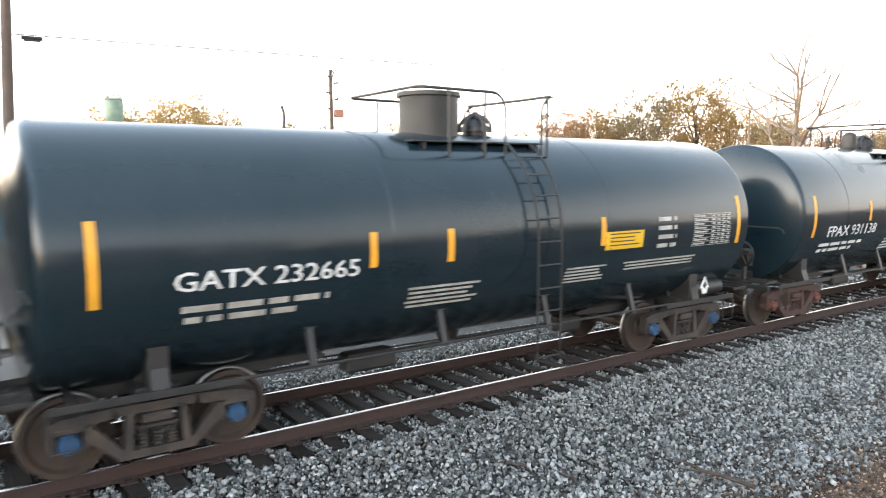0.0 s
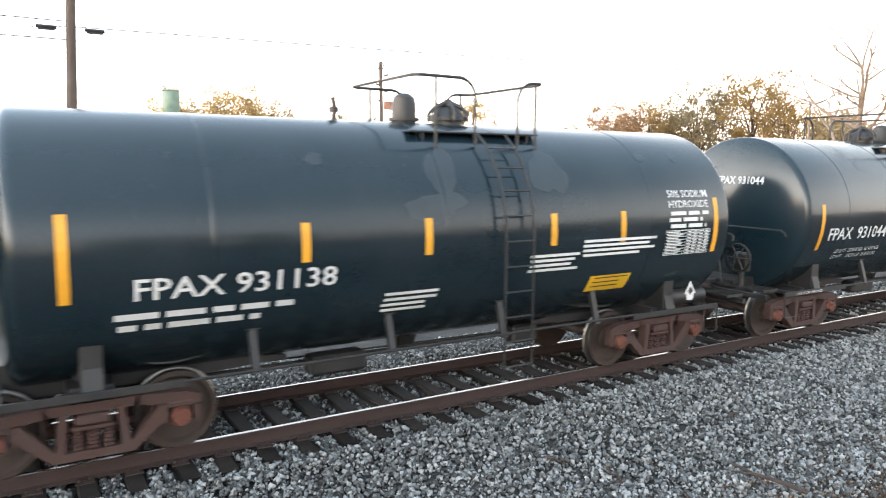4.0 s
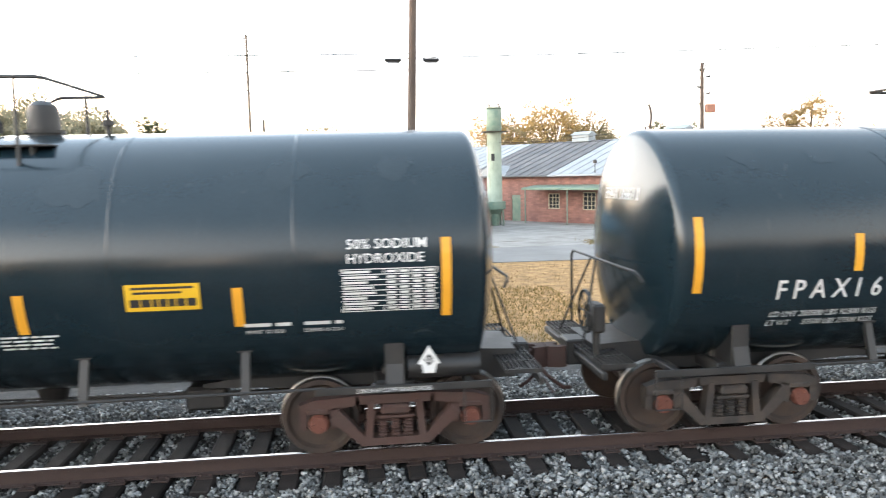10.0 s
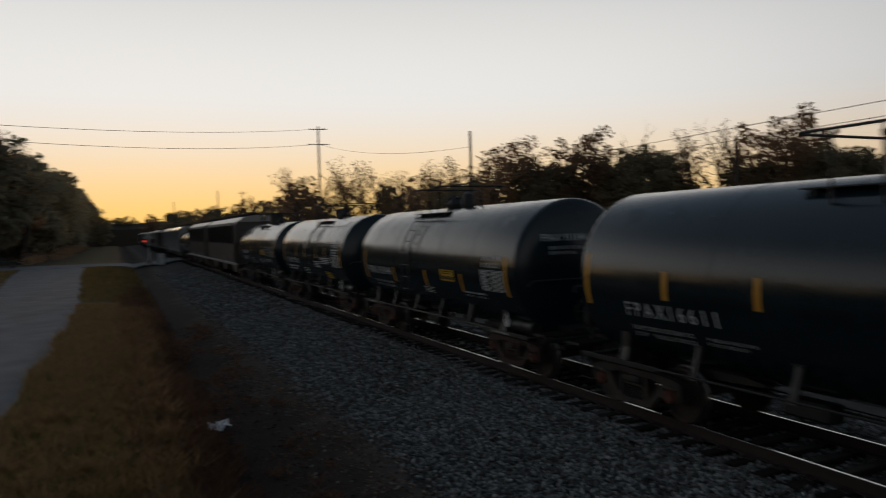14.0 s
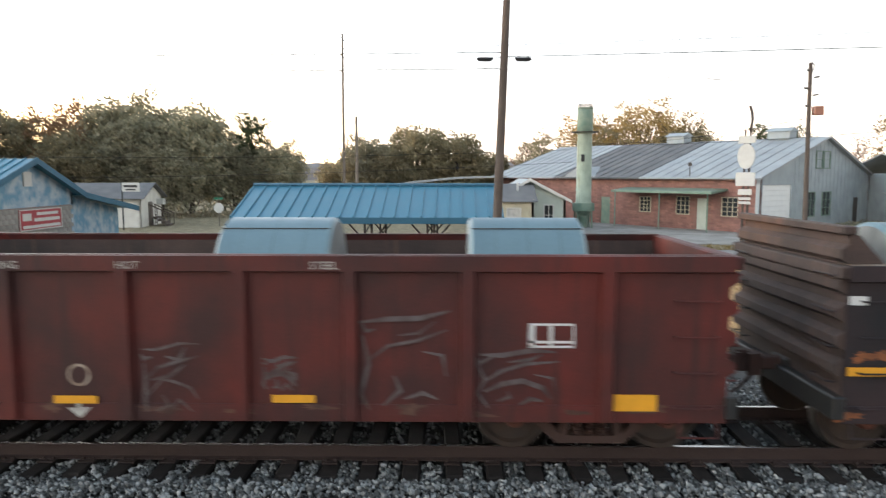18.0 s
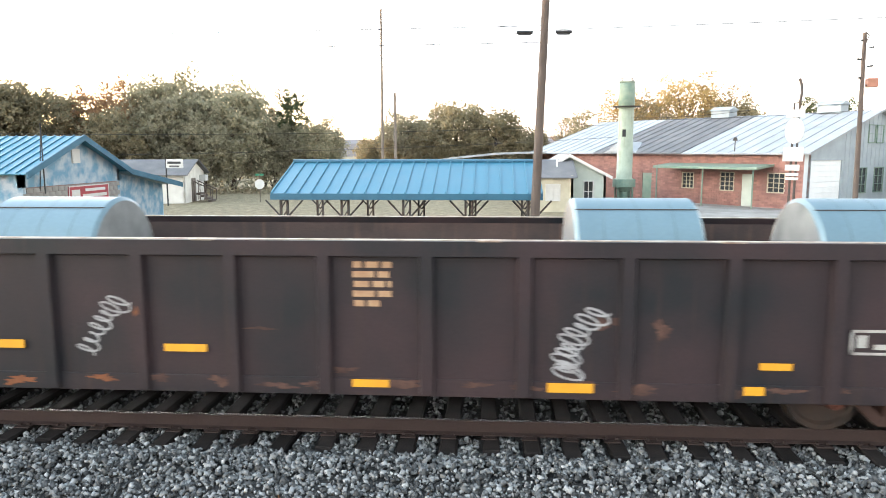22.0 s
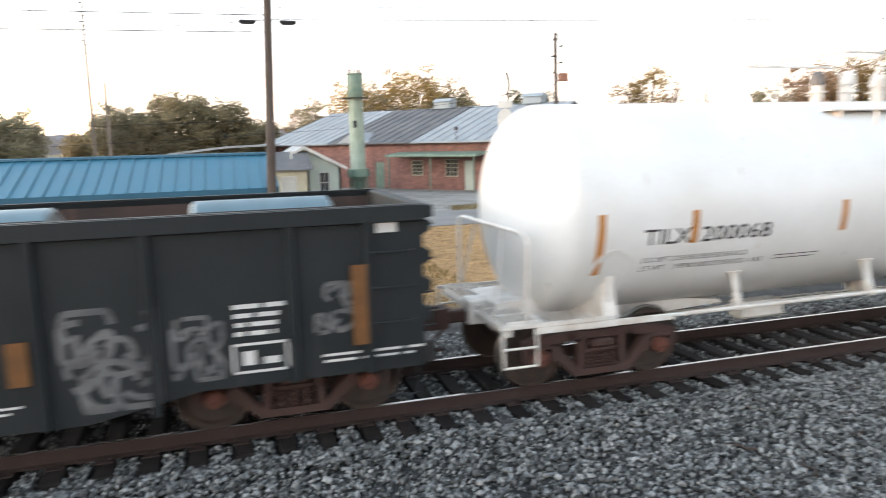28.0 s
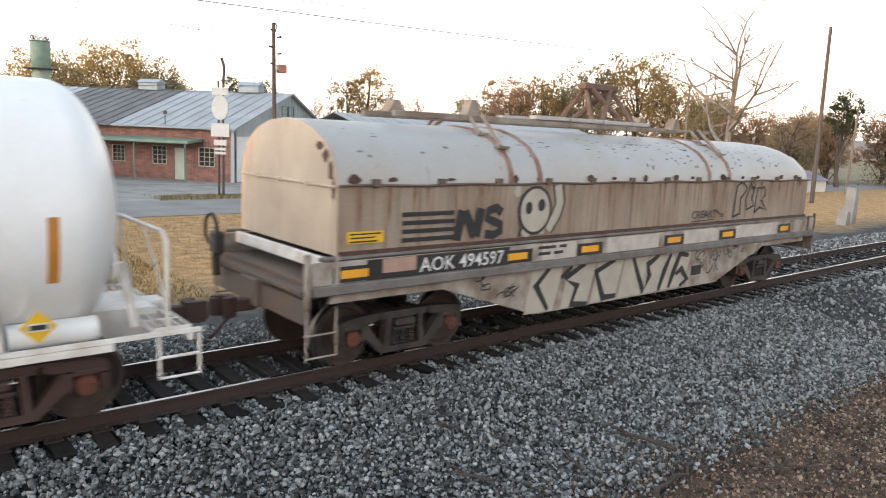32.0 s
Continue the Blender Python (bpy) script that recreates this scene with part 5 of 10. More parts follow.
# ---- white tank car
um = 110.6
HP = mat("orange_brown_tape", (0.50, 0.20, 0.03), 0.5, 0, 0.2, 5, 40, 0.02)
H = tank_car(um, "white tank car with tall caged valves and a long ladder", (104.45, 116.5), (104.9, 115.75), (103.35, 117.8), WHITE, WHITE2, RUSTBROWN, r=1.46, zc=2.28, head=0.68,
             ladder=111.1, platform=(108.7, 112.0), fittings=(("valve", 109.30, 0.24, 0.46), ("valve", 109.92, 0.24, 0.48), ("valve", 110.55, 0.30, 0.42), ("manway", 111.35, 0.56, 0.3)),
             stripes=((104.62, 2.33, 1.54, 0), (105.98, 2.32, 1.89, 0), (108.42, 2.34, 1.91, 0), (111.98, 2.35, 1.90, 0), (113.83, 2.34, 1.91, 0), (116.26, 2.35, 1.67, 0)),
             stripe_paint=HP, rail_h=0.86)
f = on_shell(1.46, 2.28)
words(H, "TILX", 105.28 - um, 1.90, 0.205, f, LETTERB, fit=0.70)
words(H, "200068", 106.14 - um, 1.90, 0.205, f, LETTERB, fit=1.10)
words(H, "LD LMT  203100 LBS 92150 KGS", 105.32 - um, 1.66, 0.07, f, LETTERB, fit=1.6, bold=False)
words(H, "LT WT     59900 LBS 27150 KGS  4-83", 105.32 - um, 1.54, 0.07, f, LETTERB, fit=1.9, bold=False)
table_of_lines(H, 114.58 - um, 115.66 - um, 1.94, 2.46, f, mat("thin_grey_lettering", (0.20, 0.20, 0.205), 0.5, 0, 0.2, 6, 60, 0), 9, 5)
patch(H, "emergency_notice", 113.56 - um, 114.30 - um, 1.57, 1.77, f, HP, "faded orange emergency notice")
words(H, "HYDROGEN PEROXIDE", 113.55 - um, 1.83, 0.07, f, LETTERB, fit=0.9, bold=False)
bars(H, "notice_text", 113.62 - um, 114.24 - um, 1.74, 3, 0.02, 0.055, on_shell(1.46, 2.28, 0.008), LETTERB, seed=5)
bars(H, "notice_text", 107.4 - um, 108.2 - um, 1.62, 2, 0.012, 0.05, f, LETTERB, seed=6)
bars(H, "notice_text", 109.9 - um, 110.6 - um, 1.40, 2, 0.012, 0.05, f, LETTERB, seed=6)
g = Mesh()
g.prism([(116.15 - um + a, 1.24 + b) for a, b in ((-0.17, 0), (0, -0.17), (0.17, 0), (0, 0.17))], "y", -1.36, -1.345)
dia = part("placard", g, YELLOWSIGN, H, "yellow hazard diamond in a white bracket")
g = Mesh()
g.box((116.15 - um, -1.362, 1.24), (0.20, 0.006, 0.085))
panel = part("number_panel", g, WHITE2, dia, "white panel across the diamond")
g = Mesh()
g.box((116.15 - um, -1.367, 1.24), (0.155, 0.004, 0.05))
part("figures", g, LETTERB, panel, "dark bar of figures")
g = Mesh()
g.lathe([(-0.02, 0.22), (0.02, 0.24), (0.02, 0.20), (-0.02, 0.19)], "x", (116.95 - um, -0.9, 1.75), 24)
for i in range(3):
    a = i * math.pi / 3
    g.tube([(116.95 - um, -0.9 + 0.2 * math.cos(a), 1.75 + 0.2 * math.sin(a)), (116.95 - um, -0.9 - 0.2 * math.cos(a), 1.75 - 0.2 * math.sin(a))], 0.012, 6)
g.tube([(117.2 - um, -0.9, 1.0), (117.05 - um, -0.9, 1.75)], 0.05, 8)
part("hand_brake", g, WHITE2, H, "white hand brake wheel")
MOVERS[-1] = (H, um - 0.07, TRACK_Y, 0.0)


# ---------------------------------------------------------------- gondolas with steel coils
REDGON = mat("oxide_red_car_paint", (0.105, 0.017, 0.013), 0.6, 0, 0.35, 0.9, 35, 0.2, other=(0.040, 0.015, 0.014), spread=0.4, streak=((0.028, 0.014, 0.013), 0.6), bump_dist=0.004, spec=0.35)
BROWNGON = mat("faded_black_brown_paint", (0.0085, 0.0100, 0.0125), 0.6, 0, 0.4, 0.75, 30, 0.2, other=(0.033, 0.0195, 0.0210), spread=0.35, streak=((0.034, 0.021, 0.018), 0.45), bump_dist=0.004, spec=0.35)
BLACKGON = mat("black_gondola_paint", (0.0095, 0.0130, 0.0150), 0.6, 0, 0.3, 1.4, 35, 0.12, other=(0.017, 0.0205, 0.0225), streak=((0.03, 0.03, 0.031), 0.3), bump_dist=0.004, spec=0.35)
GONIN = mat("rusted_gondola_inside", (0.066, 0.040, 0.033), 0.85, 0, 0.4, 1.3, 30, 0.3, other=(0.032, 0.024, 0.022), streak=((0.12, 0.065, 0.045), 0.5))
RUSTDARK = mat("dark_old_rust", (0.105, 0.052, 0.036), 0.9, 0, 0.5, 6, 50, 0.3, other=(0.038, 0.021, 0.018))
RUSTPATCH = mat("orange_rust", (0.22, 0.075, 0.025), 0.85, 0, 0.4, 7, 50, 0.3, other=(0.12, 0.045, 0.02))
WORN = mat("worn_bare_rim", (0.42, 0.36, 0.30), 0.6, 0.2, 0.4, 6, 40, 0.2, other=(0.20, 0.13, 0.09))
COIL = mat("blue_grey_steel_coil", (0.135, 0.205, 0.235), 0.42, 0.25, 0.15, 1.2, 25, 0.05, other=(0.105, 0.165, 0.195))
COILBAND = mat("dull_strapping_steel", (0.115, 0.175, 0.20), 0.45, 0.25, 0.2, 3, 40, 0.05)
COILEND = mat("coil_edge_steel", (0.24, 0.25, 0.25), 0.5, 0.4, 0.25, 3, 90, 0.2, other=(0.15, 0.155, 0.16))
SPRAY = mat("silver_spray_paint", (0.34, 0.34, 0.34), 0.6, 0, 0.4, 5, 40, 0.05, other=(0.20, 0.19, 0.19))


def gondola(um, ends, trucks, label, paint, z0, z1, posts, belly=0.0, truck_paint=RUSTBROWN, rim=None, post_w=0.19, end_up=0.0):
    car = rail_car(um, "gondola_car", label, "gondola car")
    a, b = ends[0] - um, ends[1] - um
    W = 1.43
    for q in (-1, 1):
        m = Mesh()
        if belly:
            ta, tb = trucks[0] - um + 1.1, trucks[1] - um - 1.1
            pts = [(a, z0 + belly), (ta - 0.1, z0 + belly), (ta + 1.0, z0), (tb - 1.0, z0), (tb + 0.1, z0 + belly), (b, z0 + belly), (b, z1), (a, z1)]
        else:
            pts = [(a, z0), (b, z0), (b, z1), (a, z1)]
        m.prism(pts, "y", q * W, q * (W - 0.02))
        part("side_sheet", m, paint, car)
        m = Mesh()
        m.prism([(q * (W - 0.03), z0 + belly + 0.3), (q * (W - 0.034), z1 - 0.01), (q * (W - 0.026), z1 - 0.01), (q * (W - 0.022), z0 + belly + 0.3)], "x", a + 0.02, b - 0.02)
        part("side_lining", m, GONIN, car)
        m = Mesh()
        m.prism([(q * (W - 0.06), z1), (q * (W - 0.06), z1 + 0.02), (q * (W + 0.085), z1 + 0.02), (q * (W + 0.085), z1 - 0.15), (q * (W + 0.002), z1 - 0.17)], "x", a - 0.02, b + 0.02)
        part("top_chord", m, paint, car)
        m = Mesh()
        m.box(((a + b) / 2, q * (W - 0.03), z1 + 0.023), (b - a, 0.10, 0.006))
        part("worn_rim", m, rim or WORN, car, "bare worn edge of the top chord")
        if not belly:
            m = Mesh()
            m.box(((a + b) / 2, q * (W + 0.0125), z0 + 0.09), (b - a, 0.025, 0.20), b=0.005)
            part("side_sill", m, paint, car)
        for u in posts:
            x = u - um + post_w / 2
            m = Mesh()
            k = post_w / 2
            zb = z0 + 0.02
            if belly and (u < trucks[0] + 1.2 or u > trucks[1] - 1.2):
                zb = z0 + belly
            m.prism([(x - k, q * W), (x - k * 0.72, q * (W + 0.085)), (x + k * 0.72, q * (W + 0.085)), (x + k, q * W)], "z", zb, z1 - 0.15)
            part("side_post", m, paint, car)
    m = Mesh()
    m.box(((a + b) / 2, 0, z0 + belly + 0.42), (b - a - 0.05, 2 * W - 0.06, 0.06))
    part("floor_plate", m, GONIN, car)
    m = Mesh()
    m.box(((a + b) / 2, 0, z0 + 0.22), (b - a + 0.1, 0.4, 0.36), b=0.02)
    for k in range(7):
        x = a + (b - a) * (k + 0.5) / 7
        m.box((x, 0, z0 + belly + 0.3), (0.14, 2 * W - 0.1, 0.18), b=0.01)
    part("centre_sill", m, BLACK2, car)
    for s, e in ((-1, a), (1, b)):
        m = Mesh()
        m.box((e - s * 0.03, 0, (z0 + belly + 0.25 + z1) / 2), (0.05, 2 * W - 0.05, z1 - z0 - belly - 0.25))
        ribs = []
        for k in range(4):
            z = z0 + belly + 0.5 + k * (z1 - z0 - belly - 0.5) / 4
            ribs.append(Mesh().prism([(e + s * 0.0, z), (e + s * 0.10, z + 0.06), (e + s * 0.10, z + 0.16), (e + s * 0.0, z + 0.22)], "y", -W + 0.02, W - 0.02))
        ribs.append(Mesh().box((e + s * 0.04, 0, z1 - 0.06), (0.16, 2 * W + 0.1, 0.14), b=0.015))
        wall_ = part("end_wall", m, GONIN if s < 0 else paint, car, "ribbed steel end")
        for rib in ribs:
            part("end_rib", rib, GONIN if s < 0 else paint, wall_)
        m = Mesh()
        m.box((e + s * 0.05, 0, z0 + belly + 0.17), (0.14, 2 * W + 0.1, 0.26), b=0.015)
        part("end_sill", m, BLACK2, car)
        for q in (-1, 1):
            for k in range(5):
                z = z0 + belly + 0.18 + k * 0.40
                if z < z1 - 0.1:
                    m = Mesh()
                    m.tube([(e - s * 0.14, q * (W + 0.03), z), (e - s * 0.14, q * (W + 0.10), z), (e - s * 0.60, q * (W + 0.10), z), (e - s * 0.60, q * (W + 0.03), z)], 0.012, 6)
                    part("grab_iron", m, paint, car)
            for k in range(4):
                z = z0 + belly + 0.45 + k * 0.40
                m = Mesh()
                m.tube([(e + s * 0.05, q * 1.35, z), (e + s * 0.14, q * 1.35, z), (e + s * 0.14, q * 0.95, z), (e + s * 0.05, q * 0.95, z)], 0.012, 6)
                part("grab_iron", m, paint, car)
            m = Mesh()
            m.tube([(e - s * 0.10, q * (W + 0.03), z0 + belly), (e - s * 0.10, q * (W + 0.05), 0.38), (e - s * 0.52, q * (W + 0.05), 0.38), (e - s * 0.52, q * (W + 0.03), z0 + belly)], 0.015, 6)
            part("step", m, paint, car)
        if end_up:
            m = Mesh()
            m.box((e - s * 0.03, 0, z1 + end_up / 2), (0.05, 2 * W - 0.02, end_up))
            m.prism([(e, z1 + 0.03), (e + s * 0.09, z1 + 0.09), (e + s * 0.09, z1 + 0.19), (e, z1 + 0.25)], "y", -W + 0.02, W - 0.02)
            m.box((e + s * 0.015, 0, z1 + end_up), (0.15, 2 * W + 0.04, 0.09), b=0.012)
            for q in (-1, 1):
                m.prism([(e, z1 + 0.02), (e - s * 0.40, z1 + 0.02), (e - s * 0.10, z1 + end_up - 0.05), (e, z1 + end_up - 0.05)], "y", q * (W - 0.02), q * (W - 0.05))
            part("end_extension", m, GONIN, car, "raised rusty end above the sides")
    add_couplers(car, a - 0.05, b + 0.05)
    for t in trucks:
        add_truck(car, t - um, truck_paint, REDCAP)
    return car


def steel_coil(u0, u1, z, label="blue-grey wrapped steel coil lying in the gondola"):
    r, half = 0.86, (u1 - u0) / 2
    um_ = (u0 + u1) / 2
    ob = thing("steel_coil", label, "steel coil", "steel coils carried by the train", pose(um_, TRACK_Y, z))
    MOVERS.append((ob, um_, TRACK_Y, z))
    m = Mesh()
    m.lathe([(-half, 0.30), (-half + 0.0, r - 0.05), (-half + 0.04, r), (half - 0.04, r), (half, r - 0.05), (half, 0.30), (-half, 0.30)], "x", (0, 0, r), 48)
    me = m.data("coil", [COIL, COILEND], 35)
    for p in me.polygons:
        if abs(p.normal.x) > 0.9:
            p.material_index = 1
    part("coil", me, parent=ob)
    for x in (-half * 0.55, 0.0, half * 0.55):
        m = Mesh()
        m.lathe([(-0.010, r + 0.001), (-0.010, r + 0.003), (0.010, r + 0.003), (0.010, r + 0.001)], "x", (x, 0, r), 48)
        part("band", m, COILBAND, ob, "steel strapping band")
    k, a = r + 0.003, 1.05
    m = Mesh()
    m.box((0, -k * math.cos(a), r + k * math.sin(a)), (2 * half - 0.06, 0.02, 0.012))
    part("wrap_seam", m, DARKSTEEL, ob)
    return ob


# ---- oxide red gondola
um = 59.6
E_ = gondola(um, (51.78, 67.38), (53.25, 65.95), "oxide red gondola with worn paint and scrawled graffiti", REDGON, 0.55, 2.40,
             (53.06, 54.63, 55.93, 56.98, 58.0, 59.27, 60.58, 61.88, 63.1, 64.4, 65.94), rim=REDGON)
s = on_side(-1.436)
sp = on_side(-1.521)
words(E_, "CR", 53.36 - um, 1.93, 0.25, s, LETTER, fit=0.30)
words(E_, "58", 52.58 - um, 1.63, 0.24, s, LETTER, fit=0.46)
words(E_, "2271", 53.31 - um, 1.58, 0.26, s, LETTER, fit=0.99)
words(E_, "LD LMT", 53.35 - um, 1.41, 0.10, s, LETTERG, fit=0.42)
words(E_, "LT WT", 53.35 - um, 1.25, 0.10, s, LETTERG, fit=0.36)
bars(E_, "small_lettering", 54.1 - um, 54.5 - um, 1.50, 2, 0.10, 0.16, s, LETTERG)
for u0, u1, z0, z1 in ((52.66, 53.10, 1.0, 1.22), (56.33, 56.82, 0.80, 0.90), (59.85, 60.34, 0.74, 0.83), (62.31, 62.79, 0.76, 0.85), (66.12, 66.6, 0.68, 0.87)):
    patch(E_, "reflector_stripe", u0 - um, u1 - um, z0, z1, on_side(-1.466), YELLOW, "yellow reflective stripe")
for u0, t in ((57.42, "STEEL"), (59.02, "LOADING"), (60.64, "HOT"), (62.77, "STEEL"), (55.15, "ONLY"), (56.70, "COIL")):
    words(E_, t, u0 - um, 2.275, 0.085, on_side(-1.519), LETTERG)
g = Mesh()
for x0, x1, z0, z1 in ((65.17, 65.68, 1.64, 1.665), (65.17, 65.68, 1.39, 1.415), (65.17, 65.19, 1.39, 1.66), (65.66, 65.68, 1.39, 1.66), (65.40, 65.44, 1.40, 1.65), (65.18, 65.67, 1.44, 1.47), (65.18, 65.24, 1.40, 1.64)):
    g.add([s(x0 - um, z0), s(x1 - um, z0), s(x1 - um, z1), s(x0 - um, z1)], [(0, 1, 2, 3)])
part("stencil_box", g, LETTER, E_, "small white stencilled box")


def scrawl(car, x0, x1, z0, z1, f, m, seed, strokes=9, w=0.028, label="sprayed scrawl", name="graffiti"):
    """Loops and strokes of a spray can within a rectangle."""
    rng = random.Random(seed)
    g = Mesh()
    for k in range(strokes):
        cx, cz = rng.uniform(x0, x1), rng.uniform(z0, z1)
        rx, rz = (x1 - x0) * rng.uniform(0.10, 0.32), (z1 - z0) * rng.uniform(0.10, 0.34)
        a0, sweep = rng.uniform(0, 6.28), rng.choice((-1, 1)) * rng.uniform(2.0, 5.2)
        tilt = rng.uniform(-0.6, 0.6)
        pts = []
        for i in range(15):
            a = a0 + sweep * i / 14
            x, z = rx * math.cos(a), rz * math.sin(a)
            pts.append((cx + x * math.cos(tilt) - z * math.sin(tilt), cz + x * math.sin(tilt) + z * math.cos(tilt)))
        pts = [(min(max(x, x0), x1), min(max(z, z0), z1)) for x, z in pts]
        vs = []
        for i, (x, z) in enumerate(pts):
            (xa, za), (xb, zb) = pts[max(i - 1, 0)], pts[min(i + 1, len(pts) - 1)]
            d = math.hypot(xb - xa, zb - za) or 1.0
            nx, nz = -(zb - za) / d * w / 2, (xb - xa) / d * w / 2
            for s_ in (-1, 1):
                px, py, pz = f(x + nx * s_, z + nz * s_)
                vs.append((px, py - 0.0007 * k, pz))
        g.add(vs, [(2 * i, 2 * i + 2, 2 * i + 3, 2 * i + 1) for i in range(len(pts) - 1)])
    return part(name, g, m, car, label)


def cursive(car, spine, um_, radii, loops, f, m, w, label="silver graffiti tag"):
    """A looping hand-written tag along a bent line."""
    n = loops * 16
    pts = []
    for i in range(n + 1):
        k = i / n * (len(spine) - 1)
        j = min(int(k), len(spine) - 2)
        q = k - j
        x = spine[j][0] * (1 - q) + spine[j + 1][0] * q - um_
        z = spine[j][1] * (1 - q) + spine[j + 1][1] * q
        r = radii[j] * (1 - q) + radii[j + 1] * q
        a = i / 16 * 2 * math.pi
        r *= 0.85 + 0.25 * math.sin(i * 0.13)
        dx, dz = r * math.cos(a), 0.34 * r * math.sin(a)
        pts.append((x + dx * 0.88 + dz * 0.47, z - dx * 0.32 + dz * 0.88))
    g = Mesh()
    vs = []
    for i, (x, z) in enumerate(pts):
        (xa, za), (xb, zb) = pts[max(i - 1, 0)], pts[min(i + 1, n)]
        d = math.hypot(xb - xa, zb - za) or 1.0
        nx, nz = -(zb - za) / d * w / 2, (xb - xa) / d * w / 2
        for s_ in (-1, 1):
            px, py, pz = f(x + nx * s_, z + nz * s_)
            vs.append((px, py - 0.00005 * i, pz))
    g.add(vs, [(2 * i, 2 * i + 2, 2 * i + 3, 2 * i + 1) for i in range(n)])
    return part("graffiti", g, m, car, label)


def blotch(car, u, z, ru, rz, y, m, seed, label="rust breaking through"):
    """A ragged stain of rust, proud of the paint by a hair."""
    rng = random.Random(seed)
    ph = [rng.uniform(0, 6.28) for _ in range(5)]
    g = Mesh()
    vs = [(u, y, z)]
    for i in range(40):
        a = i / 40 * 2 * math.pi
        r = 0.62 + 0.16 * math.sin(2 * a + ph[0]) + 0.14 * math.sin(3 * a + ph[1]) + 0.12 * math.sin(7 * a + ph[2]) + 0.12 * rng.uniform(-1, 1)
        vs.append((u + ru * r * math.cos(a), y, z + rz * r * math.sin(a)))
    g.add(vs, [(0, 1 + (i + 1) % 40, 1 + i) for i in range(40)])
    return part("rust_blotch", g, m, car, label)


SPRAYRED = mat("worn_silver_spray", (0.105, 0.090, 0.090), 0.7, 0, 0.5, 4, 40, 0.05, other=(0.050, 0.026, 0.024))
SPRAYDIM = mat("worn_grey_spray", (0.145, 0.145, 0.148), 0.7, 0, 0.5, 4, 40, 0.05, other=(0.070, 0.072, 0.075))


def block_tag(car, x0, x1, z0, z1, y, m, seed, label):
    """Worn block letters sprayed in slanting strokes: outlines, a long diagonal, an arch and short legs."""
    rng = random.Random(seed)
    lines = (((0.02, 0.93), (0.30, 0.90), (0.65, 0.95), (1.0, 1.0)), ((0.08, 0.50), (0.30, 0.60), (0.60, 0.70), (0.98, 0.84)), ((0.14, 0.44), (0.45, 0.57), (0.75, 0.67)),
             ((0.10, 0.30), (0.32, 0.45), (0.58, 0.47), (0.82, 0.36), (0.94, 0.18)), ((0.04, 0.72), (0.10, 0.46), (0.03, 0.20), (0.12, 0.02)), ((0.24, 0.06), (0.42, 0.16), (0.36, 0.30)),
             ((0.50, 0.05), (0.66, 0.20), (0.84, 0.08)), ((0.70, 0.55), (0.92, 0.52), (0.97, 0.30)), ((0.0, 0.86), (0.06, 0.80), (0.20, 0.84)), ((0.40, 0.78), (0.62, 0.80), (0.80, 0.88)))
    g = Mesh()
    for k, pts in enumerate(lines):
        if rng.random() < 0.12:
            continue
        w = rng.uniform(0.030, 0.062)
        pts = [(x0 + (x1 - x0) * (a_ + rng.uniform(-0.04, 0.04)), z0 + (z1 - z0) * (b_ + rng.uniform(-0.05, 0.05))) for a_, b_ in pts]
        vs = []
        for i, (x, z) in enumerate(pts):
            (xa, za), (xb, zb) = pts[max(i - 1, 0)], pts[min(i + 1, len(pts) - 1)]
            d = math.hypot(xb - xa, zb - za) or 1.0
            h_ = w / 2 * (0.35 if i in (0, len(pts) - 1) else 1.0)
            for s_ in (-1, 1):
                vs.append((x - (zb - za) / d * h_ * s_, y - 0.0007 * k, z + (xb - xa) / d * h_ * s_))
        g.add(vs, [(2 * i, 2 * i + 2, 2 * i + 3, 2 * i + 1) for i in range(len(pts) - 1)])
    return part("graffiti", g, m, car, label)


for u0, u1, z0, z1, sd in ((64.6, 65.5, 0.72, 1.38, 1), (63.3, 64.3, 0.70, 1.80, 2), (62.2, 62.6, 0.88, 1.28, 3), (60.85, 61.5, 0.62, 1.45, 4), (58.45, 58.9, 0.65, 1.2, 5), (53.6, 54.1, 0.95, 1.25, 6), (57.2, 57.6, 0.65, 1.0, 8)):
    block_tag(E_, u0 - um, u1 - um, z0, z1, -1.4665 if z0 < 0.75 else -1.436, SPRAYRED, sd, "worn silver graffiti")
g = Mesh()
x = 60.13 - um
g.add([(x - 0.03, -1.4668, 0.74), (x + 0.03, -1.4668, 0.74), (x + 0.03, -1.4668, 0.68), (x - 0.03, -1.4668, 0.68), (x - 0.13, -1.4668, 0.69), (x + 0.14, -1.4668, 0.70), (x + 0.01, -1.4668, 0.57)],
      [(0, 3, 2, 1), (4, 6, 5)])
part("arrow", g, LETTERG, E_, "white arrow pointing down")
g = Mesh()
for i in range(20):
    a0_, a1_ = i * 0.3142, (i + 1) * 0.3142
    g.add([(x + q * math.cos(t_), -1.437, 1.06 + q * math.sin(t_)) for q, t_ in ((0.10, a0_), (0.13, a0_), (0.13, a1_), (0.10, a1_))], [(0, 1, 2, 3)])
part("ring_mark", g, WORN, E_, "pale chalk ring")
scrawl(E_, 56.1 - um, 56.95 - um, 0.98, 1.32, on_side(-1.524), LETTERG, 9, 10, 0.035, "white graffiti tag")
for u0, u1 in ((52.90, 54.40), (56.02, 57.45), (61.45, 62.84), (64.53, 65.95)):
    steel_coil(u0, u1, 1.03)

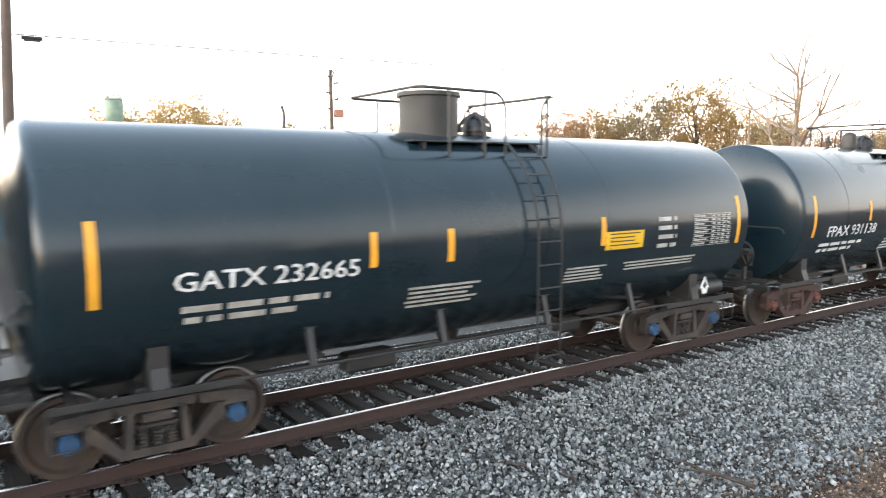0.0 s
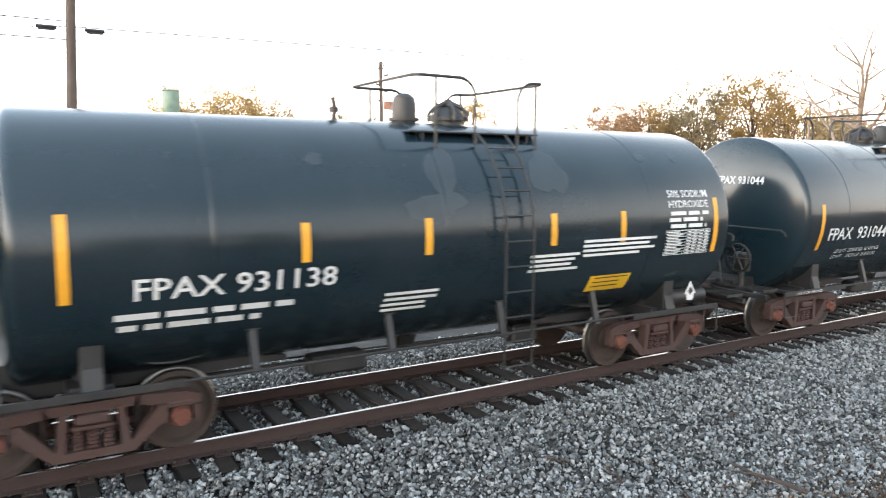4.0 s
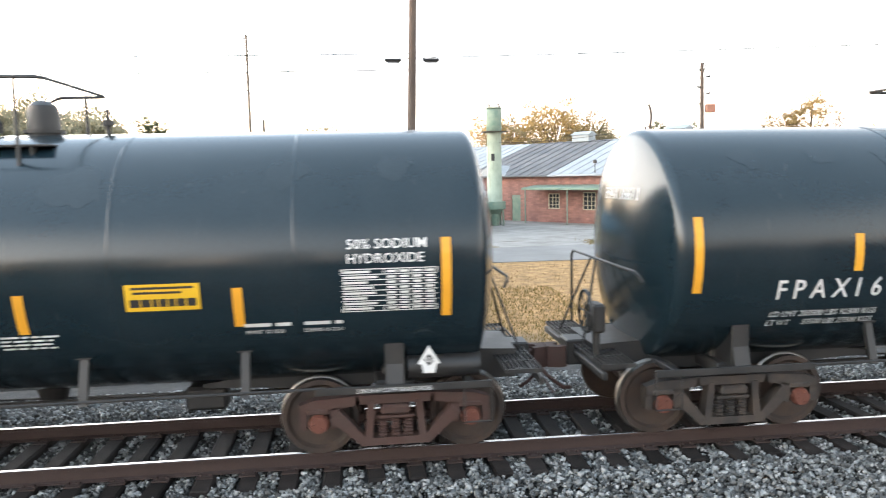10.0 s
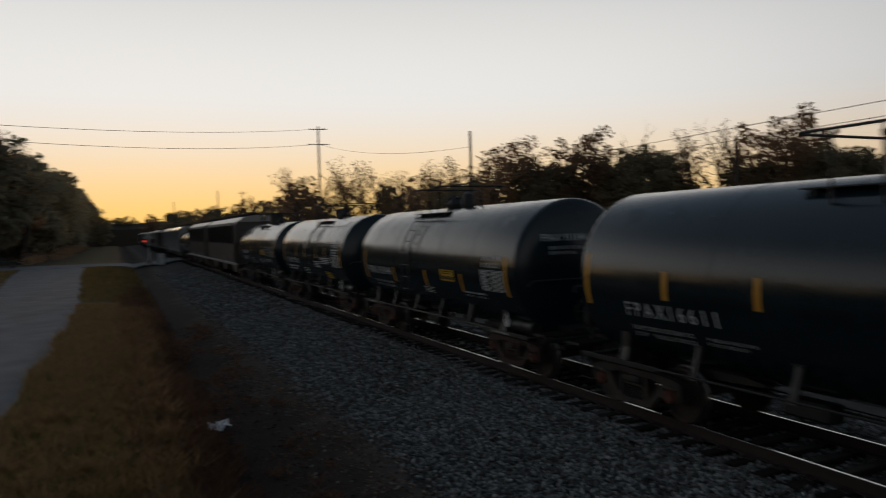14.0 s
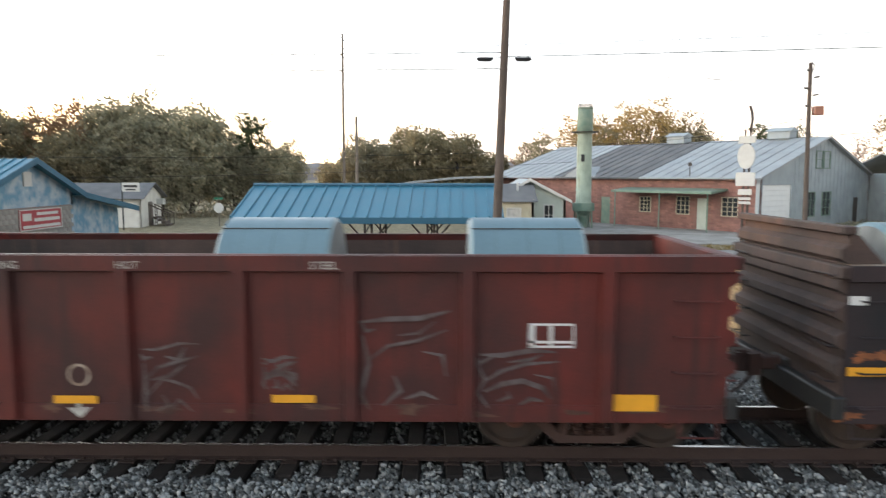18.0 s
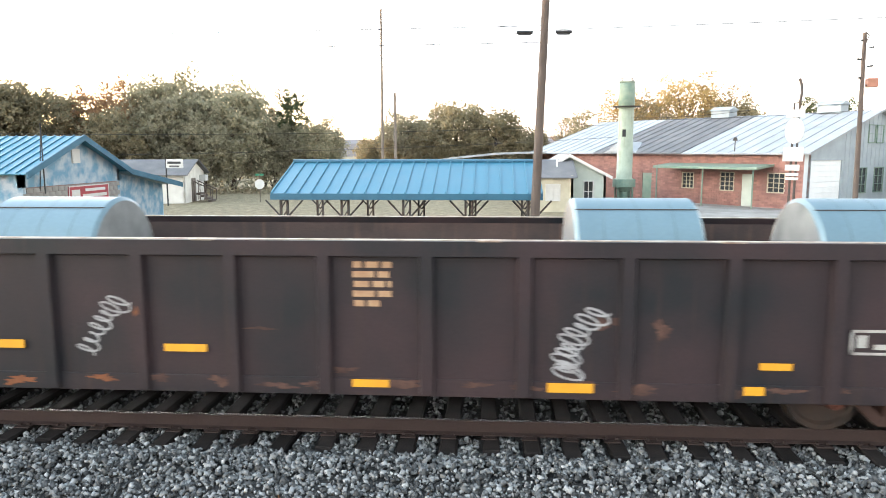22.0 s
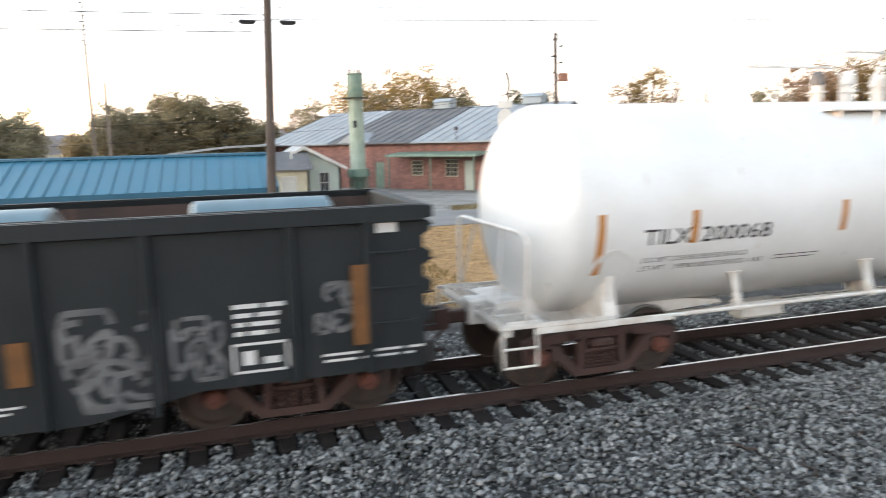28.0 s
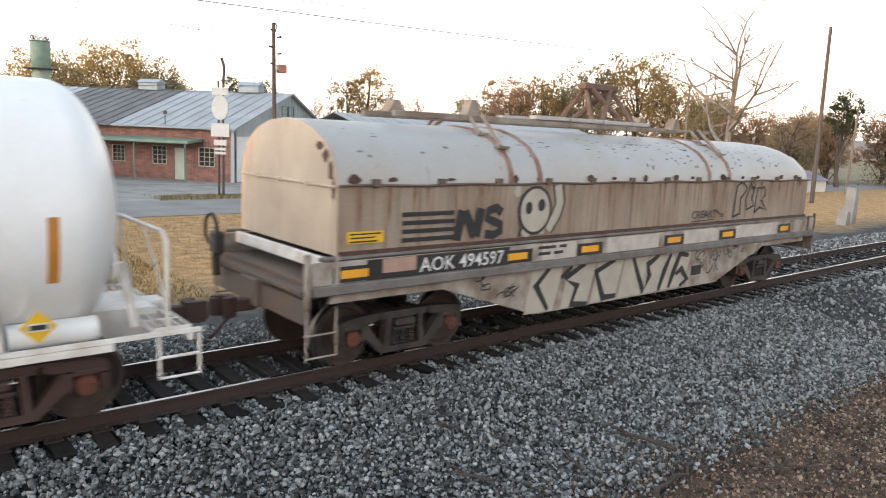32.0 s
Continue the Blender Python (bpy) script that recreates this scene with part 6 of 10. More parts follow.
_b = random.Random(32)
for k in range(16):
    u = 52.1 + k * 0.98 + _b.uniform(-0.3, 0.3)
    blotch(E_, u - um, 0.66 + _b.uniform(-0.03, 0.05), _b.uniform(0.15, 0.40), _b.uniform(0.05, 0.10), -1.4625 - 0.0006 * (k % 3), RUSTDARK, 240 + k, "grime along the side sill")

# ---- faded black gondola
um = 76.75
F_ = gondola(um, (68.66, 84.86), (70.05, 83.45), "faded black gondola with rust and yellow markers", BROWNGON, 0.55, 2.30,
             (70.06, 71.19, 72.31, 73.43, 74.52, 75.6, 76.66, 77.82, 78.9, 80.02, 81.14, 82.24, 83.4), end_up=0.40)
REBLACK = mat("fresh_black_panel_paint", (0.0062, 0.0078, 0.0095), 0.65, 0, 0.3, 1.5, 30, 0.1, other=(0.0105, 0.0108, 0.0120), spec=0.3)
for a, b in ((70.20, 71.06), (71.33, 72.18)):
    patch(F_, "repainted_panel", a - um, b - um, 0.86, 2.16, on_side(-1.4364), REBLACK, "fresh black paint behind the number")
words(F_, "N W", 70.46 - um, 1.78, 0.23, on_side(-1.4390), LETTERO, fit=0.42)
words(F_, "189", 70.48 - um, 1.41, 0.25, on_side(-1.4390), LETTERG, fit=0.54)
words(F_, "857", 71.55 - um, 1.42, 0.25, on_side(-1.4390), LETTERG, fit=0.65)
bars(F_, "small_lettering", 70.5 - um, 70.95 - um, 1.27, 2, 0.10, 0.17, on_side(-1.4390), LETTERG, words_each=0.2)
bars(F_, "small_lettering", 71.55 - um, 72.1 - um, 1.27, 2, 0.10, 0.15, on_side(-1.4390), LETTERG)
for u0, u1, z0, z1 in ((68.68, 69.58, 1.09, 1.19), (72.69, 73.2, 1.03, 1.13), (74.88, 75.38, 1.02, 1.11), (77.06, 77.48, 0.64, 0.73), (79.26, 79.77, 0.62, 0.73), (81.40, 81.62, 0.63, 0.73), (81.55, 81.9, 0.92, 1.0), (84.46, 84.77, 0.99, 1.46), (83.95, 84.15, 0.69, 0.76)):
    patch(F_, "reflector_stripe", u0 - um, u1 - um, z0, z1, on_side(-1.466), YELLOW, "yellow reflective stripe")
cursive(F_, [(73.92, 0.98), (74.06, 1.22), (74.2, 1.44), (74.40, 1.62)], um, (0.13, 0.11, 0.14, 0.19), 8, s, SPRAY, 0.024)
cursive(F_, [(79.5, 0.80), (79.46, 1.0), (79.56, 1.28), (79.84, 1.56)], um, (0.19, 0.17, 0.17, 0.17), 11, s, SPRAY, 0.026)
bars(F_, "faded_text", 77.08 - um, 77.54 - um, 2.08, 5, 0.07, 0.11, s, LETTERO, "faded tan lettering", 4, 0.16)
g = Mesh()
for x0, x1, z0, z1 in ((82.5, 83.0, 1.35, 1.38), (82.5, 83.0, 1.10, 1.13), (82.5, 82.53, 1.1, 1.38), (82.97, 83.0, 1.1, 1.38), (82.57, 82.68, 1.18, 1.32), (82.75, 82.9, 1.16, 1.22)):
    g.add([s(x0 - um, z0), s(x1 - um, z0), s(x1 - um, z1), s(x0 - um, z1)], [(0, 1, 2, 3)])
part("stencil_box", g, LETTERG, F_, "small white stencilled box")
for k, (u, z, ru, rz) in enumerate(((68.85, 1.30, 0.16, 0.08), (69.05, 1.31, 0.20, 0.11), (69.32, 1.33, 0.18, 0.10), (69.52, 1.27, 0.14, 0.05))):
    blotch(F_, u - um, z, ru, rz, -1.436 - 0.001 * k, RUSTPATCH, 70 + k, "orange rust breaking through")
for k, (u, z, ru, rz) in enumerate(((71.30, 1.02, 0.085, 0.26), (71.27, 0.82, 0.07, 0.16), (74.6, 1.5, 0.04, 0.1))):
    blotch(F_, u - um, z, ru, rz, -1.522 - 0.001 * k, RUSTPATCH, 80 + k, "orange rust breaking through")
for k, (u, z, ru, rz) in enumerate(((76.95, 0.83, 0.2, 0.06), (79.9, 1.42, 0.20, 0.12), (76.0, 1.30, 0.22, 0.03), (84.1, 0.92, 0.2, 0.05), (80.5, 1.35, 0.14, 0.16))):
    blotch(F_, u - um, z, ru, rz, -1.437 - 0.001 * k, RUSTDARK, 90 + k, "dull rust stain")
_b = random.Random(31)
for k in range(22):
    u = 68.9 + k * 0.72 + _b.uniform(-0.2, 0.2)
    blotch(F_, u - um, 0.655 + _b.uniform(-0.03, 0.05), _b.uniform(0.15, 0.36), _b.uniform(0.05, 0.10), -1.4625 - 0.0006 * (k % 3), RUSTPATCH if k in (0, 3, 6, 7) else RUSTDARK, 200 + k, "rust along the side sill")
for u in (72.2, 75.4, 78.6, 81.2):
    g = Mesh()
    g.box((u - um, -1.46, 2.325), (0.26, 0.12, 0.018))
    part("rim_patch", g, WORN, F_, "bare scraped rim")
patch(F_, "end_tag", 68.68 - um, 68.88 - um, 1.88, 1.98, s, LETTER, "small white plate")
for u0, u1 in ((69.68, 71.08), (72.22, 73.72), (79.62, 81.14), (82.45, 83.95)):
    steel_coil(u0, u1, 0.98)

# ---- black gondola with a deep belly
um = 94.33
G_ = gondola(um, (86.22, 102.30), (87.85, 100.8), "black gondola with a fish-belly side and pale graffiti", BLACKGON, 0.47, 2.56,
             (87.4, 88.4, 89.4, 90.4, 91.4, 92.4, 93.3, 94.3, 95.35, 96.35, 97.3, 98.25, 99.3, 100.75, 101.6), belly=0.22, rim=BLACKGON, post_w=0.10)
words(G_, "NS", 88.12 - um, 1.88, 0.23, s, LETTER, fit=0.52)
words(G_, "210260", 87.77 - um, 1.44, 0.22, s, LETTER, fit=1.24)
bars(G_, "small_lettering", 87.78 - um, 88.3 - um, 1.02, 2, 0.07, 0.17, s, LETTER, words_each=0.22)
bars(G_, "small_lettering", 88.42 - um, 88.95 - um, 1.02, 2, 0.07, 0.17, s, LETTER, words_each=0.3)
bars(G_, "notice_text", 86.3 - um, 87.4 - um, 0.98, 2, 0.03, 0.10, s, LETTER)
for u0, u1, z0, z1 in ((86.94, 87.1, 1.02, 1.91), (90.3, 90.46, 0.9, 1.36), (92.72, 92.9, 0.9, 1.34), (95.75, 95.95, 0.94, 1.39), (98.03, 98.22, 0.98, 1.43), (101.45, 101.62, 1.04, 1.95)):
    patch(G_, "reflector_stripe", u0 - um, u1 - um, z0, z1, on_side(-1.52), YELLOWO, "dull yellow stripe")
g = Mesh()
for x0, x1, z0, z1 in ((89.42, 89.83, 1.86, 1.88), (89.42, 89.83, 1.64, 1.66), (89.42, 89.44, 1.64, 1.88), (89.81, 89.83, 1.64, 1.88), (89.5, 89.75, 1.7, 1.74), (89.5, 89.7, 1.78, 1.82),
                       (100.14, 100.74, 1.14, 1.17), (100.14, 100.74, 0.83, 0.86), (100.14, 100.17, 0.83, 1.17), (100.71, 100.74, 0.83, 1.17), (100.25, 100.38, 0.92, 1.08), (100.47, 100.64, 0.92, 1.0)):
    g.add([s(x0 - um, z0), s(x1 - um, z0), s(x1 - um, z1), s(x0 - um, z1)], [(0, 1, 2, 3)])
part("stencil_box", g, LETTER, G_, "small white stencilled boxes")
bars(G_, "small_lettering", 100.17 - um, 100.72 - um, 1.60, 4, 0.05, 0.10, s, LETTER, words_each=0.2)
SPRAYP = mat("violet_spray_paint", (0.16, 0.14, 0.28), 0.6, 0, 0.3, 5, 40, 0.05)
scrawl(G_, 98.5 - um, 99.38 - um, 0.62, 1.66, s, SPRAYDIM, 21, 18, 0.07, "pale grey graffiti figure")
scrawl(G_, 99.55 - um, 100.05 - um, 0.82, 1.5, s, SPRAYDIM, 22, 12, 0.05, "pale grey graffiti")
scrawl(G_, 91.2 - um, 92.0 - um, 0.62, 1.5, s, SPRAYP, 23, 16, 0.05, "violet graffiti tag")
scrawl(G_, 101.05 - um, 101.5 - um, 1.2, 1.75, s, SPRAYDIM, 24, 10, 0.05, "pale grey graffiti")
bars(G_, "notice_text", 96.5 - um, 97.1 - um, 0.66, 1, 0.05, 0.05, s, LETTER)
bars(G_, "notice_text", 97.5 - um, 98.1 - um, 0.76, 2, 0.025, 0.06, s, LETTER)
bars(G_, "notice_text", 101.1 - um, 102.3 - um, 0.95, 2, 0.03, 0.07, s, LETTER, words_each=0.3)
patch(G_, "end_tag", 101.76 - um, 102.0 - um, 2.28, 2.40, s, LETTER, "small white plate")
for u0, u1 in ((87.75, 89.35), (90.85, 92.45), (96.72, 98.27), (99.78, 101.45)):
    steel_coil(u0, u1, 0.90)


# ---------------------------------------------------------------- coil car with its hood
TAN = mat("tan_hood_paint", (0.44, 0.355, 0.27), 0.6, 0, 0.15, 1.5, 30, 0.1, other=(0.36, 0.28, 0.21), streak=((0.24, 0.13, 0.08), 0.35))
HOODTOP = mat("pale_grey_hood_top", (0.34, 0.345, 0.345), 0.42, 0.1, 0.15, 1.2, 25, 0.08, other=(0.33, 0.31, 0.28), streak=((0.20, 0.12, 0.08), 0.15))
HOODSIDE = mat("rust_streaked_hood_side", (0.30, 0.245, 0.19), 0.7, 0, 0.25, 0.7, 30, 0.15, other=(0.19, 0.13, 0.09), streak=((0.13, 0.058, 0.032), 0.75))
SILLW = mat("chipped_white_sill", (0.36, 0.33, 0.29), 0.7, 0, 0.3, 3, 35, 0.2, other=(0.16, 0.11, 0.08))
GREYBAND = mat("grey_steel_band", (0.16, 0.155, 0.145), 0.7, 0, 0.3, 3, 35, 0.2, other=(0.11, 0.09, 0.08))
DECK = mat("grey_brown_deck", (0.085, 0.070, 0.060), 0.8, 0, 0.3, 2.5, 35, 0.2, other=(0.13, 0.085, 0.06))
SPRAYW = mat("cream_spray_paint", (0.40, 0.36, 0.30), 0.6, 0, 0.15, 3, 40, 0.03)

um = 126.2
I_ = rail_car(um, "coil_car", "tan hooded coil car streaked with rust and graffiti", "coil car")
c0, c1 = 119.47 - um, 132.9 - um
arch = [(-1.42, 2.60), (-1.40, 2.78), (-1.30, 2.98), (-1.10, 3.17), (-0.80, 3.32), (-0.45, 3.42), (0, 3.46), (0.45, 3.42), (0.80, 3.32), (1.10, 3.17), (1.30, 2.98), (1.40, 2.78), (1.42, 2.60)]
m = Mesh()
k = len(arch)
vs, fs = [], []
sections = [(c0, 1.0), (c0 + 0.02, 1.0), (c1 - 1.1, 1.0), (c1 - 0.45, 0.97), (c1 - 0.15, 0.90), (c1, 0.75)]
for x, sc in sections:
    vs += [(x, y * (1 if sc > 0.95 else 0.98), 2.60 + (z - 2.60) * sc) for y, z in arch]
for j in range(len(sections) - 1):
    fs += [(j * k + i, j * k + i + 1, (j + 1) * k + i + 1, (j + 1) * k + i) for i in range(k - 1)]
fs.append(tuple(range((len(sections) - 1) * k, len(sections) * k)))
m.add(vs, [tuple(reversed(q)) for q in fs])
part("hood_top", m, HOODTOP, I_, "pale dented metal hood top", smooth=50)
m = Mesh()
m.prism([(-1.42, 1.72)] + arch + [(1.42, 1.72)], "x", c0 - 0.03, c0 + 0.004)
part("hood_end", m, TAN, I_, "flat tan arched end of the hood")
m = Mesh()
m.tube([(c0 - 0.04, -1.40, 2.60), (c0 - 0.04, 1.40, 2.60)], 0.02, 6)
for y in (-0.7, 0.1, 0.8):
    m.box((c0 - 0.05, y, 2.60), (0.04, 0.10, 0.06))
part("end_seam", m, TAN, I_)
for q in (-1, 1):
    m = Mesh()
    n_ = 56
    prof = []
    for i in range(n_ + 1):
        x = c0 + (c1 - c0) * i / n_
        prof.append((x, 0.022 if i % 2 else 0.0))
    vs, fs = [], []
    for x, dy in prof:
        vs += [(x, q * (1.42 + dy), 1.72), (x, q * (1.42 + dy), 2.62)]
    fs = [(2 * i, 2 * i + 2, 2 * i + 3, 2 * i + 1) for i in range(n_)]
    m.add(vs, fs if q < 0 else [tuple(reversed(w)) for w in fs])
    part("hood_side", m, HOODSIDE, I_, "corrugated rust-streaked hood side")
    m = Mesh()
    pts = []
    for i in range(29):
        pts.append((c0 + (c1 - c0) * i / 28, q * 1.45, 2.615 + 0.012 * math.sin(i * 1.7)))
    m.tube(pts, 0.018, 6)
    for i in range(12):
        x = c0 + (c1 - c0) * (i + 0.5) / 12
        m.box((x, q * 1.45, 2.65), (0.12, 0.05, 0.10))
    part("hood_seam", m, DECK, I_, "rusty flange between hood top and side")
    # sill band and deep belly
    m = Mesh()
    m.box(((119.1 + 133.4) / 2 - um, q * 1.44, 1.50), (14.3, 0.06, 0.30), b=0.01)
    part("side_sill", m, SILLW, I_, "chipped white side sill")
    m = Mesh()
    m.box(((119.1 + 133.4) / 2 - um, q * 1.46, 1.285), (14.3, 0.12, 0.13), b=0.012)
    m.box(((119.1 + 133.4) / 2 - um, q * 1.44, 1.69), (14.1, 0.07, 0.05), b=0.01)
    part("sill_flange", m, GREYBAND, I_, "grey flange under the sill")
    m = Mesh()
    m.prism([(119.4 - um, 1.30), (119.4 - um, 1.08), (121.3 - um, 1.08), (123.3 - um, 0.44), (129.0 - um, 0.42), (131.0 - um, 1.08), (133.1 - um, 1.08), (133.1 - um, 1.30)], "y", q * 1.38, q * 1.34)
    part("belly_plate", m, SILLW if q < 0 else DECK, I_, "deep side plate covered with graffiti")
m = Mesh()
m.box((0, 0, 1.05), (14.6, 0.5, 0.40), b=0.02)
m.box((0, 0, 1.34), (14.2, 2.7, 0.06))
part("underframe", m, DECK, I_)
for s, e in ((-1, 119.0 - um), (1, 133.5 - um)):
    m = Mesh()
    m.box((e - s * 0.25, 0, 1.27), (0.60, 2.9, 0.07), b=0.01)
    m.box((e - s * 0.03, 0, 1.02), (0.10, 2.9, 0.32), b=0.015)
    part("end_platform", m, DECK, I_)
    m = Mesh()
    for q in (-1, 1):
        m.tube([(e - s * 0.02, q * 1.44, 1.05), (e - s * 0.02, q * 1.46, 0.42), (e - s * 0.46, q * 1.46, 0.42), (e - s * 0.46, q * 1.44, 1.05)], 0.018, 6)
        m.tube([(e - s * 0.02, q * 1.46, 0.72), (e - s * 0.46, q * 1.46, 0.72)], 0.015, 6)
        m.box((e - s * 0.03, q * 1.44, 1.42), (0.08, 0.05, 0.70), b=0.01)
        m.box((e - s * 0.44, q * 1.47, 1.45), (0.07, 0.05, 0.56), b=0.01)
    part("step_ladder", m, SILLW if s < 0 else DECK, I_, "worn end steps and grab posts")
m = Mesh()
m.box((119.36 - um, 0, 1.60), (0.06, 2.8, 0.17), b=0.008)
part("end_board", m, WHITE2, I_)
m = Mesh()
m.lathe([(-0.02, 0.24), (0.02, 0.26), (0.02, 0.22), (-0.02, 0.21)], "x", (118.8 - um, 1.05, 1.78), 24)
m.box((118.85 - um, 0.95, 1.6), (0.14, 0.26, 0.34), b=0.03)
m.tube([(118.85 - um, 1.0, 1.1), (118.85 - um, 1.0, 1.6)], 0.06, 8)
part("hand_brake", m, DARKSTEEL, I_, "hand brake wheel and gearbox")
# ribs and lifting frame on the hood
HOODRIB = mat("rusty_hood_rib", (0.25, 0.185, 0.155), 0.75, 0, 0.35, 3, 40, 0.2, other=(0.15, 0.062, 0.045))
BRACKET = mat("brown_lifting_bracket", (0.15, 0.098, 0.070), 0.8, 0, 0.35, 5, 40, 0.25, other=(0.10, 0.052, 0.036))
FRAMETAN = mat("tan_rusty_frame", (0.27, 0.235, 0.195), 0.75, 0, 0.3, 3, 40, 0.2, other=(0.14, 0.095, 0.07))
for u in (122.55, 123.20, 128.30, 129.10):
    m = Mesh()
    vs = []
    for y, z in arch:
        for dx, dn in ((-0.05, 0.0), (-0.04, 0.022), (0.04, 0.022), (0.05, 0.0)):
            k_ = math.hypot(y, z - 2.4)
            vs.append((u - um + dx, y * (1 + dn / k_ * 1.2), 2.4 + (z - 2.4) * (1 + dn / k_ * 1.2)))
    m.add(vs, [(4 * i + j + 4, 4 * i + j + 5, 4 * i + j + 1, 4 * i + j) for i in range(k - 1) for j in range(3)])
    part("hood_rib", m, HOODRIB, I_, "narrow rusty rib over the hood")
for q in (-1, 1):
    m = Mesh()
    m.box((124.2 - um, q * 0.42, 3.60), (6.4, 0.09, 0.10), b=0.01)
    part("lifting_beam", m, FRAMETAN, I_, "tan channel along the top of the hood")
    for x0_, x1_ in ((124.0, 124.9), (124.95, 125.85), (125.9, 126.8), (126.85, 127.4)):
        m = Mesh()
        m.box(((x0_ + x1_) / 2 - um, q * 0.42, 3.69), (x1_ - x0_, 0.16, 0.07), b=0.008)
        part("beam_cap", m, HOODTOP, I_, "pale cap plate on the beam")
    m = Mesh()
    m.box((128.6 - um, q * 0.40, 3.62), (2.4, 0.06, 0.06), b=0.01)
    part("lifting_beam", m, FRAMETAN, I_, "thin bar along the top of the hood")
    for u in (122.55, 129.10):
        m = Mesh()
        m.tube([(u - 0.06 - um, q * 0.72, 3.36), (u - 0.06 - um, q * 0.44, 3.63)], 0.035, 4)
        m.box((u - 0.06 - um, q * 0.74, 3.355), (0.22, 0.14, 0.03))
        part("strut", m, FRAMETAN, I_, "short post of the lifting frame")
        m = Mesh()
        m.tube([(u + 0.02 - um, q * 1.13, 3.17), (u + 0.22 - um, q * 0.44, 3.66)], 0.042, 4)
        m.box((u + 0.02 - um, q * 1.15, 3.16), (0.24, 0.12, 0.04))
        part("strut", m, FRAMETAN, I_, "sloping strut of the lifting frame")
for u, h_ in ((121.3, 0.16), (122.9, 0.26), (127.7, 0.20), (129.0, 0.24)):
    m = Mesh()
    m.prism([(u - 0.16 - um, 3.64), (u + 0.16 - um, 3.64), (u + 0.05 - um, 3.66 + h_), (u - 0.05 - um, 3.66 + h_)], "y", -0.10, 0.10)
    part("lifting_lug", m, FRAMETAN, I_, "worn lifting lug")
m = Mesh()
x = 126.3 - um
for dx in (-0.66, 0.66):
    m.tube([(x + dx, -0.42, 3.66), (x + dx * 0.62, 0, 4.34), (x + dx, 0.42, 3.66)], 0.060, 6)
m.box((x, 0, 4.38), (1.05, 0.18, 0.13), b=0.02)
for q in (-0.40, 0.40):
    m.tube([(x - 0.34, q, 3.68), (x + 0.30, q * 0.1, 4.34)], 0.060, 6)
    m.tube([(x + 0.34, q, 3.68), (x - 0.30, q * 0.1, 4.34)], 0.060, 6)
part("lifting_bracket", m, BRACKET, I_, "crossed lifting bracket")
add_couplers(I_, 118.95 - um, 133.5 - um)
for t in (120.85, 131.6):
    add_truck(I_, t - um, DARKSTEEL, REDCAP)
s = on_side(-1.478)
sh = on_side(-1.446)
patch(I_, "number_panel", 119.9 - um, 122.55 - um, 1.36, 1.64, on_side(-1.4745), BLACK2, "dark panel behind the number")
words(I_, "AOK 494597", 120.78 - um, 1.40, 0.20, s, LETTER, fit=1.64)
for u0, u1 in ((119.5, 119.92), (122.52, 122.95), (124.3, 124.75), (126.9, 127.35), (128.95, 129.4), (131.6, 132.0)):
    patch(I_, "reflector_stripe", u0 - um, u1 - um, 1.42, 1.53, s, YELLOW, "yellow reflective stripe")
    patch(I_, "stripe_backing", u0 - 0.12 - um, u1 + 0.12 - um, 1.37, 1.58, on_side(-1.4755), BLACK2)
bars(I_, "small_lettering", 123.2 - um, 123.9 - um, 1.60, 2, 0.05, 0.1, s, LETTERB, words_each=0.3)


def ribbon(car, pts, w, f, m, label, name="graffiti", taper=False):
    """One sprayed or painted stroke through the points (u, z), with square ends."""
    vs = []
    for i, (x, z) in enumerate(pts):
        (xa, za), (xb, zb) = pts[max(i - 1, 0)], pts[min(i + 1, len(pts) - 1)]
        d = math.hypot(xb - xa, zb - za) or 1.0
        k = w / 2 * (0.55 if taper and i in (0, len(pts) - 1) else 1.0)
        nx, nz = -(zb - za) / d * k, (xb - xa) / d * k
        vs += [f(x - nx - um, z - nz), f(x + nx - um, z + nz)]
    g = Mesh()
    g.add(vs, [(2 * i, 2 * i + 2, 2 * i + 3, 2 * i + 1) for i in range(len(pts) - 1)])
    return part(name, g, m, car, label)


# a bold mark: four bars running into two blocks
for i in range(4):
    z = 2.245 - i * 0.118
    g = Mesh()
    g.add([sh(120.47 - um, z - 0.062), sh(121.40 + 0.02 * i - um, z - 0.062), sh(121.40 + 0.02 * i - um, z), sh(120.47 - um, z)], [(0, 1, 2, 3)])
    part("mark_bar", g, LETTERB, I_, "black bar painted on the hood side")
for i, pts in enumerate((((121.46, 1.80), (121.56, 2.24)), ((121.60, 2.22), (121.82, 1.84)), ((121.84, 1.84), (121.93, 2.26)))):
    ribbon(I_, pts, 0.165, on_side(-1.447 - 0.0006 * i), LETTERB, "black block painted on the hood side", "mark_block")
ribbon(I_, ((122.36, 2.18), (122.24, 2.26), (122.08, 2.22), (122.06, 2.10), (122.20, 2.05), (122.34, 2.00), (122.34, 1.90), (122.20, 1.84), (122.02, 1.87)), 0.135, on_side(-1.4485), LETTERB, "black curved block painted on the hood side", "mark_block")
patch(I_, "yellow_notice", 119.59 - um, 120.17 - um, 1.86, 2.02, sh, YELLOWSIGN, "yellow notice")
bars(I_, "notice_text", 119.63 - um, 120.13 - um, 1.995, 3, 0.02, 0.05, on_side(-1.448), LETTERB)


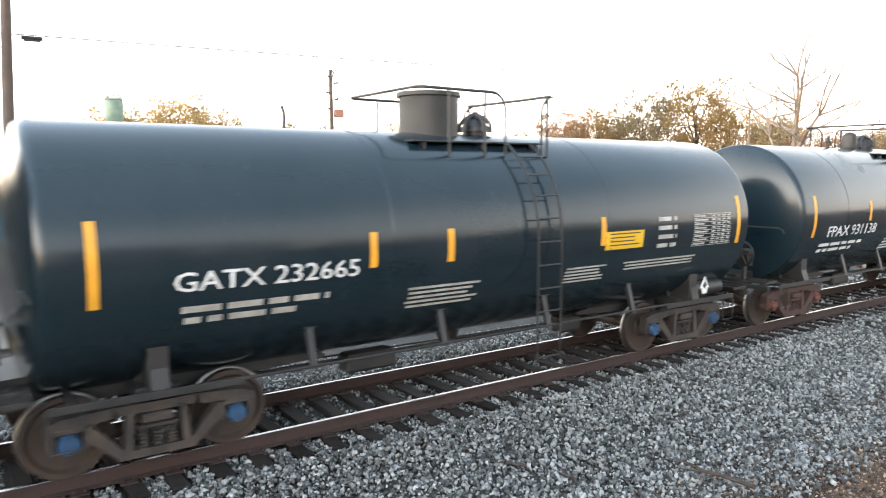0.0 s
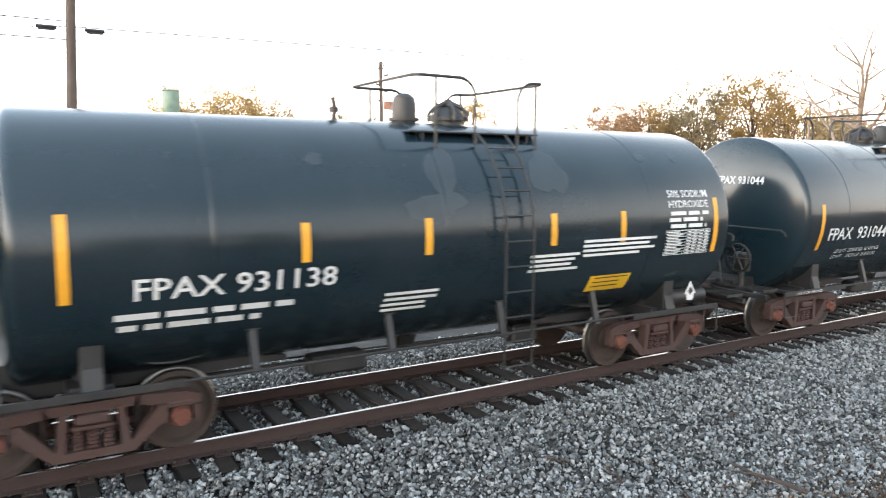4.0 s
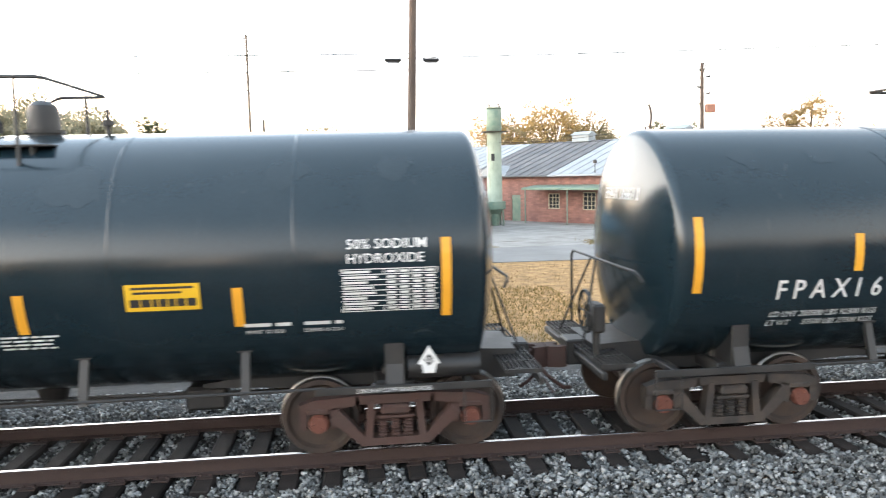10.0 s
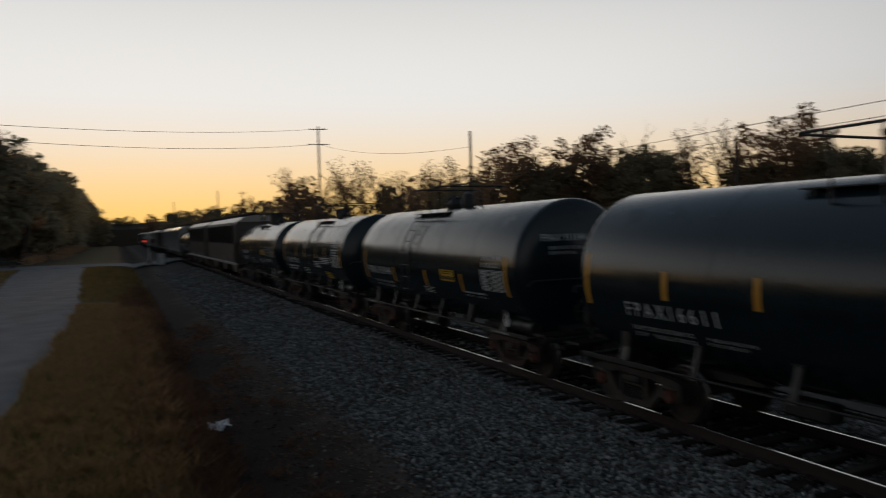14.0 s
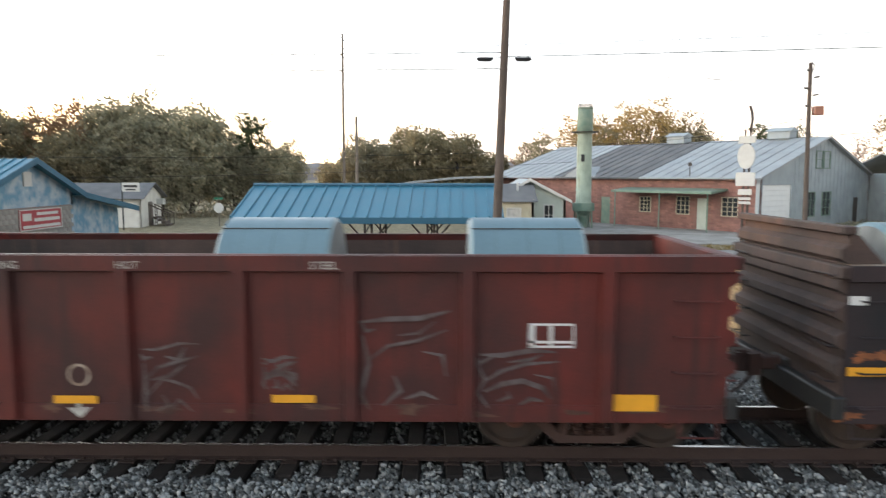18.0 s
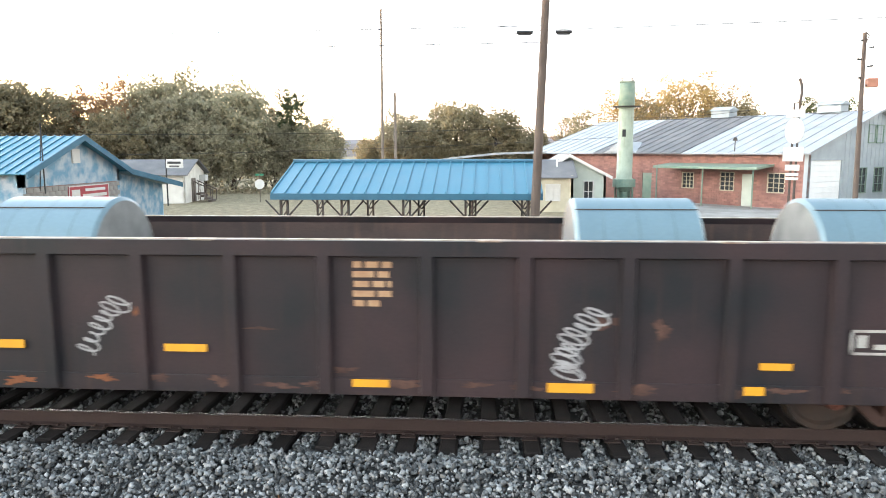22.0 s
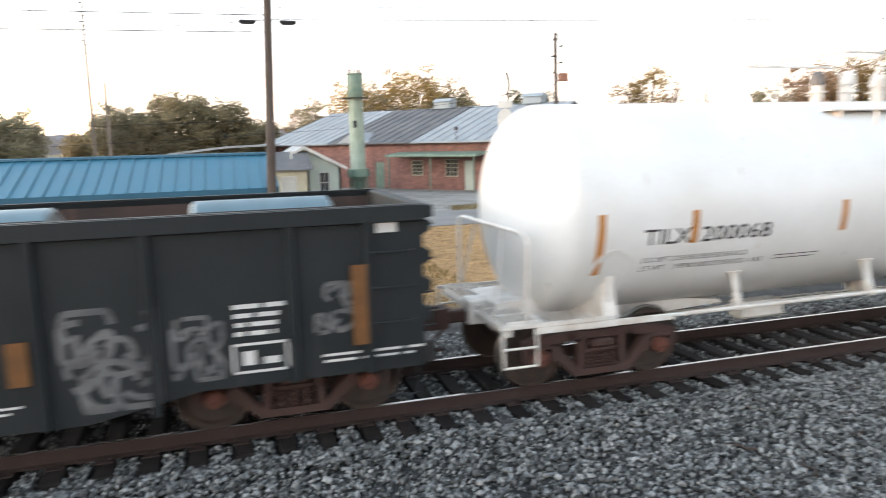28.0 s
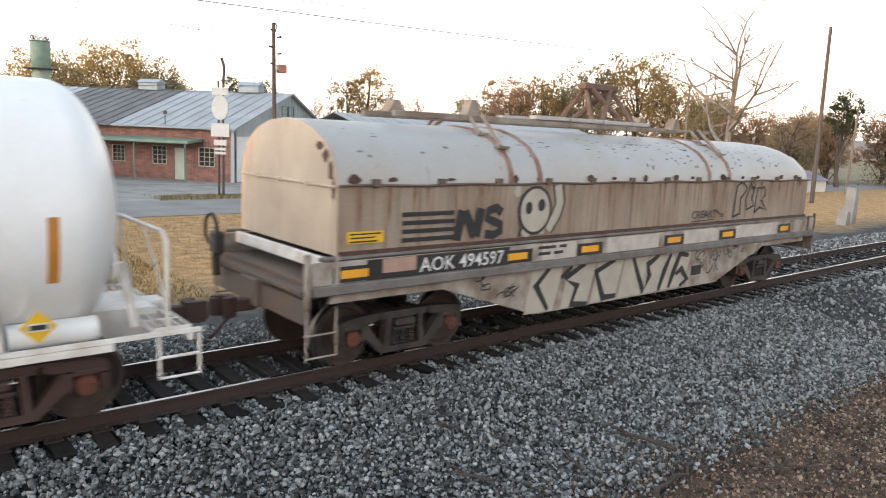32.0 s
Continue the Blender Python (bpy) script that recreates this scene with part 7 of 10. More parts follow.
def oval(car, cx, cz, rx, rz, f, m, label, w=0.0):
    n_ = 30
    g = Mesh()
    rim_ = [(cx + rx * math.cos(2 * math.pi * i / n_), cz + rz * math.sin(2 * math.pi * i / n_)) for i in range(n_)]
    if w:
        inn = [(cx + (rx - w) * math.cos(2 * math.pi * i / n_), cz + (rz - w) * math.sin(2 * math.pi * i / n_)) for i in range(n_)]
        g.add([f(x - um, z) for x, z in rim_ + inn], [(i, (i + 1) % n_, n_ + (i + 1) % n_, n_ + i) for i in range(n_)])
    else:
        g.add([f(x - um, z) for x, z in rim_], [tuple(range(n_))])
    return part("graffiti", g, m, car, label)


sg = on_side(-1.449)
ribbon(I_, ((122.85, 1.80), (123.0, 1.95), (123.35, 1.90)), 0.22, on_side(-1.4465), SPRAYW, "pale painted foot of the oval")
ribbon(I_, ((123.42, 1.86), (123.60, 2.10), (123.68, 2.30), (123.60, 2.58)), 0.20, on_side(-1.447), SPRAYW, "pale painted arm beside the oval")
ribbon(I_, ((123.50, 1.80), (123.72, 2.08), (123.80, 2.32), (123.74, 2.60)), 0.035, sg, LETTERB, "black outline of the arm")
ribbon(I_, ((123.36, 1.95), (123.50, 2.12), (123.58, 2.30), (123.50, 2.60)), 0.035, sg, LETTERB, "black outline of the arm")
ribbon(I_, ((122.76, 1.78), (122.84, 2.0)), 0.035, sg, LETTERB, "black outline of the foot")
oval(I_, 123.10, 2.19, 0.36, 0.37, on_side(-1.450), SPRAYW, "pale sprayed oval")
oval(I_, 123.10, 2.19, 0.385, 0.395, on_side(-1.452), LETTERB, "black outline of the oval", 0.05)
oval(I_, 122.95, 2.23, 0.075, 0.10, on_side(-1.453), LETTERB, "black spot in the oval")
oval(I_, 123.24, 2.27, 0.085, 0.10, on_side(-1.453), LETTERB, "black spot in the oval")
oval(I_, 122.68, 2.50, 0.07, 0.09, on_side(-1.4505), SPRAYW, "pale sprayed dot")
words(I_, "CREAK!", 127.72 - um, 1.86, 0.16, sg, LETTERB, fit=0.85, bold=False, label="thin black graffiti tag")
ribbon(I_, ((127.7, 1.80), (128.6, 1.82)), 0.02, sg, LETTERB, "black underline of the tag")
scrawl(I_, 128.55 - um, 128.95 - um, 1.86, 2.02, sg, LETTERB, 31, 5, 0.02, "thin black graffiti")
for i, pts in enumerate((((129.35, 1.84), (129.42, 2.50), (129.66, 2.60), (129.88, 2.44), (129.62, 2.24), (129.64, 1.90), (129.35, 1.84)),
                         ((130.20, 2.42), (130.02, 2.56), (129.84, 2.20), (129.92, 1.98), (130.22, 2.06), (130.10, 2.22), (130.20, 2.42)),
                         ((130.28, 1.90), (130.34, 2.46), (130.66, 2.46), (130.72, 2.28), (130.56, 2.18), (130.86, 1.92), (130.52, 2.02), (130.28, 1.90)))):
    ribbon(I_, pts, 0.055, on_side(-1.449 - 0.0012 * (i % 2)), LETTERB, "black outlined graffiti letter")
sb = on_side(-1.384)
# tall letters across the deep side plate: pale bodies with dark shadows
for a in (123.05, 123.95, 124.75, 125.55, 126.35, 127.05):
    g = Mesh()
    g.add([on_side(-1.3815)(a + x - um, z) for x, z in ((0, 0.46), (0.70, 0.46), (0.92, 1.22), (0.16, 1.22))], [(0, 1, 2, 3)])
    part("graffiti", g, SPRAYW, I_, "cream body of a sprayed letter")
for i, pts in enumerate((((123.62, 1.20), (123.30, 0.92), (123.62, 0.48)), ((124.55, 1.20), (124.02, 0.98), (124.36, 0.82), (124.22, 0.50), (124.66, 0.46)), ((124.20, 1.18), (123.92, 1.0)),
                         ((125.40, 1.20), (124.86, 1.02), (125.10, 0.52), (125.48, 0.52)), ((125.95, 1.20), (126.34, 0.50), (126.52, 0.80), (126.44, 1.02), (126.80, 1.18)), ((126.86, 0.46), (127.02, 0.86), (127.22, 1.18)),
                         ((127.20, 0.48), (127.34, 0.80), (127.54, 1.16), (127.86, 1.10)), ((127.42, 0.74), (127.62, 0.84), (127.86, 0.60), (127.60, 0.48)))):
    ribbon(I_, pts, 0.15, on_side(-1.384 - 0.0006 * i), LETTERB, "dark shadow of a sprayed letter", taper=True)
for i, (a, b, z0, z1, n_) in enumerate(((128.05, 128.55, 0.80, 1.2, 5), (128.6, 129.1, 0.66, 1.2, 6), (129.1, 129.6, 0.86, 1.2, 6), (129.6, 130.1, 1.02, 1.22, 5), (121.95, 122.35, 0.98, 1.2, 4), (122.4, 122.95, 0.80, 1.12, 6))):
    scrawl(I_, a - um, b - um, z0, z1, on_side(-1.385), LETTERB, 33 + i, n_, 0.025, "thin black graffiti scribble")
patch(I_, "data_plate", 128.0 - um, 128.38 - um, 0.66, 0.86, on_side(-1.389), LETTERB, "small black data plate")
PATCHW = mat("repainted_sill_patch", (0.47, 0.44, 0.40), 0.7, 0, 0.25, 4, 40, 0.15, other=(0.34, 0.29, 0.25))
for a, b in ((123.3, 124.15), (125.0, 126.6), (127.45, 128.8), (129.5, 131.4)):
    patch(I_, "repainted_patch", a - um, b - um, 1.365, 1.635, on_side(-1.4735), PATCHW, "pale repainted stretch of the sill")
PINK = mat("faded_pink_patch", (0.38, 0.24, 0.19), 0.7, 0, 0.25, 4, 40, 0.15, other=(0.28, 0.17, 0.13))
patch(I_, "repainted_patch", 120.15 - um, 120.72 - um, 1.44, 1.635, on_side(-1.4765), PINK, "faded pink stretch of the sill")
RUSTB = mat("dark_brown_rust", (0.085, 0.042, 0.030), 0.9, 0, 0.4, 9, 60, 0.4, other=(0.05, 0.028, 0.022))
rr_ = random.Random(5)
for k_ in range(15):
    x = c0 + 0.15 + (c1 - c0 - 0.6) * k_ / 14 + rr_.uniform(-0.3, 0.3)
    g = Mesh()
    w_, h_ = rr_.uniform(0.05, 0.16), rr_.uniform(0.03, 0.10)
    g.add([(x + w_ * math.cos(a) * rr_.uniform(0.6, 1), -1.428, 2.685 + h_ * math.sin(a) * rr_.uniform(0.5, 1)) for a in [i * math.pi / 5 for i in range(10)]], [tuple(range(10))])
    part("rust_blotch", g, RUSTB, I_, "brown rust at the hood's flange")
for yy, zz, w_, h_ in ((-1.15, 3.05, 0.10, 0.12), (-1.28, 2.86, 0.08, 0.16), (-1.36, 2.62, 0.06, 0.20), (-1.0, 3.17, 0.12, 0.08)):
    g = Mesh()
    g.add([(c0 - 0.034, yy + w_ * math.cos(a) * rr_.uniform(0.6, 1), zz - 0.06 + h_ * math.sin(a) * rr_.uniform(0.5, 1)) for a in [-i * math.pi / 5 for i in range(10)]], [tuple(range(10))])
    part("rust_blotch", g, RUSTB, I_, "brown rust at the corner of the hood end")

RUN = mat("rust_run_stain", (0.155, 0.072, 0.042), 0.85, 0, 0.5, 8, 60, 0.1, other=(0.23, 0.155, 0.11))
CHIP = mat("bare_chipped_metal", (0.16, 0.175, 0.165), 0.7, 0, 0.4, 10, 60, 0.1, other=(0.10, 0.095, 0.085))
for k_ in range(34):
    x = 119.7 + 13.0 * (k_ + rr_.uniform(0.1, 0.9)) / 34
    if 122.5 < x < 124.0:
        continue
    h_, w_ = rr_.uniform(0.10, 0.62), rr_.uniform(0.016, 0.050)
    lean_ = rr_.uniform(-0.015, 0.015)
    g = Mesh()
    g.add([(x - w_ - um, -1.4458, 2.60), (x + w_ - um, -1.4458, 2.60), (x + w_ * 0.7 + lean_ - um, -1.4458, 2.60 - h_ * 0.5), (x + lean_ - um, -1.4458, 2.60 - h_), (x - w_ * 0.6 + lean_ - um, -1.4458, 2.60 - h_ * 0.6)],
          [(4, 3, 2, 1, 0)])
    part("rust_run", g, RUN, I_, "rust run down from the flange")
for q in (-1, 1):
    g = Mesh()
    g.box(((c0 + c1) / 2, q * 1.452, 1.735), (c1 - c0, 0.03, 0.07), b=0.008)
    part("hood_foot", g, RUSTB, I_, "rusty angle along the foot of the hood")


def on_hood(u, y):
    """A spot just above the hood's arch, y across it."""
    return (u - um, y, float(np.interp(y, [p_[0] for p_ in arch], [p_[1] for p_ in arch])) + 0.004)


g = Mesh()
for k_ in range(150):
    u = rr_.choice((rr_.uniform(125.0, 129.0), rr_.uniform(129.3, 131.7), rr_.uniform(119.8, 131.5)))
    y = rr_.uniform(-1.36, -0.72)
    w_, h_ = rr_.uniform(0.02, 0.09), rr_.uniform(0.008, 0.028)
    g.add([on_hood(u + w_ * math.cos(a) * rr_.uniform(0.5, 1), y + h_ * math.sin(a) * rr_.uniform(0.5, 1)) for a in [i * math.pi / 4 for i in range(8)]], [tuple(range(8))])
part("chipped_paint", g, CHIP, I_, "grey flecks where the hood's paint has chipped off")
g = Mesh()
for (ua, ya), (ub, yb), w_ in (((127.35, -0.72), (127.95, -1.04), 0.10), ((127.95, -1.04), (128.0, -0.70), 0.12)):
    g.add([on_hood(ua - w_ / 2, ya), on_hood(ua + w_ / 2, ya), on_hood(ub + w_ / 2, yb), on_hood(ub - w_ / 2, yb)], [(0, 1, 2, 3)])
part("dark_mark", g, RUSTB, I_, "dark angular scrape on the hood")

# ---------------------------------------------------------------- the cars ahead, far down the line
HOPPER = mat("dull_brown_grey_hopper", (0.10, 0.082, 0.070), 0.6, 0, 0.25, 1.0, 25, 0.1, other=(0.075, 0.058, 0.05), streak=((0.05, 0.038, 0.03), 0.4))
# sky highlight along the hopper tops, put into a paler roof colour
HOPPERTOP = mat("sky_lit_hopper_roof", (0.34, 0.33, 0.32), 0.35, 0.3, 0.15, 1.0, 25, 0.05)
HOPPERG = mat("pale_grey_hopper", (0.30, 0.30, 0.30), 0.5, 0, 0.2, 1.0, 25, 0.1, other=(0.2, 0.19, 0.18), streak=((0.12, 0.10, 0.09), 0.4))


def hopper(u0, u1, paint, label, top=4.60):
    um = (u0 + u1) / 2
    car = rail_car(um, "hopper_car", label, "hopper car")
    a, b = u0 - um + 0.5, u1 - um - 0.5
    m = Mesh()
    m.prism([(-1.50, 1.15), (-1.58, 1.6), (-1.58, 3.9), (-1.42, 4.12), (1.42, 4.12), (1.58, 3.9), (1.58, 1.6), (1.50, 1.15)], "x", a + 0.9, b - 0.9)
    m.prism([(-1.58, 2.6), (-1.58, 3.9), (-1.42, 4.12), (1.42, 4.12), (1.58, 3.9), (1.58, 2.6)], "x", a, b)
    for k_ in range(3):
        x = a + 3.2 + k_ * (b - a - 6.4) / 2
        m.prism([(x - 1.9, 1.2), (x - 0.5, 0.45), (x + 0.5, 0.45), (x + 1.9, 1.2)], "y", -1.2, 1.2)
    part("body", m, paint, car)
    m = Mesh()
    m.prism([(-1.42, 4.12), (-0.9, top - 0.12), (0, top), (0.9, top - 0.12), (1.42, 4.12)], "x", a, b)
    part("roof", m, HOPPERTOP, car, "curved roof coloured pale for the sky it catches")
    for q in (-1, 1):
        for k_ in range(14):
            x = a + 0.6 + k_ * (b - a - 1.2) / 13
            m = Mesh()
            m.box((x, q * 1.60, 2.75), (0.09, 0.06, 2.3))
            part("side_post", m, paint, car)
        m = Mesh()
        m.box((0, q * 1.55, 1.16), (b - a + 0.6, 0.12, 0.16), b=0.01)
        part("side_sill", m, HOPPERG, car, "pale side sill")
    m = Mesh()
    grating(m, a + 0.3, b - 0.3, -0.35, 0.35, top + 0.14, 0.5)
    for k_ in range(5):
        x = a + 1.6 + k_ * (b - a - 3.2) / 4
        m.box((x, 0, top + 0.06), (0.06, 0.8, 0.12))
    part("running_board", m, DARKSTEEL, car)
    for s, e in ((-1, a), (1, b)):
        m = Mesh()
        m.box((e + s * 0.25, 0, 1.05), (1.4, 0.5, 0.3), b=0.02)
        m.box((e + s * 0.35, 0, 1.15), (0.7, 3.0, 0.07), b=0.01)
        for q in (-1, 1):
            m.tube([(e + s * 0.55, q * 1.45, 1.1), (e + s * 0.45, q * 1.45, 4.2)], 0.03, 6)
            m.tube([(e - s * 0.9, q * 1.2, 1.15), (e + s * 0.05, q * 1.3, 2.7)], 0.05, 6)
            for z in (1.5, 1.9, 2.3, 2.7, 3.1, 3.5, 3.9):
                m.tube([(e + s * 0.5, q * 1.45, z), (e + s * 0.5, q * 1.0, z)], 0.012, 6)
        part("end_frame", m, DARKSTEEL, car)
        add_truck(car, e - s * 1.2, DARKSTEEL, REDCAP, moving=False)
    add_couplers(car, a - 0.45, b + 0.45)
    return car


hopper(-18.3, -0.35, HOPPER, "dull brown covered hopper with a pale roof")
hopper(-36.6, -18.6, HOPPER, "dull brown covered hopper with a pale roof")
J = tank_car(-43.4, "dusty black tank car far down the line", (-48.8, -38.0), (-47.8, -39.0), (-49.8, -36.95), paint=BLACK, ladder=-43.0, platform=(-44.6, -42.2), fittings=(("housing", -43.6, 0.7, 0.5),))
hopper(-68.3, -50.2, HOPPERG, "pale grey covered hopper far down the line")
for i in range(9):
    hopper(-86.8 - i * 18.3, -68.7 - i * 18.3, (HOPPERG, HOPPER, HOPPERG)[i % 3], "covered hopper far down the line", 4.2 if i % 2 else 4.6)


# ---------------------------------------------------------------- behind the train: platform, pavilion, street and buildings
G0 = -0.48               # level of the verge and street
BLUEROOF = mat("blue_standing_seam_roof", (0.028, 0.135, 0.200), 0.42, 0.15, 0.15, 1.5, 30, 0.04, other=(0.036, 0.155, 0.225))
BLUETRIM = mat("dark_blue_trim", (0.02, 0.10, 0.16), 0.5, 0, 0.15, 3, 30, 0.05)
BLUEWALL = mat("flaking_blue_wall", (0.12, 0.24, 0.33), 0.8, 0, 0.3, 2.2, 25, 0.25, other=(0.33, 0.38, 0.42), spread=0.25)
BLOCK = mat("grey_concrete_block", (0.27, 0.255, 0.235), 0.9, 0, 0.25, 2.5, 30, 0.3, obj=0.12)
BRICK = mat("red_brick", (0.30, 0.145, 0.118), 0.85, 0, 0.3, 1.5, 25, 0.3, other=(0.20, 0.105, 0.088), isle=0.18)
BRICKJOINT = mat("stained_brick_joint", (0.25, 0.14, 0.115), 0.95, 0, 0.3, 1.2, 30, 0.2, other=(0.19, 0.105, 0.088))
MORTAR = mat("mortar", (0.24, 0.15, 0.125), 0.95, 0, 0.25, 2, 30, 0.2)
GREYSIDING = mat("grey_metal_siding", (0.33, 0.37, 0.385), 0.6, 0.1, 0.12, 1.0, 25, 0.05, other=(0.27, 0.30, 0.315))
PALEROOF = mat("pale_metal_roof", (0.33, 0.345, 0.35), 0.55, 0.15, 0.18, 0.7, 25, 0.05, other=(0.27, 0.28, 0.29), streak=((0.28, 0.24, 0.22), 0.12))
DARKROOF = mat("dark_grey_roofing", (0.095, 0.095, 0.10), 0.9, 0, 0.35, 0.8, 25, 0.2, other=(0.15, 0.145, 0.145))
CREAM = mat("cream_painted_siding", (0.46, 0.42, 0.31), 0.7, 0, 0.12, 2, 30, 0.1, other=(0.38, 0.34, 0.25))
PALEGREEN = mat("pale_green_siding", (0.44, 0.48, 0.42), 0.7, 0, 0.12, 2, 30, 0.1)
WHITEWALL = mat("white_painted_wall", (0.68, 0.66, 0.60), 0.8, 0, 0.12, 1.5, 30, 0.1, other=(0.55, 0.52, 0.47))
WHITEDOOR = mat("white_roll_door", (0.74, 0.74, 0.72), 0.5, 0, 0.08, 1.5, 30, 0.03)
GREENM = mat("green_painted_metal", (0.105, 0.175, 0.135), 0.55, 0.1, 0.25, 2.0, 30, 0.1, other=(0.19, 0.24, 0.185), streak=((0.10, 0.085, 0.05), 0.3))
PALESILO = mat("pale_green_silo_paint", (0.29, 0.34, 0.265), 0.5, 0.1, 0.2, 1.6, 30, 0.08, other=(0.21, 0.255, 0.20), streak=((0.15, 0.13, 0.085), 0.5))
POLEWOOD = mat("weathered_pole_wood", (0.075, 0.055, 0.045), 0.9, 0, 0.35, 2.0, 40, 0.4, other=(0.11, 0.085, 0.07), streak=((0.04, 0.03, 0.026), 0.5))
POLEGREY = mat("grey_pole_wood", (0.20, 0.165, 0.135), 0.9, 0, 0.3, 2.0, 40, 0.4, other=(0.14, 0.115, 0.095))
STEELDARK = mat("dark_truss_steel", (0.055, 0.055, 0.056), 0.6, 0.3, 0.3, 4, 40, 0.1, other=(0.09, 0.06, 0.045))
PIPE = mat("grey_pipe_rail", (0.14, 0.125, 0.11), 0.6, 0.3, 0.3, 5, 40, 0.1, other=(0.10, 0.065, 0.045))
SIGNRED = mat("red_sign_paint", (0.33, 0.035, 0.045), 0.5, 0, 0.2, 3, 40, 0.03)
SIGNWHITE = mat("white_sign_face", (0.54, 0.53, 0.50), 0.5, 0, 0.12, 3, 40, 0.03)
ORANGEBOX = mat("rusty_orange_box", (0.33, 0.15, 0.10), 0.6, 0, 0.2, 4, 40, 0.1)
SIGNGREEN = mat("green_street_sign", (0.02, 0.18, 0.10), 0.4, 0, 0.1, 5, 40, 0)
CARPAINT = mat("dark_green_car_paint", (0.012, 0.022, 0.022), 0.2, 0.2, 0.1, 3, 30, 0.0, coat=0.8)
RUBBER = mat("tyre_rubber", (0.02, 0.02, 0.02), 0.8, 0, 0.2, 8, 60, 0.2)
WIRE = mat("black_wire", (0.015, 0.015, 0.016), 0.6, 0, 0.1, 5, 30, 0)
PAPER = mat("white_litter", (0.70, 0.70, 0.70), 0.7, 0, 0.15, 12, 60, 0.1)


def glass_mat():
    m = bpy.data.materials.new("dark_window_glass")
    m.use_nodes = True
    p = m.node_tree.nodes["Principled BSDF"]
    p.inputs["Base Color"].default_value = (0.03, 0.035, 0.04, 1)
    p.inputs["Roughness"].default_value = 0.08
    p.inputs["Specular IOR Level"].default_value = 0.8
    return m


GLASS = glass_mat()
REDLAMP = glow("red_signal_lamp", (1.0, 0.05, 0.02), 12.0)


def sheet_wall(m, p0, p1, z0, z1, t, openings=()):
    """A wall from p0 to p1 (x, y) of thickness t to its left, with openings (a, b, za, zb) along it."""
    d = Vector((p1[0] - p0[0], p1[1] - p0[1]))
    L = d.length
    d /= L
    nrm = Vector((-d.y, d.x))
    cuts = sorted({0.0, L, *[o[0] for o in openings], *[o[1] for o in openings]})

    def slab(a, b, za, zb):
        if b - a < 1e-4 or zb - za < 1e-4:
            return
        q = [Vector(p0) + d * a, Vector(p0) + d * b, Vector(p0) + d * b + nrm * t, Vector(p0) + d * a + nrm * t]
        m.add([(*v, za) for v in q] + [(*v, zb) for v in q], [(0, 1, 5, 4), (1, 2, 6, 5), (2, 3, 7, 6), (3, 0, 4, 7), (4, 5, 6, 7), (3, 2, 1, 0)])
    for a, b in zip(cuts[:-1], cuts[1:]):
        holes = sorted((o[2], o[3]) for o in openings if o[0] <= a + 1e-6 and o[1] >= b - 1e-6)
        z = z0
        for za, zb in holes:
            slab(a, b, z, za)
            z = zb
        slab(a, b, z, z1)
    return m


def window_part(parent, x, y, z0, z1, w, facing, framing, name="window", bars_x=2, bars_z=2, pane=None):
    """A window in a wall that faces -y ('y') or -x ('x') in its thing's space; x or y is its middle."""
    pane = pane or GLASS
    h = z1 - z0
    m = Mesh()
    f = 0.06

    def bx(cu, cz, su, sz, dep, off):
        if facing == "y":
            m.box((x + cu, y + off, cz), (su, dep, sz))
        else:
            m.box((x + off, y + cu, cz), (dep, su, sz))
    bx(0, z0, w + 2 * f, f, 0.10, -0.02)
    bx(0, z1, w + 2 * f, f, 0.08, -0.01)
    for s in (-1, 1):
        bx(s * (w / 2 + f / 2), (z0 + z1) / 2, f, h, 0.08, -0.01)
    for i in range(1, bars_x):
        bx(-w / 2 + w * i / bars_x, (z0 + z1) / 2, 0.035, h, 0.05, 0.01)
    for i in range(1, bars_z):
        bx(0, z0 + h * i / bars_z, w, 0.035, 0.05, 0.01)
    ob = part(name, m, framing, parent)
    m = Mesh()
    bx(0, (z0 + z1) / 2, w, h, 0.012, 0.05)
    part("pane", m, pane, ob)
    return ob


def seam_roof(parent, x0, x1, y0, z0, y1, z1, m_, thick=0.05, pitch=0.42, name="roof_slope", label="", along="x"):
    """A roof slope between the eave (y0, z0) and the ridge (y1, z1) with standing seams."""
    def at(a, b, c):
        return (a, b, c) if along == "x" else (b, a, c)
    m = Mesh()
    q = [at(x0, y0, z0), at(x1, y0, z0), at(x1, y1, z1), at(x0, y1, z1)]
    low = [(p[0], p[1], p[2] - thick) for p in q]
    m.add(q + low, [(0, 1, 2, 3), (7, 6, 5, 4), (0, 4, 5, 1), (1, 5, 6, 2), (2, 6, 7, 3), (3, 7, 4, 0)])
    ob = part(name, m, m_, parent, label)
    n_ = max(1, int((x1 - x0) / pitch))
    for i in range(n_ + 1):
        a = x0 + (x1 - x0) * i / n_
        r = Mesh()
        q = [at(a - 0.02, y0, z0), at(a + 0.02, y0, z0), at(a + 0.02, y1, z1), at(a - 0.02, y1, z1)]
        top = [(p[0], p[1], p[2] + 0.045) for p in q]
        r.add(q + top, [(4, 5, 6, 7), (0, 1, 5, 4), (1, 2, 6, 5), (2, 3, 7, 6), (3, 0, 4, 7)])
        part("seam", r, m_, ob)
    return ob


# ---- concrete platform with the pavilion
plat = Mesh()
plat.prism([(-10.5, 15.9), (2.6, 15.9), (2.9, 22.4), (2.4, 28.6), (-10.5, 28.6)], "z", G0 - 0.3, -0.12)
tagged(part("platform", plat, SLAB), "old cracked concrete loading platform beside the track", "platform", kind="structure")

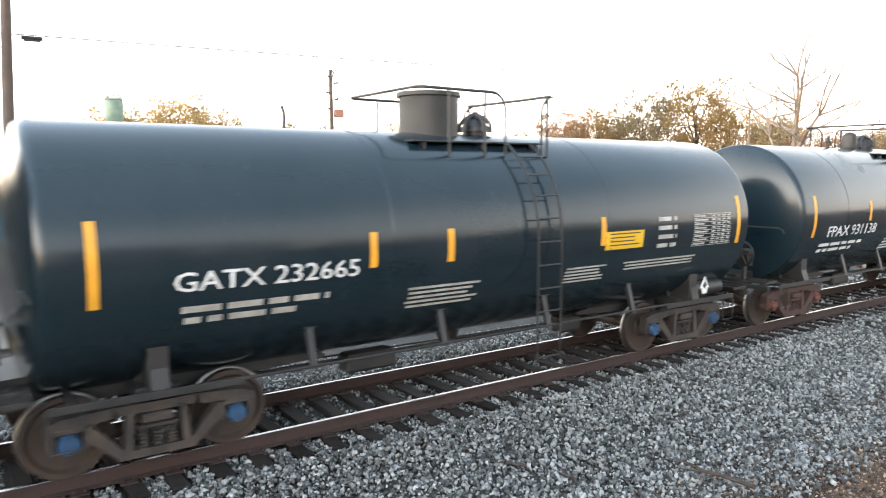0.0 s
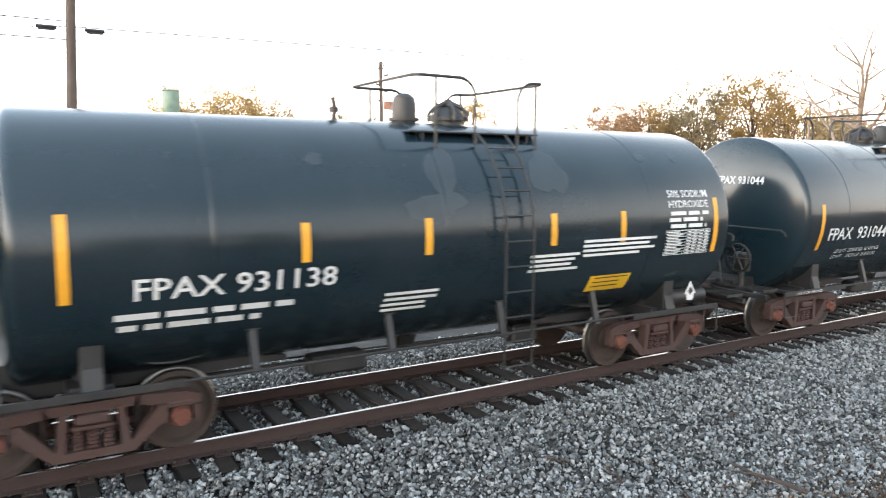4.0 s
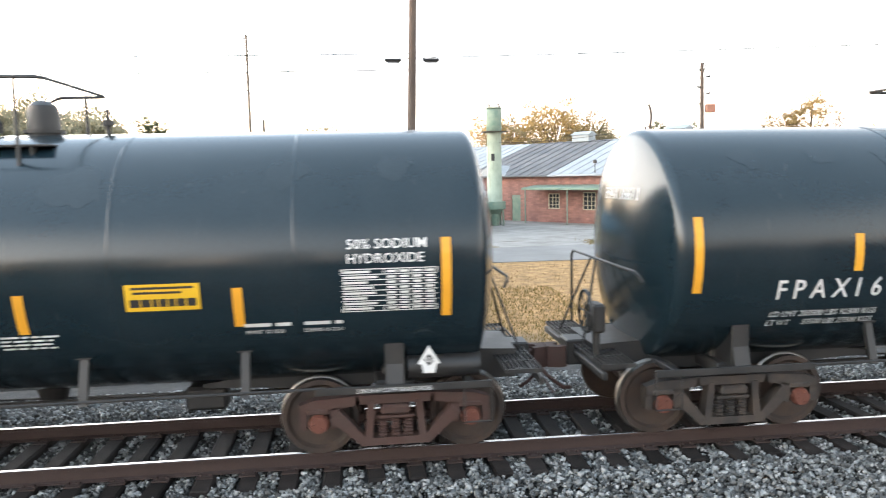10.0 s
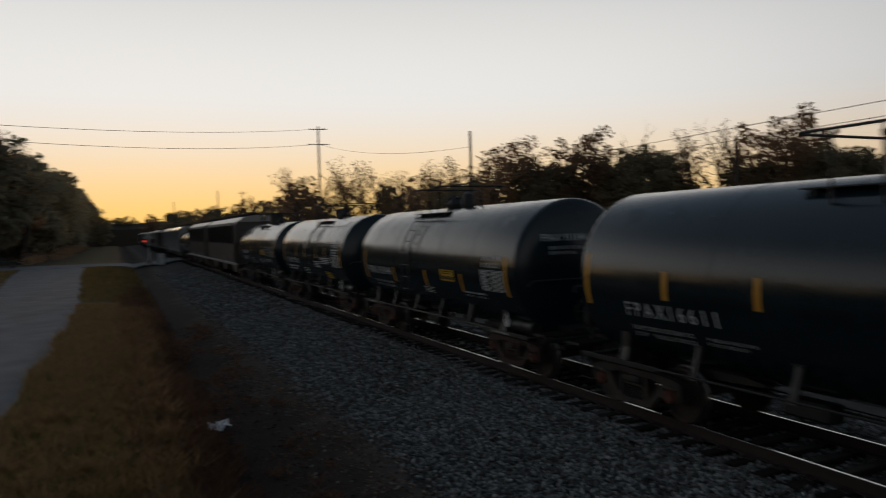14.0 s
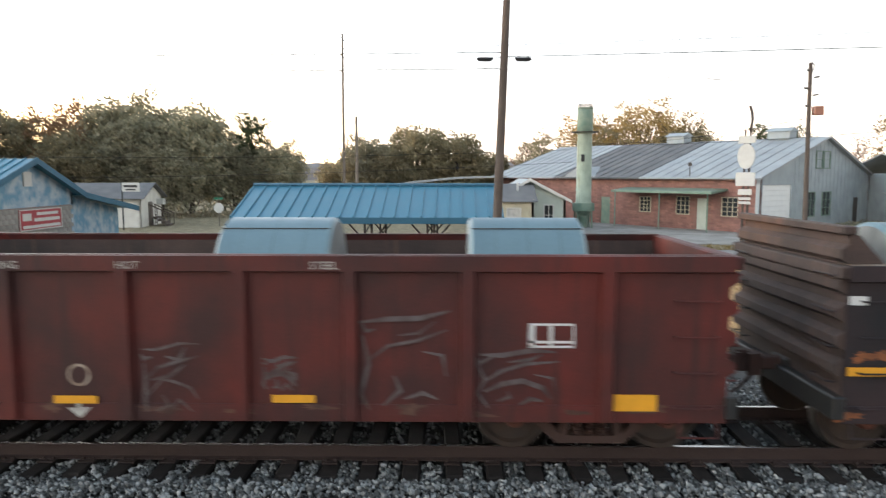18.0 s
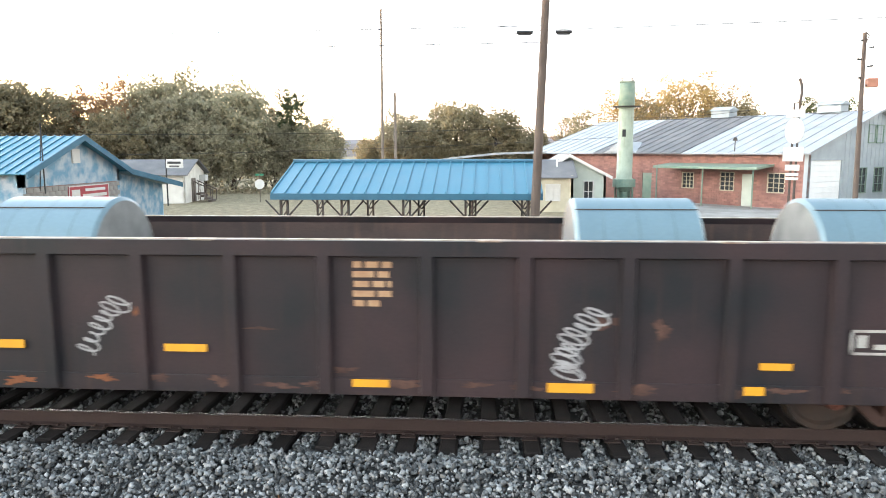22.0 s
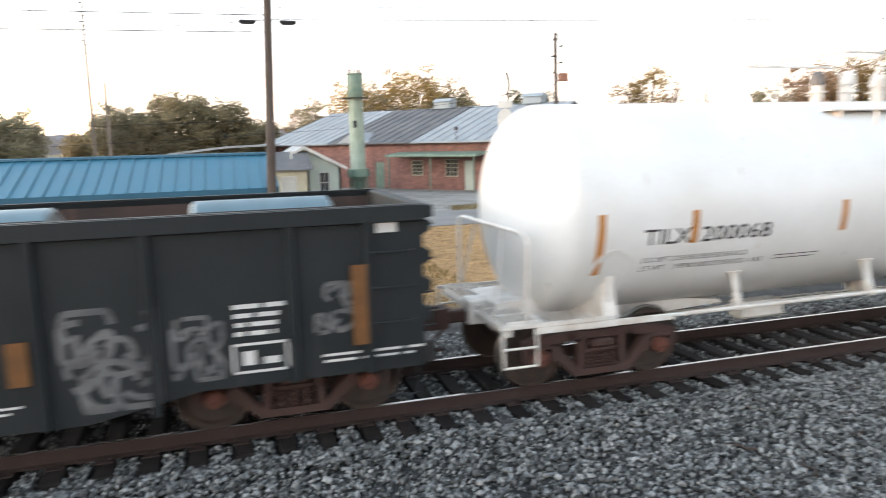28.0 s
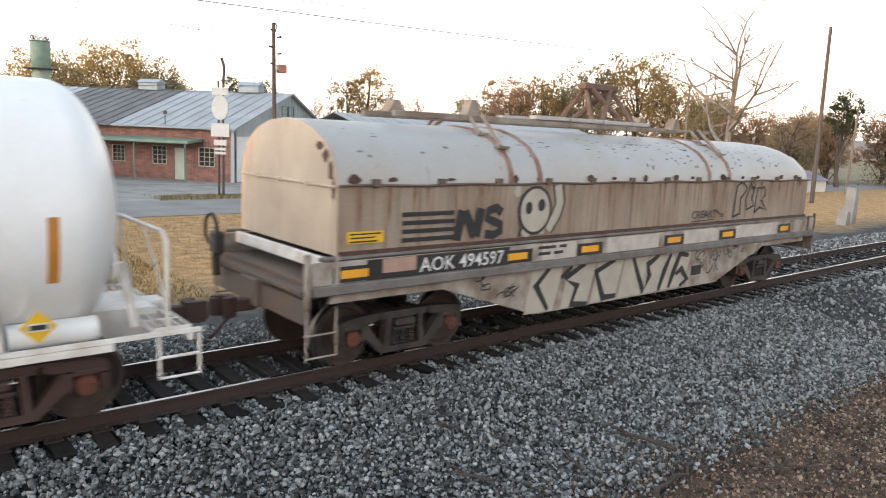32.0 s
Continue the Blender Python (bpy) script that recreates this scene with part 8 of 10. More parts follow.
pav = thing("pavilion", "open pavilion with a blue metal roof on dark steel trusses", "pavilion", at=pose(0, 0, 0))
seam_roof(pav, -7.05, 1.62, 22.35, 1.96, 25.2, 2.92, BLUEROOF, label="blue standing seam metal roof")
seam_roof(pav, -7.05, 1.62, 28.05, 1.96, 25.2, 2.92, BLUEROOF, label="blue standing seam metal roof")
m = Mesh()
for y in (22.34, 28.06):
    m.box((-2.715, y, 1.86), (8.72, 0.05, 0.20))
m.tube([(-7.08, 25.2, 2.95), (1.65, 25.2, 2.95)], 0.07, 6)
part("fascia", m, BLUETRIM, pav, "dark blue fascia and ridge cap")
for i in range(5):
    x = -6.75 + i * 2.02
    m = Mesh()
    for y0, y1 in ((22.6, 25.2), (27.8, 25.2)):
        m.tube([(x, y0, 1.78), (x, y1, 2.72)], 0.05, 4)
        m.tube([(x, y0, 1.74), (x, y1, 1.74)], 0.04, 4)
        for k in range(4):
            a, b = y0 + (y1 - y0) * k / 4, y0 + (y1 - y0) * (k + 1) / 4
            m.tube([(x, a, 1.74), (x, b, 1.74 + 0.94 * (k + 1) / 4)], 0.025, 4)
    part("truss", m, STEELDARK, pav)
    for y in (22.75, 27.65):
        m = Mesh()
        m.box((x - 0.11, y, 0.82), (0.07, 0.10, 1.88))
        m.box((x + 0.11, y, 0.82), (0.07, 0.10, 1.88))
        for k in range(5):
            z = -0.05 + k * 0.37
            m.tube([(x - 0.11, y, z), (x + 0.11, y, z + 0.37)], 0.02, 4)
        m.tube([(x, y, 1.05), (x - 0.62, y, 1.72)], 0.03, 4)
        m.tube([(x, y, 1.05), (x + 0.62, y, 1.72)], 0.03, 4)
        part("post", m, STEELDARK, pav, "dark laced steel post with knee braces")
for y in (22.75,):
    for i in range(4):
        x = -6.75 + i * 2.02
        m = Mesh()
        for z in (0.32, 0.62, 0.92):
            m.tube([(x + 0.1, y, z), (x + 1.92, y, z)], 0.022, 6)
        m.tube([(x + 0.1, y, 0.0), (x + 1.92, y, 0.92)], 0.018, 6)
        m.tube([(x + 0.1, y, 0.92), (x + 1.92, y, 0.0)], 0.018, 6)
        part("railing", m, PIPE, pav, "pipe railing with crossed braces")


# ---- poles and wires
def pole(x, y, top, r, m_, label, lean=(0, 0), arms=(), base=G0, name="utility_pole", knobs=0):
    ob = thing(name, label, "utility pole", "poles along the line", pose(x, y, base - 0.05))
    m = Mesh()
    h = top - base + 0.05
    n_ = 8
    m.tube([(lean[0] * i / n_, lean[1] * i / n_, h * i / n_) for i in range(n_ + 1)], [r * (1 - 0.35 * i / n_) for i in range(n_ + 1)], 12)
    part("shaft", m, m_, ob, smooth=40)
    for z, w, ang in arms:
        k = (z - base) / h
        m = Mesh()
        c, s_ = math.cos(radians(ang)), math.sin(radians(ang))
        px, py = lean[0] * k, lean[1] * k
        m.tube([(px - w * c, py - w * s_, z - base), (px + w * c, py + w * s_, z - base)], 0.05, 4)
        part("crossarm", m, m_, ob)
        for q in (-0.9, -0.45, 0.45, 0.9):
            g = Mesh()
            g.cyl((px + q * w * c, py + q * w * s_, z - base + 0.03), (px + q * w * c, py + q * w * s_, z - base + 0.18), 0.04, 0.03, 6)
            part("insulator", g, WIRE, ob)
    for i in range(knobs):
        g = Mesh()
        z = h - 0.4 - i * 0.85
        g.cyl((-0.05, 0, z), (-0.30 - 0.1 * (i % 2), 0, z + 0.06), 0.03, 0.05, 6)
        g.cyl((0.05, 0, z - 0.3), (0.30, 0, z - 0.25), 0.03, 0.05, 6)
        part("insulator", g, WIRE, ob)
    return ob


PA = pole(1.33, 22.25, 11.3, 0.155, POLEWOOD, "tall dark wooden pole at the edge of the platform", (0.42, 0.1), name="utility_pole")
for dx in (-0.62, 0.62):
    g = Mesh()
    g.cyl((0.26 + dx * 0.55, 0.05, 7.40), (0.26 + dx * 1.35, 0.05, 7.40), 0.05, 0.05, 8)
    g.box((0.26 + dx * 0.95, 0.05, 7.34), (0.40, 0.06, 0.05))
    part("wire_clamp", g, WIRE, PA)
P2 = pole(17.4, 35.0, 8.7, 0.13, POLEWOOD, "leaning wooden pole with an orange transformer box", (-0.15, 0.0), knobs=3)
g = Mesh()
g.box((0.32, 0, 6.95), (0.46, 0.34, 0.42), b=0.03)
part("transformer_box", g, ORANGEBOX, P2, "rusty orange box on the pole")
g = Mesh()
g.tube([(-0.13, 0, 8.6), (0.05, 0, 9.1), (-0.1, 0, 9.25)], 0.03, 6)
part("top_bracket", g, POLEWOOD, P2)
pole(-11.3, 74.1, 17.7, 0.17, POLEGREY, "tall pole with stand-off insulators", (0, 0), knobs=7)
pole(-8.0, 59.5, 8.15, 0.16, POLEGREY, "shorter bare wooden pole")
pole(-22.0, 150.0, 11.0, 0.16, POLEGREY, "distant pole with a crossarm", arms=((10.4, 1.2, 0),))
pole(-18.0, 130.0, 8.5, 0.15, POLEGREY, "distant pole with a crossarm", arms=((8.0, 1.0, 0),))
pole(55.4, 23.1, 12.4, 0.17, POLEWOOD, "tall dark pole beside the grass", (0.25, 0.3))
P7 = pole(70.2, 26.4, 7.4, 0.12, POLEGREY, "short pole with a street lamp", (0.5, 0))
g = Mesh()
g.tube([(0.4, 0, 7.0), (-0.5, -0.2, 7.3)], 0.03, 6)
g.lathe([(0, 0.18), (0.12, 0.12), (0.2, 0.04)], "z", (-0.6, -0.2, 7.15), 12)
part("lamp_head", g, SIGNWHITE, P7)
pole(68.0, 42.0, 9.7, 0.14, POLEGREY, "wooden pole before the trees", arms=((9.4, 0.8, 20),))
pole(-86.9, 23.4, 16.4, 0.17, POLEGREY, "far pole with two crossarms", arms=((16.1, 1.1, 75), (14.2, 1.3, 75)))
pole(-44.7, 23.0, 10.1, 0.125, POLEWOOD, "bare wooden pole behind the train")
pole(-59.5, -8.2, 11.9, 0.15, POLEWOOD, "wooden pole beside the lane", arms=((11.6, 0.9, 80), (10.5, 0.8, 80)))
pole(-72.0, -10.4, 10.6, 0.12, POLEWOOD, "thin wooden pole behind the lane", arms=((10.2, 0.6, 80),))
pole(-40.6, 44.2, 9.85, 0.15, POLEWOOD, "wooden pole among the trees")
pole(-150.0, 24.0, 12.0, 0.15, POLEWOOD, "distant pole beside the railway", arms=((11.7, 1.0, 80),))
pole(-165.0, 21.0, 13.0, 0.15, POLEWOOD, "distant pole beside the railway")
pole(-240.0, 17.0, 14.0, 0.15, POLEWOOD, "distant pole beside the railway")


def wire(a, b, sag, r=0.012, label="thin black overhead wire between poles"):
    a, b = Vector(a), Vector(b)
    pts = []
    for i in range(25):
        t = i / 24
        p = a.lerp(b, t)
        p.z -= sag * 4 * t * (1 - t)
        pts.append(p)
    m = Mesh().tube(pts, r, 5)
    return tagged(part("overhead_wire", m, WIRE), label, "wire", "overhead wires")


pa_top = (1.62, 22.3, 6.93)
wire(pa_top, (55.6, 23.3, 9.0), 0.2)
wire(pa_top, (-11.3, 74.1, 14.85), 0.3)
for z0_, z1_ in ((7.06, 7.0), (6.57, 6.5)):
    wire((1.60, 22.3, z0_), (-44.7, 23.0, z1_), 0.05, 0.013)
    wire((-44.7, 23.0, z1_), (-150.0, 24.0, z1_ + 0.4), 0.3, 0.016)
wire((-11.3, 74.1, 17.3), (60, 118, 17.4), 0.3, 0.018)
wire((-11.3, 74.1, 15.1), (60, 96, 15.1), 0.3, 0.018)
wire((-11.3, 74.1, 16.05), (103, 78.5, 20.8), 0.2, 0.020)
wire((-11.3, 74.1, 12.8), (-60, 75, 10), 1.0, 0.012)
wire((-11.3, 74.1, 11.6), (-60, 75, 8.8), 1.0, 0.012)
wire((-60, 40, 5.2), (10, 62, 5.5), 0.8, 0.014)
wire((-60, 38, 3.4), (10, 60, 4.4), 0.8, 0.014)
wire((-86.9, 23.4, 16.1), (-59.5, -8.2, 11.6), 0.5, 0.02)
wire((-86.9, 23.4, 14.2), (-59.5, -8.2, 10.5), 0.6, 0.02)
wire((-59.5, -8.2, 11.6), (-48.0, -26.0, 10.4), 0.4, 0.018)
wire((-59.5, -8.2, 10.5), (-48.0, -26.0, 9.4), 0.4, 0.018)
wire((-86.9, 23.4, 14.2), (-44.7, 23.0, 9.0), 0.8, 0.014)
wire((10, 55, 5.6), (26, 36, 5.9), 0.3, 0.012)
wire((17.4, 35, 6.1), (9.6, 51, 5.6), 0.4, 0.012)

# ---- blue store beside the track
st = thing("blue_store", "blue painted block store with a blue metal roof", "store", at=pose(0, 0, 0))
X1, X0 = -17.6, -42.0
YE, YR, YB, ZE, ZR = 25.2, 29.1, 32.6, 2.50, 3.96
m = Mesh()
sheet_wall(m, (X0, YE + 0.35), (X1, YE + 0.35), G0, ZE, 0.2)
sheet_wall(m, (X1, YB), (X0, YB), G0, ZE, 0.2)
part("side_wall", m, BLUEWALL, st, "flaking blue side wall")
m = Mesh()
m.prism([(YE + 0.35, 1.95), (YB, 1.95), (YB, ZE + 0.1), (YR, ZR - 0.12), (YE + 0.35, ZE + 0.1)], "x", X1 - 0.2, X1)
part("gable_wall", m, BLUEWALL, st, "flaking pale blue gable")
bm_w, bm_h = 0.40, 0.20
m = Mesh()
m.prism([(YE + 0.36, G0), (YB - 0.01, G0), (YB - 0.01, 1.95), (YE + 0.36, 1.95)], "x", X1 - 0.22, X1 - 0.02)
blocks = part("block_wall", m, MORTAR, st, "grey concrete block wall")
me = cached("block", lambda: Mesh().box((0, 0, 0), (0.06, bm_w - 0.012, bm_h - 0.012), b=0.006).data("block", BLOCK))
for r_ in range(12):
    z = G0 + 0.1 + r_ * bm_h
    off = 0.2 if r_ % 2 else 0.0
    for c_ in range(18):
        y = YE + 0.56 + c_ * bm_w - off
        if YE + 0.5 < y < YB - 0.15:
            part("block", me, parent=blocks, at=pose(X1 - 0.015, y, z))
seam_roof(st, X0, X1 + 0.45, YE, ZE, YR, ZR, BLUEROOF, label="blue standing seam roof slope")
seam_roof(st, X0, X1 + 0.45, YB + 0.3, ZE - 0.05, YR, ZR, BLUEROOF, label="blue standing seam roof slope")
m = Mesh()
for ya, za, yb, zb in ((YE, ZE, YR, ZR), (YB + 0.3, ZE - 0.05, YR, ZR), (YB + 0.25, ZE - 0.06, 38.4, 1.56)):
    m.add([(X1 + 0.43, ya, za + 0.06), (X1 + 0.50, ya, za + 0.06), (X1 + 0.50, yb, zb + 0.06), (X1 + 0.43, yb, zb + 0.06),
           (X1 + 0.43, ya, za - 0.20), (X1 + 0.50, ya, za - 0.20), (X1 + 0.50, yb, zb - 0.20), (X1 + 0.43, yb, zb - 0.20)],
          [(0, 1, 2, 3), (1, 5, 6, 2), (7, 6, 5, 4), (0, 3, 7, 4), (0, 4, 5, 1), (2, 6, 7, 3)])
part("bargeboard", m, BLUETRIM, st, "blue bargeboards along the gable")
seam_roof(st, -24, X1 + 0.45, 38.4, 1.56, YB + 0.2, ZE - 0.08, BLUEROOF, name="lean_to_roof")
m = Mesh()
m.prism([(YB, G0), (37.6, G0), (37.6, 1.55), (YB, 2.35)], "x", X1 - 0.5, X1 - 0.3)
part("lean_to_wall", m, BLUEWALL, st, "flaking blue lean-to wall")
g = Mesh()
g.box((X1 + 0.03, 29.95, 1.43), (0.04, 3.1, 0.86))
sg_ = part("sign_board", g, SIGNRED, st, "red and white painted sign")
g = Mesh()
for y0_, y1_, z0_, z1_ in ((28.4, 31.5, 1.83, 1.87), (28.4, 31.5, 0.99, 1.03), (28.4, 28.44, 1.0, 1.86), (31.46, 31.5, 1.0, 1.86), (29.6, 31.2, 1.60, 1.72),
                           (29.4, 31.3, 1.34, 1.48), (28.6, 31.35, 1.08, 1.20), (28.6, 29.2, 1.4, 1.7)):
    g.box((X1 + 0.058, (y0_ + y1_) / 2, (z0_ + z1_) / 2), (0.012, y1_ - y0_, z1_ - z0_))
part("sign_lettering", g, SIGNWHITE, sg_, "white bars of lettering")
g = Mesh()
g.box((X1 + 0.03, 29.1, 3.12), (0.06, 0.55, 0.6))
for i in range(5):
    g.box((X1 + 0.07, 29.1, 2.9 + i * 0.11), (0.03, 0.5, 0.03))
part("gable_vent", g, SIGNWHITE, st, "white louvred gable vent")
g = Mesh()
g.tube([(X1 + 0.4, 26.3, 1.7), (X1 + 0.4, 26.3, 4.4)], 0.025, 6)
g.tube([(X1 + 0.4, 26.3, 4.2), (X1 + 0.1, 26.5, 2.2), (X1, 26.6, 1.8)], 0.02, 6)
part("service_mast", g, WIRE, st)

# ---- small white hut with a dark roof
hut = thing("white_hut", "small white building with a dark roof and side steps", "hut", at=pose(-22.4, 50.6, G0, 0, 0, 6))
m = Mesh()
sheet_wall(m, (-7, 0), (0, 0), 0, 2.2, 0.15)
sheet_wall(m, (0, 0), (0, 4.8), 0, 2.2, 0.15, ((1.6, 2.5, 0, 1.8),))
sheet_wall(m, (0, 4.8), (-7, 4.8), 0, 2.2, 0.15)
m.prism([(0, 2.2), (4.8, 2.2), (2.4, 3.1)], "x", -0.15, 0)
part("wall", m, WHITEWALL, hut)
seam_roof(hut, -7.2, 0.35, -0.4, 2.1, 2.4, 3.2, DARKROOF, pitch=3.8, label="dark shingle roof")
seam_roof(hut, -7.2, 0.35, 5.2, 2.1, 2.4, 3.2, DARKROOF, pitch=3.8, label="dark shingle roof")
m = Mesh()
m.box((0.03, 2.05, 0.9), (0.05, 0.88, 1.78))
part("door", m, POLEGREY, hut, "brown side door")
m = Mesh()
m.box((0.25, 3.9, 1.75), (0.5, 0.7, 0.45), b=0.02)
part("air_conditioner", m, SIGNWHITE, hut)
m = Mesh()
for i in range(4):
    m.box((0.5 + 0.28 * i, 2.05, 0.62 - 0.18 * i), (0.28, 1.1, 0.16))
for y in (1.5, 2.6):
    m.tube([(0.1, y, 1.6), (1.6, y, 0.9)], 0.04, 4)
    for i in range(4):
        m.tube([(0.2 + 0.45 * i, y, 0.1), (0.2 + 0.45 * i, y, 1.55 - 0.2 * i)], 0.03, 4)
part("steps", m, POLEWOOD, hut, "dark wooden steps with a handrail")
sgn = thing("street_sign_board", "white board sign on a dark post", "sign", at=pose(-22.0, 48.2, G0))
part("post", Mesh().cyl((-0.6, 0, 0), (-0.6, 0, 3.3), 0.05, 0.05, 8), WIRE, sgn)
part("board", Mesh().box((0, 0, 2.95), (1.25, 0.08, 0.62), b=0.02), SIGNWHITE, sgn)
g = Mesh()
g.box((0, -0.05, 3.02), (0.95, 0.012, 0.16))
g.box((0, -0.05, 2.78), (0.7, 0.012, 0.09))
part("lettering", g, LETTERB, sgn, "dark bars of lettering")
stp = thing("stop_sign", "back of an octagonal road sign under a green street name", "road sign", at=pose(-17.3, 52.2, G0))
part("post", Mesh().cyl((0, 0, 0), (0, 0, 2.1), 0.035, 0.035, 8), PIPE, stp)
oct_ = [(0.39 * math.cos(math.pi / 8 + i * math.pi / 4), 1.35 + 0.39 * math.sin(math.pi / 8 + i * math.pi / 4)) for i in range(8)]
part("plate", Mesh().prism(oct_, "y", -0.05, -0.035), SIGNWHITE, stp, "pale grey metal plate")
part("name_plate", Mesh().box((0, 0, 2.05), (0.62, 0.02, 0.16)), SIGNGREEN, stp)

# ---- cream and green house, low white house behind it
hs = thing("cottage", "cream cottage with a dark porch roof and a pale gable", "house", at=pose(0, 0, 0))
m = Mesh()
sheet_wall(m, (2.9, 44.2), (5.1, 44.2), G0, 1.65, 0.15, ((0.55, 1.35, 0.25, 1.25),))
sheet_wall(m, (5.1, 44.2), (5.1, 46.8), G0, 1.8, 0.15)
sheet_wall(m, (2.9, 46.8), (2.9, 44.2), G0, 1.8, 0.15)
part("porch_wall", m, CREAM, hs, "cream boarded porch room")
window_part(hs, 3.85, 44.2, 0.25, 1.25, 0.8, "y", SIGNWHITE, bars_x=2, bars_z=3, pane=SIGNWHITE)
seam_roof(hs, 2.7, 5.3, 43.9, 1.68, 46.8, 2.75, DARKROOF, pitch=2.6, name="porch_roof", label="black shingle porch roof")
m = Mesh()
sheet_wall(m, (2.9, 46.8), (7.5, 46.8), G0, 1.75, 0.15, ((3.2, 3.75, 0.0, 1.35),))
sheet_wall(m, (7.5, 46.8), (7.5, 54), G0, 1.75, 0.15)
m.prism([(2.9, 1.75), (7.5, 1.75), (5.1, 2.95)], "y", 46.8, 46.95)
part("wall", m, PALEGREEN, hs, "pale green gable wall")
window_part(hs, 6.38, 46.8, 0.0, 1.35, 0.55, "y", SIGNWHITE)
seam_roof(hs, 46.5, 54.2, 2.6, 1.62, 5.1, 3.06, PALEROOF, pitch=7.5, name="roof", along="y")
seam_roof(hs, 46.5, 54.2, 7.85, 1.62, 5.1, 3.06, PALEROOF, pitch=7.5, name="roof", along="y")
m = Mesh()
for xa, za, xb, zb in ((2.6, 1.62, 5.1, 3.06), (7.85, 1.62, 5.1, 3.06)):
    m.add([(xa, 46.44, za + 0.05), (xb, 46.44, zb + 0.05), (xb, 46.44, zb - 0.15), (xa, 46.44, za - 0.15), (xa, 46.5, za + 0.05), (xb, 46.5, zb + 0.05), (xb, 46.5, zb - 0.15), (xa, 46.5, za - 0.15)],
          [(0, 1, 2, 3), (7, 6, 5, 4), (0, 4, 5, 1), (1, 5, 6, 2), (2, 6, 7, 3), (3, 7, 4, 0)])
part("bargeboard", m, SIGNWHITE, hs)
part("vent_pipe", Mesh().cyl((4.2, 45.6, 2.2), (4.2, 45.6, 2.85), 0.06, 0.06, 8), SIGNWHITE, hs)
lw = thing("low_house", "long low house with a flat white roof edge", "house", at=pose(0, 0, 0))
part("wall", Mesh().box((0.3, 62.5, 1.0), (7.4, 5, 3.0)), CREAM, lw)
part("roof", Mesh().prism([(-4.0, 2.55), (0.5, 3.0), (4.6, 3.12), (4.6, 3.27), (0.5, 3.15), (-4.0, 2.70)], "y", 59.5, 65.4), PALEROOF, lw, "flat pale roof")

# ---- green silo
si = thing("silo", "tall narrow pale green steel silo on a dark base", "silo", at=pose(9.45, 51.1, G0))
m = Mesh()
m.lathe([(1.75, 0.66), (1.9, 0.55), (6.7, 0.52), (6.7, 0.60), (6.78, 0.60), (6.78, 0.52), (8.45, 0.52), (8.5, 0.60), (8.56, 0.60), (8.56, 0.001)], "z", (0, 0, 0), 28)
part("barrel", m, PALESILO, si, "pale green barrel", smooth=40)
m = Mesh()
m.lathe([(6.80, 0.54), (6.86, 0.56), (8.4, 0.56), (8.45, 0.54)], "z", (0, 0, 0), 28)
part("top_section", m, GREENM, si, "darker green top section", smooth=40)
m = Mesh()
m.lathe([(1.25, 0.80), (1.8, 0.78), (1.8, 0.6)], "z", (0, 0, 0), 24)
m.lathe([(0.0, 0.30), (0.9, 0.35), (1.3, 0.7)], "z", (0, 0, 0), 20)
part("hopper", m, GREENM, si)
for i in range(4):
    a = math.pi / 4 + i * math.pi / 2
    part("leg", Mesh().tube([(0.75 * math.cos(a), 0.75 * math.sin(a), 0), (0.68 * math.cos(a), 0.68 * math.sin(a), 1.6)], 0.07, 4), GREENM, si)
m = Mesh()
m.lathe([(6.82, 1.0), (6.86, 1.0)], "z", (0, 0, 0), 20)
m.lathe([(6.80, 0.55), (6.82, 1.0)], "z", (0, 0, 0), 20)
part("catwalk", m, STEELDARK, si)
m = Mesh()
for i in range(10):
    a = i * 0.6283
    m.lathe([(-0.015, 0.10), (0.015, 0.12), (0.015, 0.08), (-0.015, 0.10)], "y", (0.42 * math.cos(a), 0.42 * math.sin(a), 8.72), 8)
part("top_ring", m, STEELDARK, si, "ring of curled brackets round the rim")
part("hatch", Mesh().box((-0.2, -0.53, 5.0), (0.24, 0.06, 0.5)), WIRE, si, "dark hatch")

# ---- brick warehouse with a grey gabled end
wh = thing("warehouse", "red brick warehouse with patched metal roof and grey gabled end", "warehouse", at=pose(19.8, 45.9, G0, 0, 0, 39.0))
LEN, WID, EAVE, RIDGE = 25.0, 17.0, 3.74, 6.55
wins = ((8.3, 9.2, 1.1, 2.2), (5.1, 6.1, 1.05, 2.3), (1.5, 2.6, 1.05, 2.3))
doors = ((3.7, 4.5, 0.0, 2.2), (12.0, 12.9, 0.0, 2.1))
m = Mesh()
sheet_wall(m, (0.06, LEN), (0.06, 0), 0, EAVE, 0.3, tuple((LEN - b, LEN - a, c, d) for a, b, c, d in wins + doors))
sheet_wall(m, (WID, 0), (WID, LEN), 0, EAVE, 0.3)
sheet_wall(m, (WID, LEN), (0, LEN), 0, EAVE, 0.3)
bw = part("brick_wall", m, BRICKJOINT, wh, "red brick long wall")
courses = Mesh()
me = cached("brick", lambda: Mesh().box((0, 0, 0), (0.05, 0.40, 0.13)).data("brick", BRICK))
count = 0
for r_ in range(26):
    z = 0.08 + r_ * 0.142
    if z > EAVE - 0.08:
        break
    for c_ in range(59):
        y = 0.22 + c_ * 0.42 + (0.21 if r_ % 2 else 0)
        if y > LEN - 0.2:
            continue
        if any(a - 0.2 < y < b + 0.2 and c - 0.06 < z < d + 0.06 for a, b, c, d in wins + doors):
            continue
        courses.box((0.035, y, z), (0.05, 0.40, 0.128))
tagged(part("brickwork", courses, BRICK, bw), kind="stuff")
for a, b, c, d in wins:
    window_part(wh, 0.08, (a + b) / 2, c, d, b - a, "x", CREAM, bars_x=3, bars_z=4)
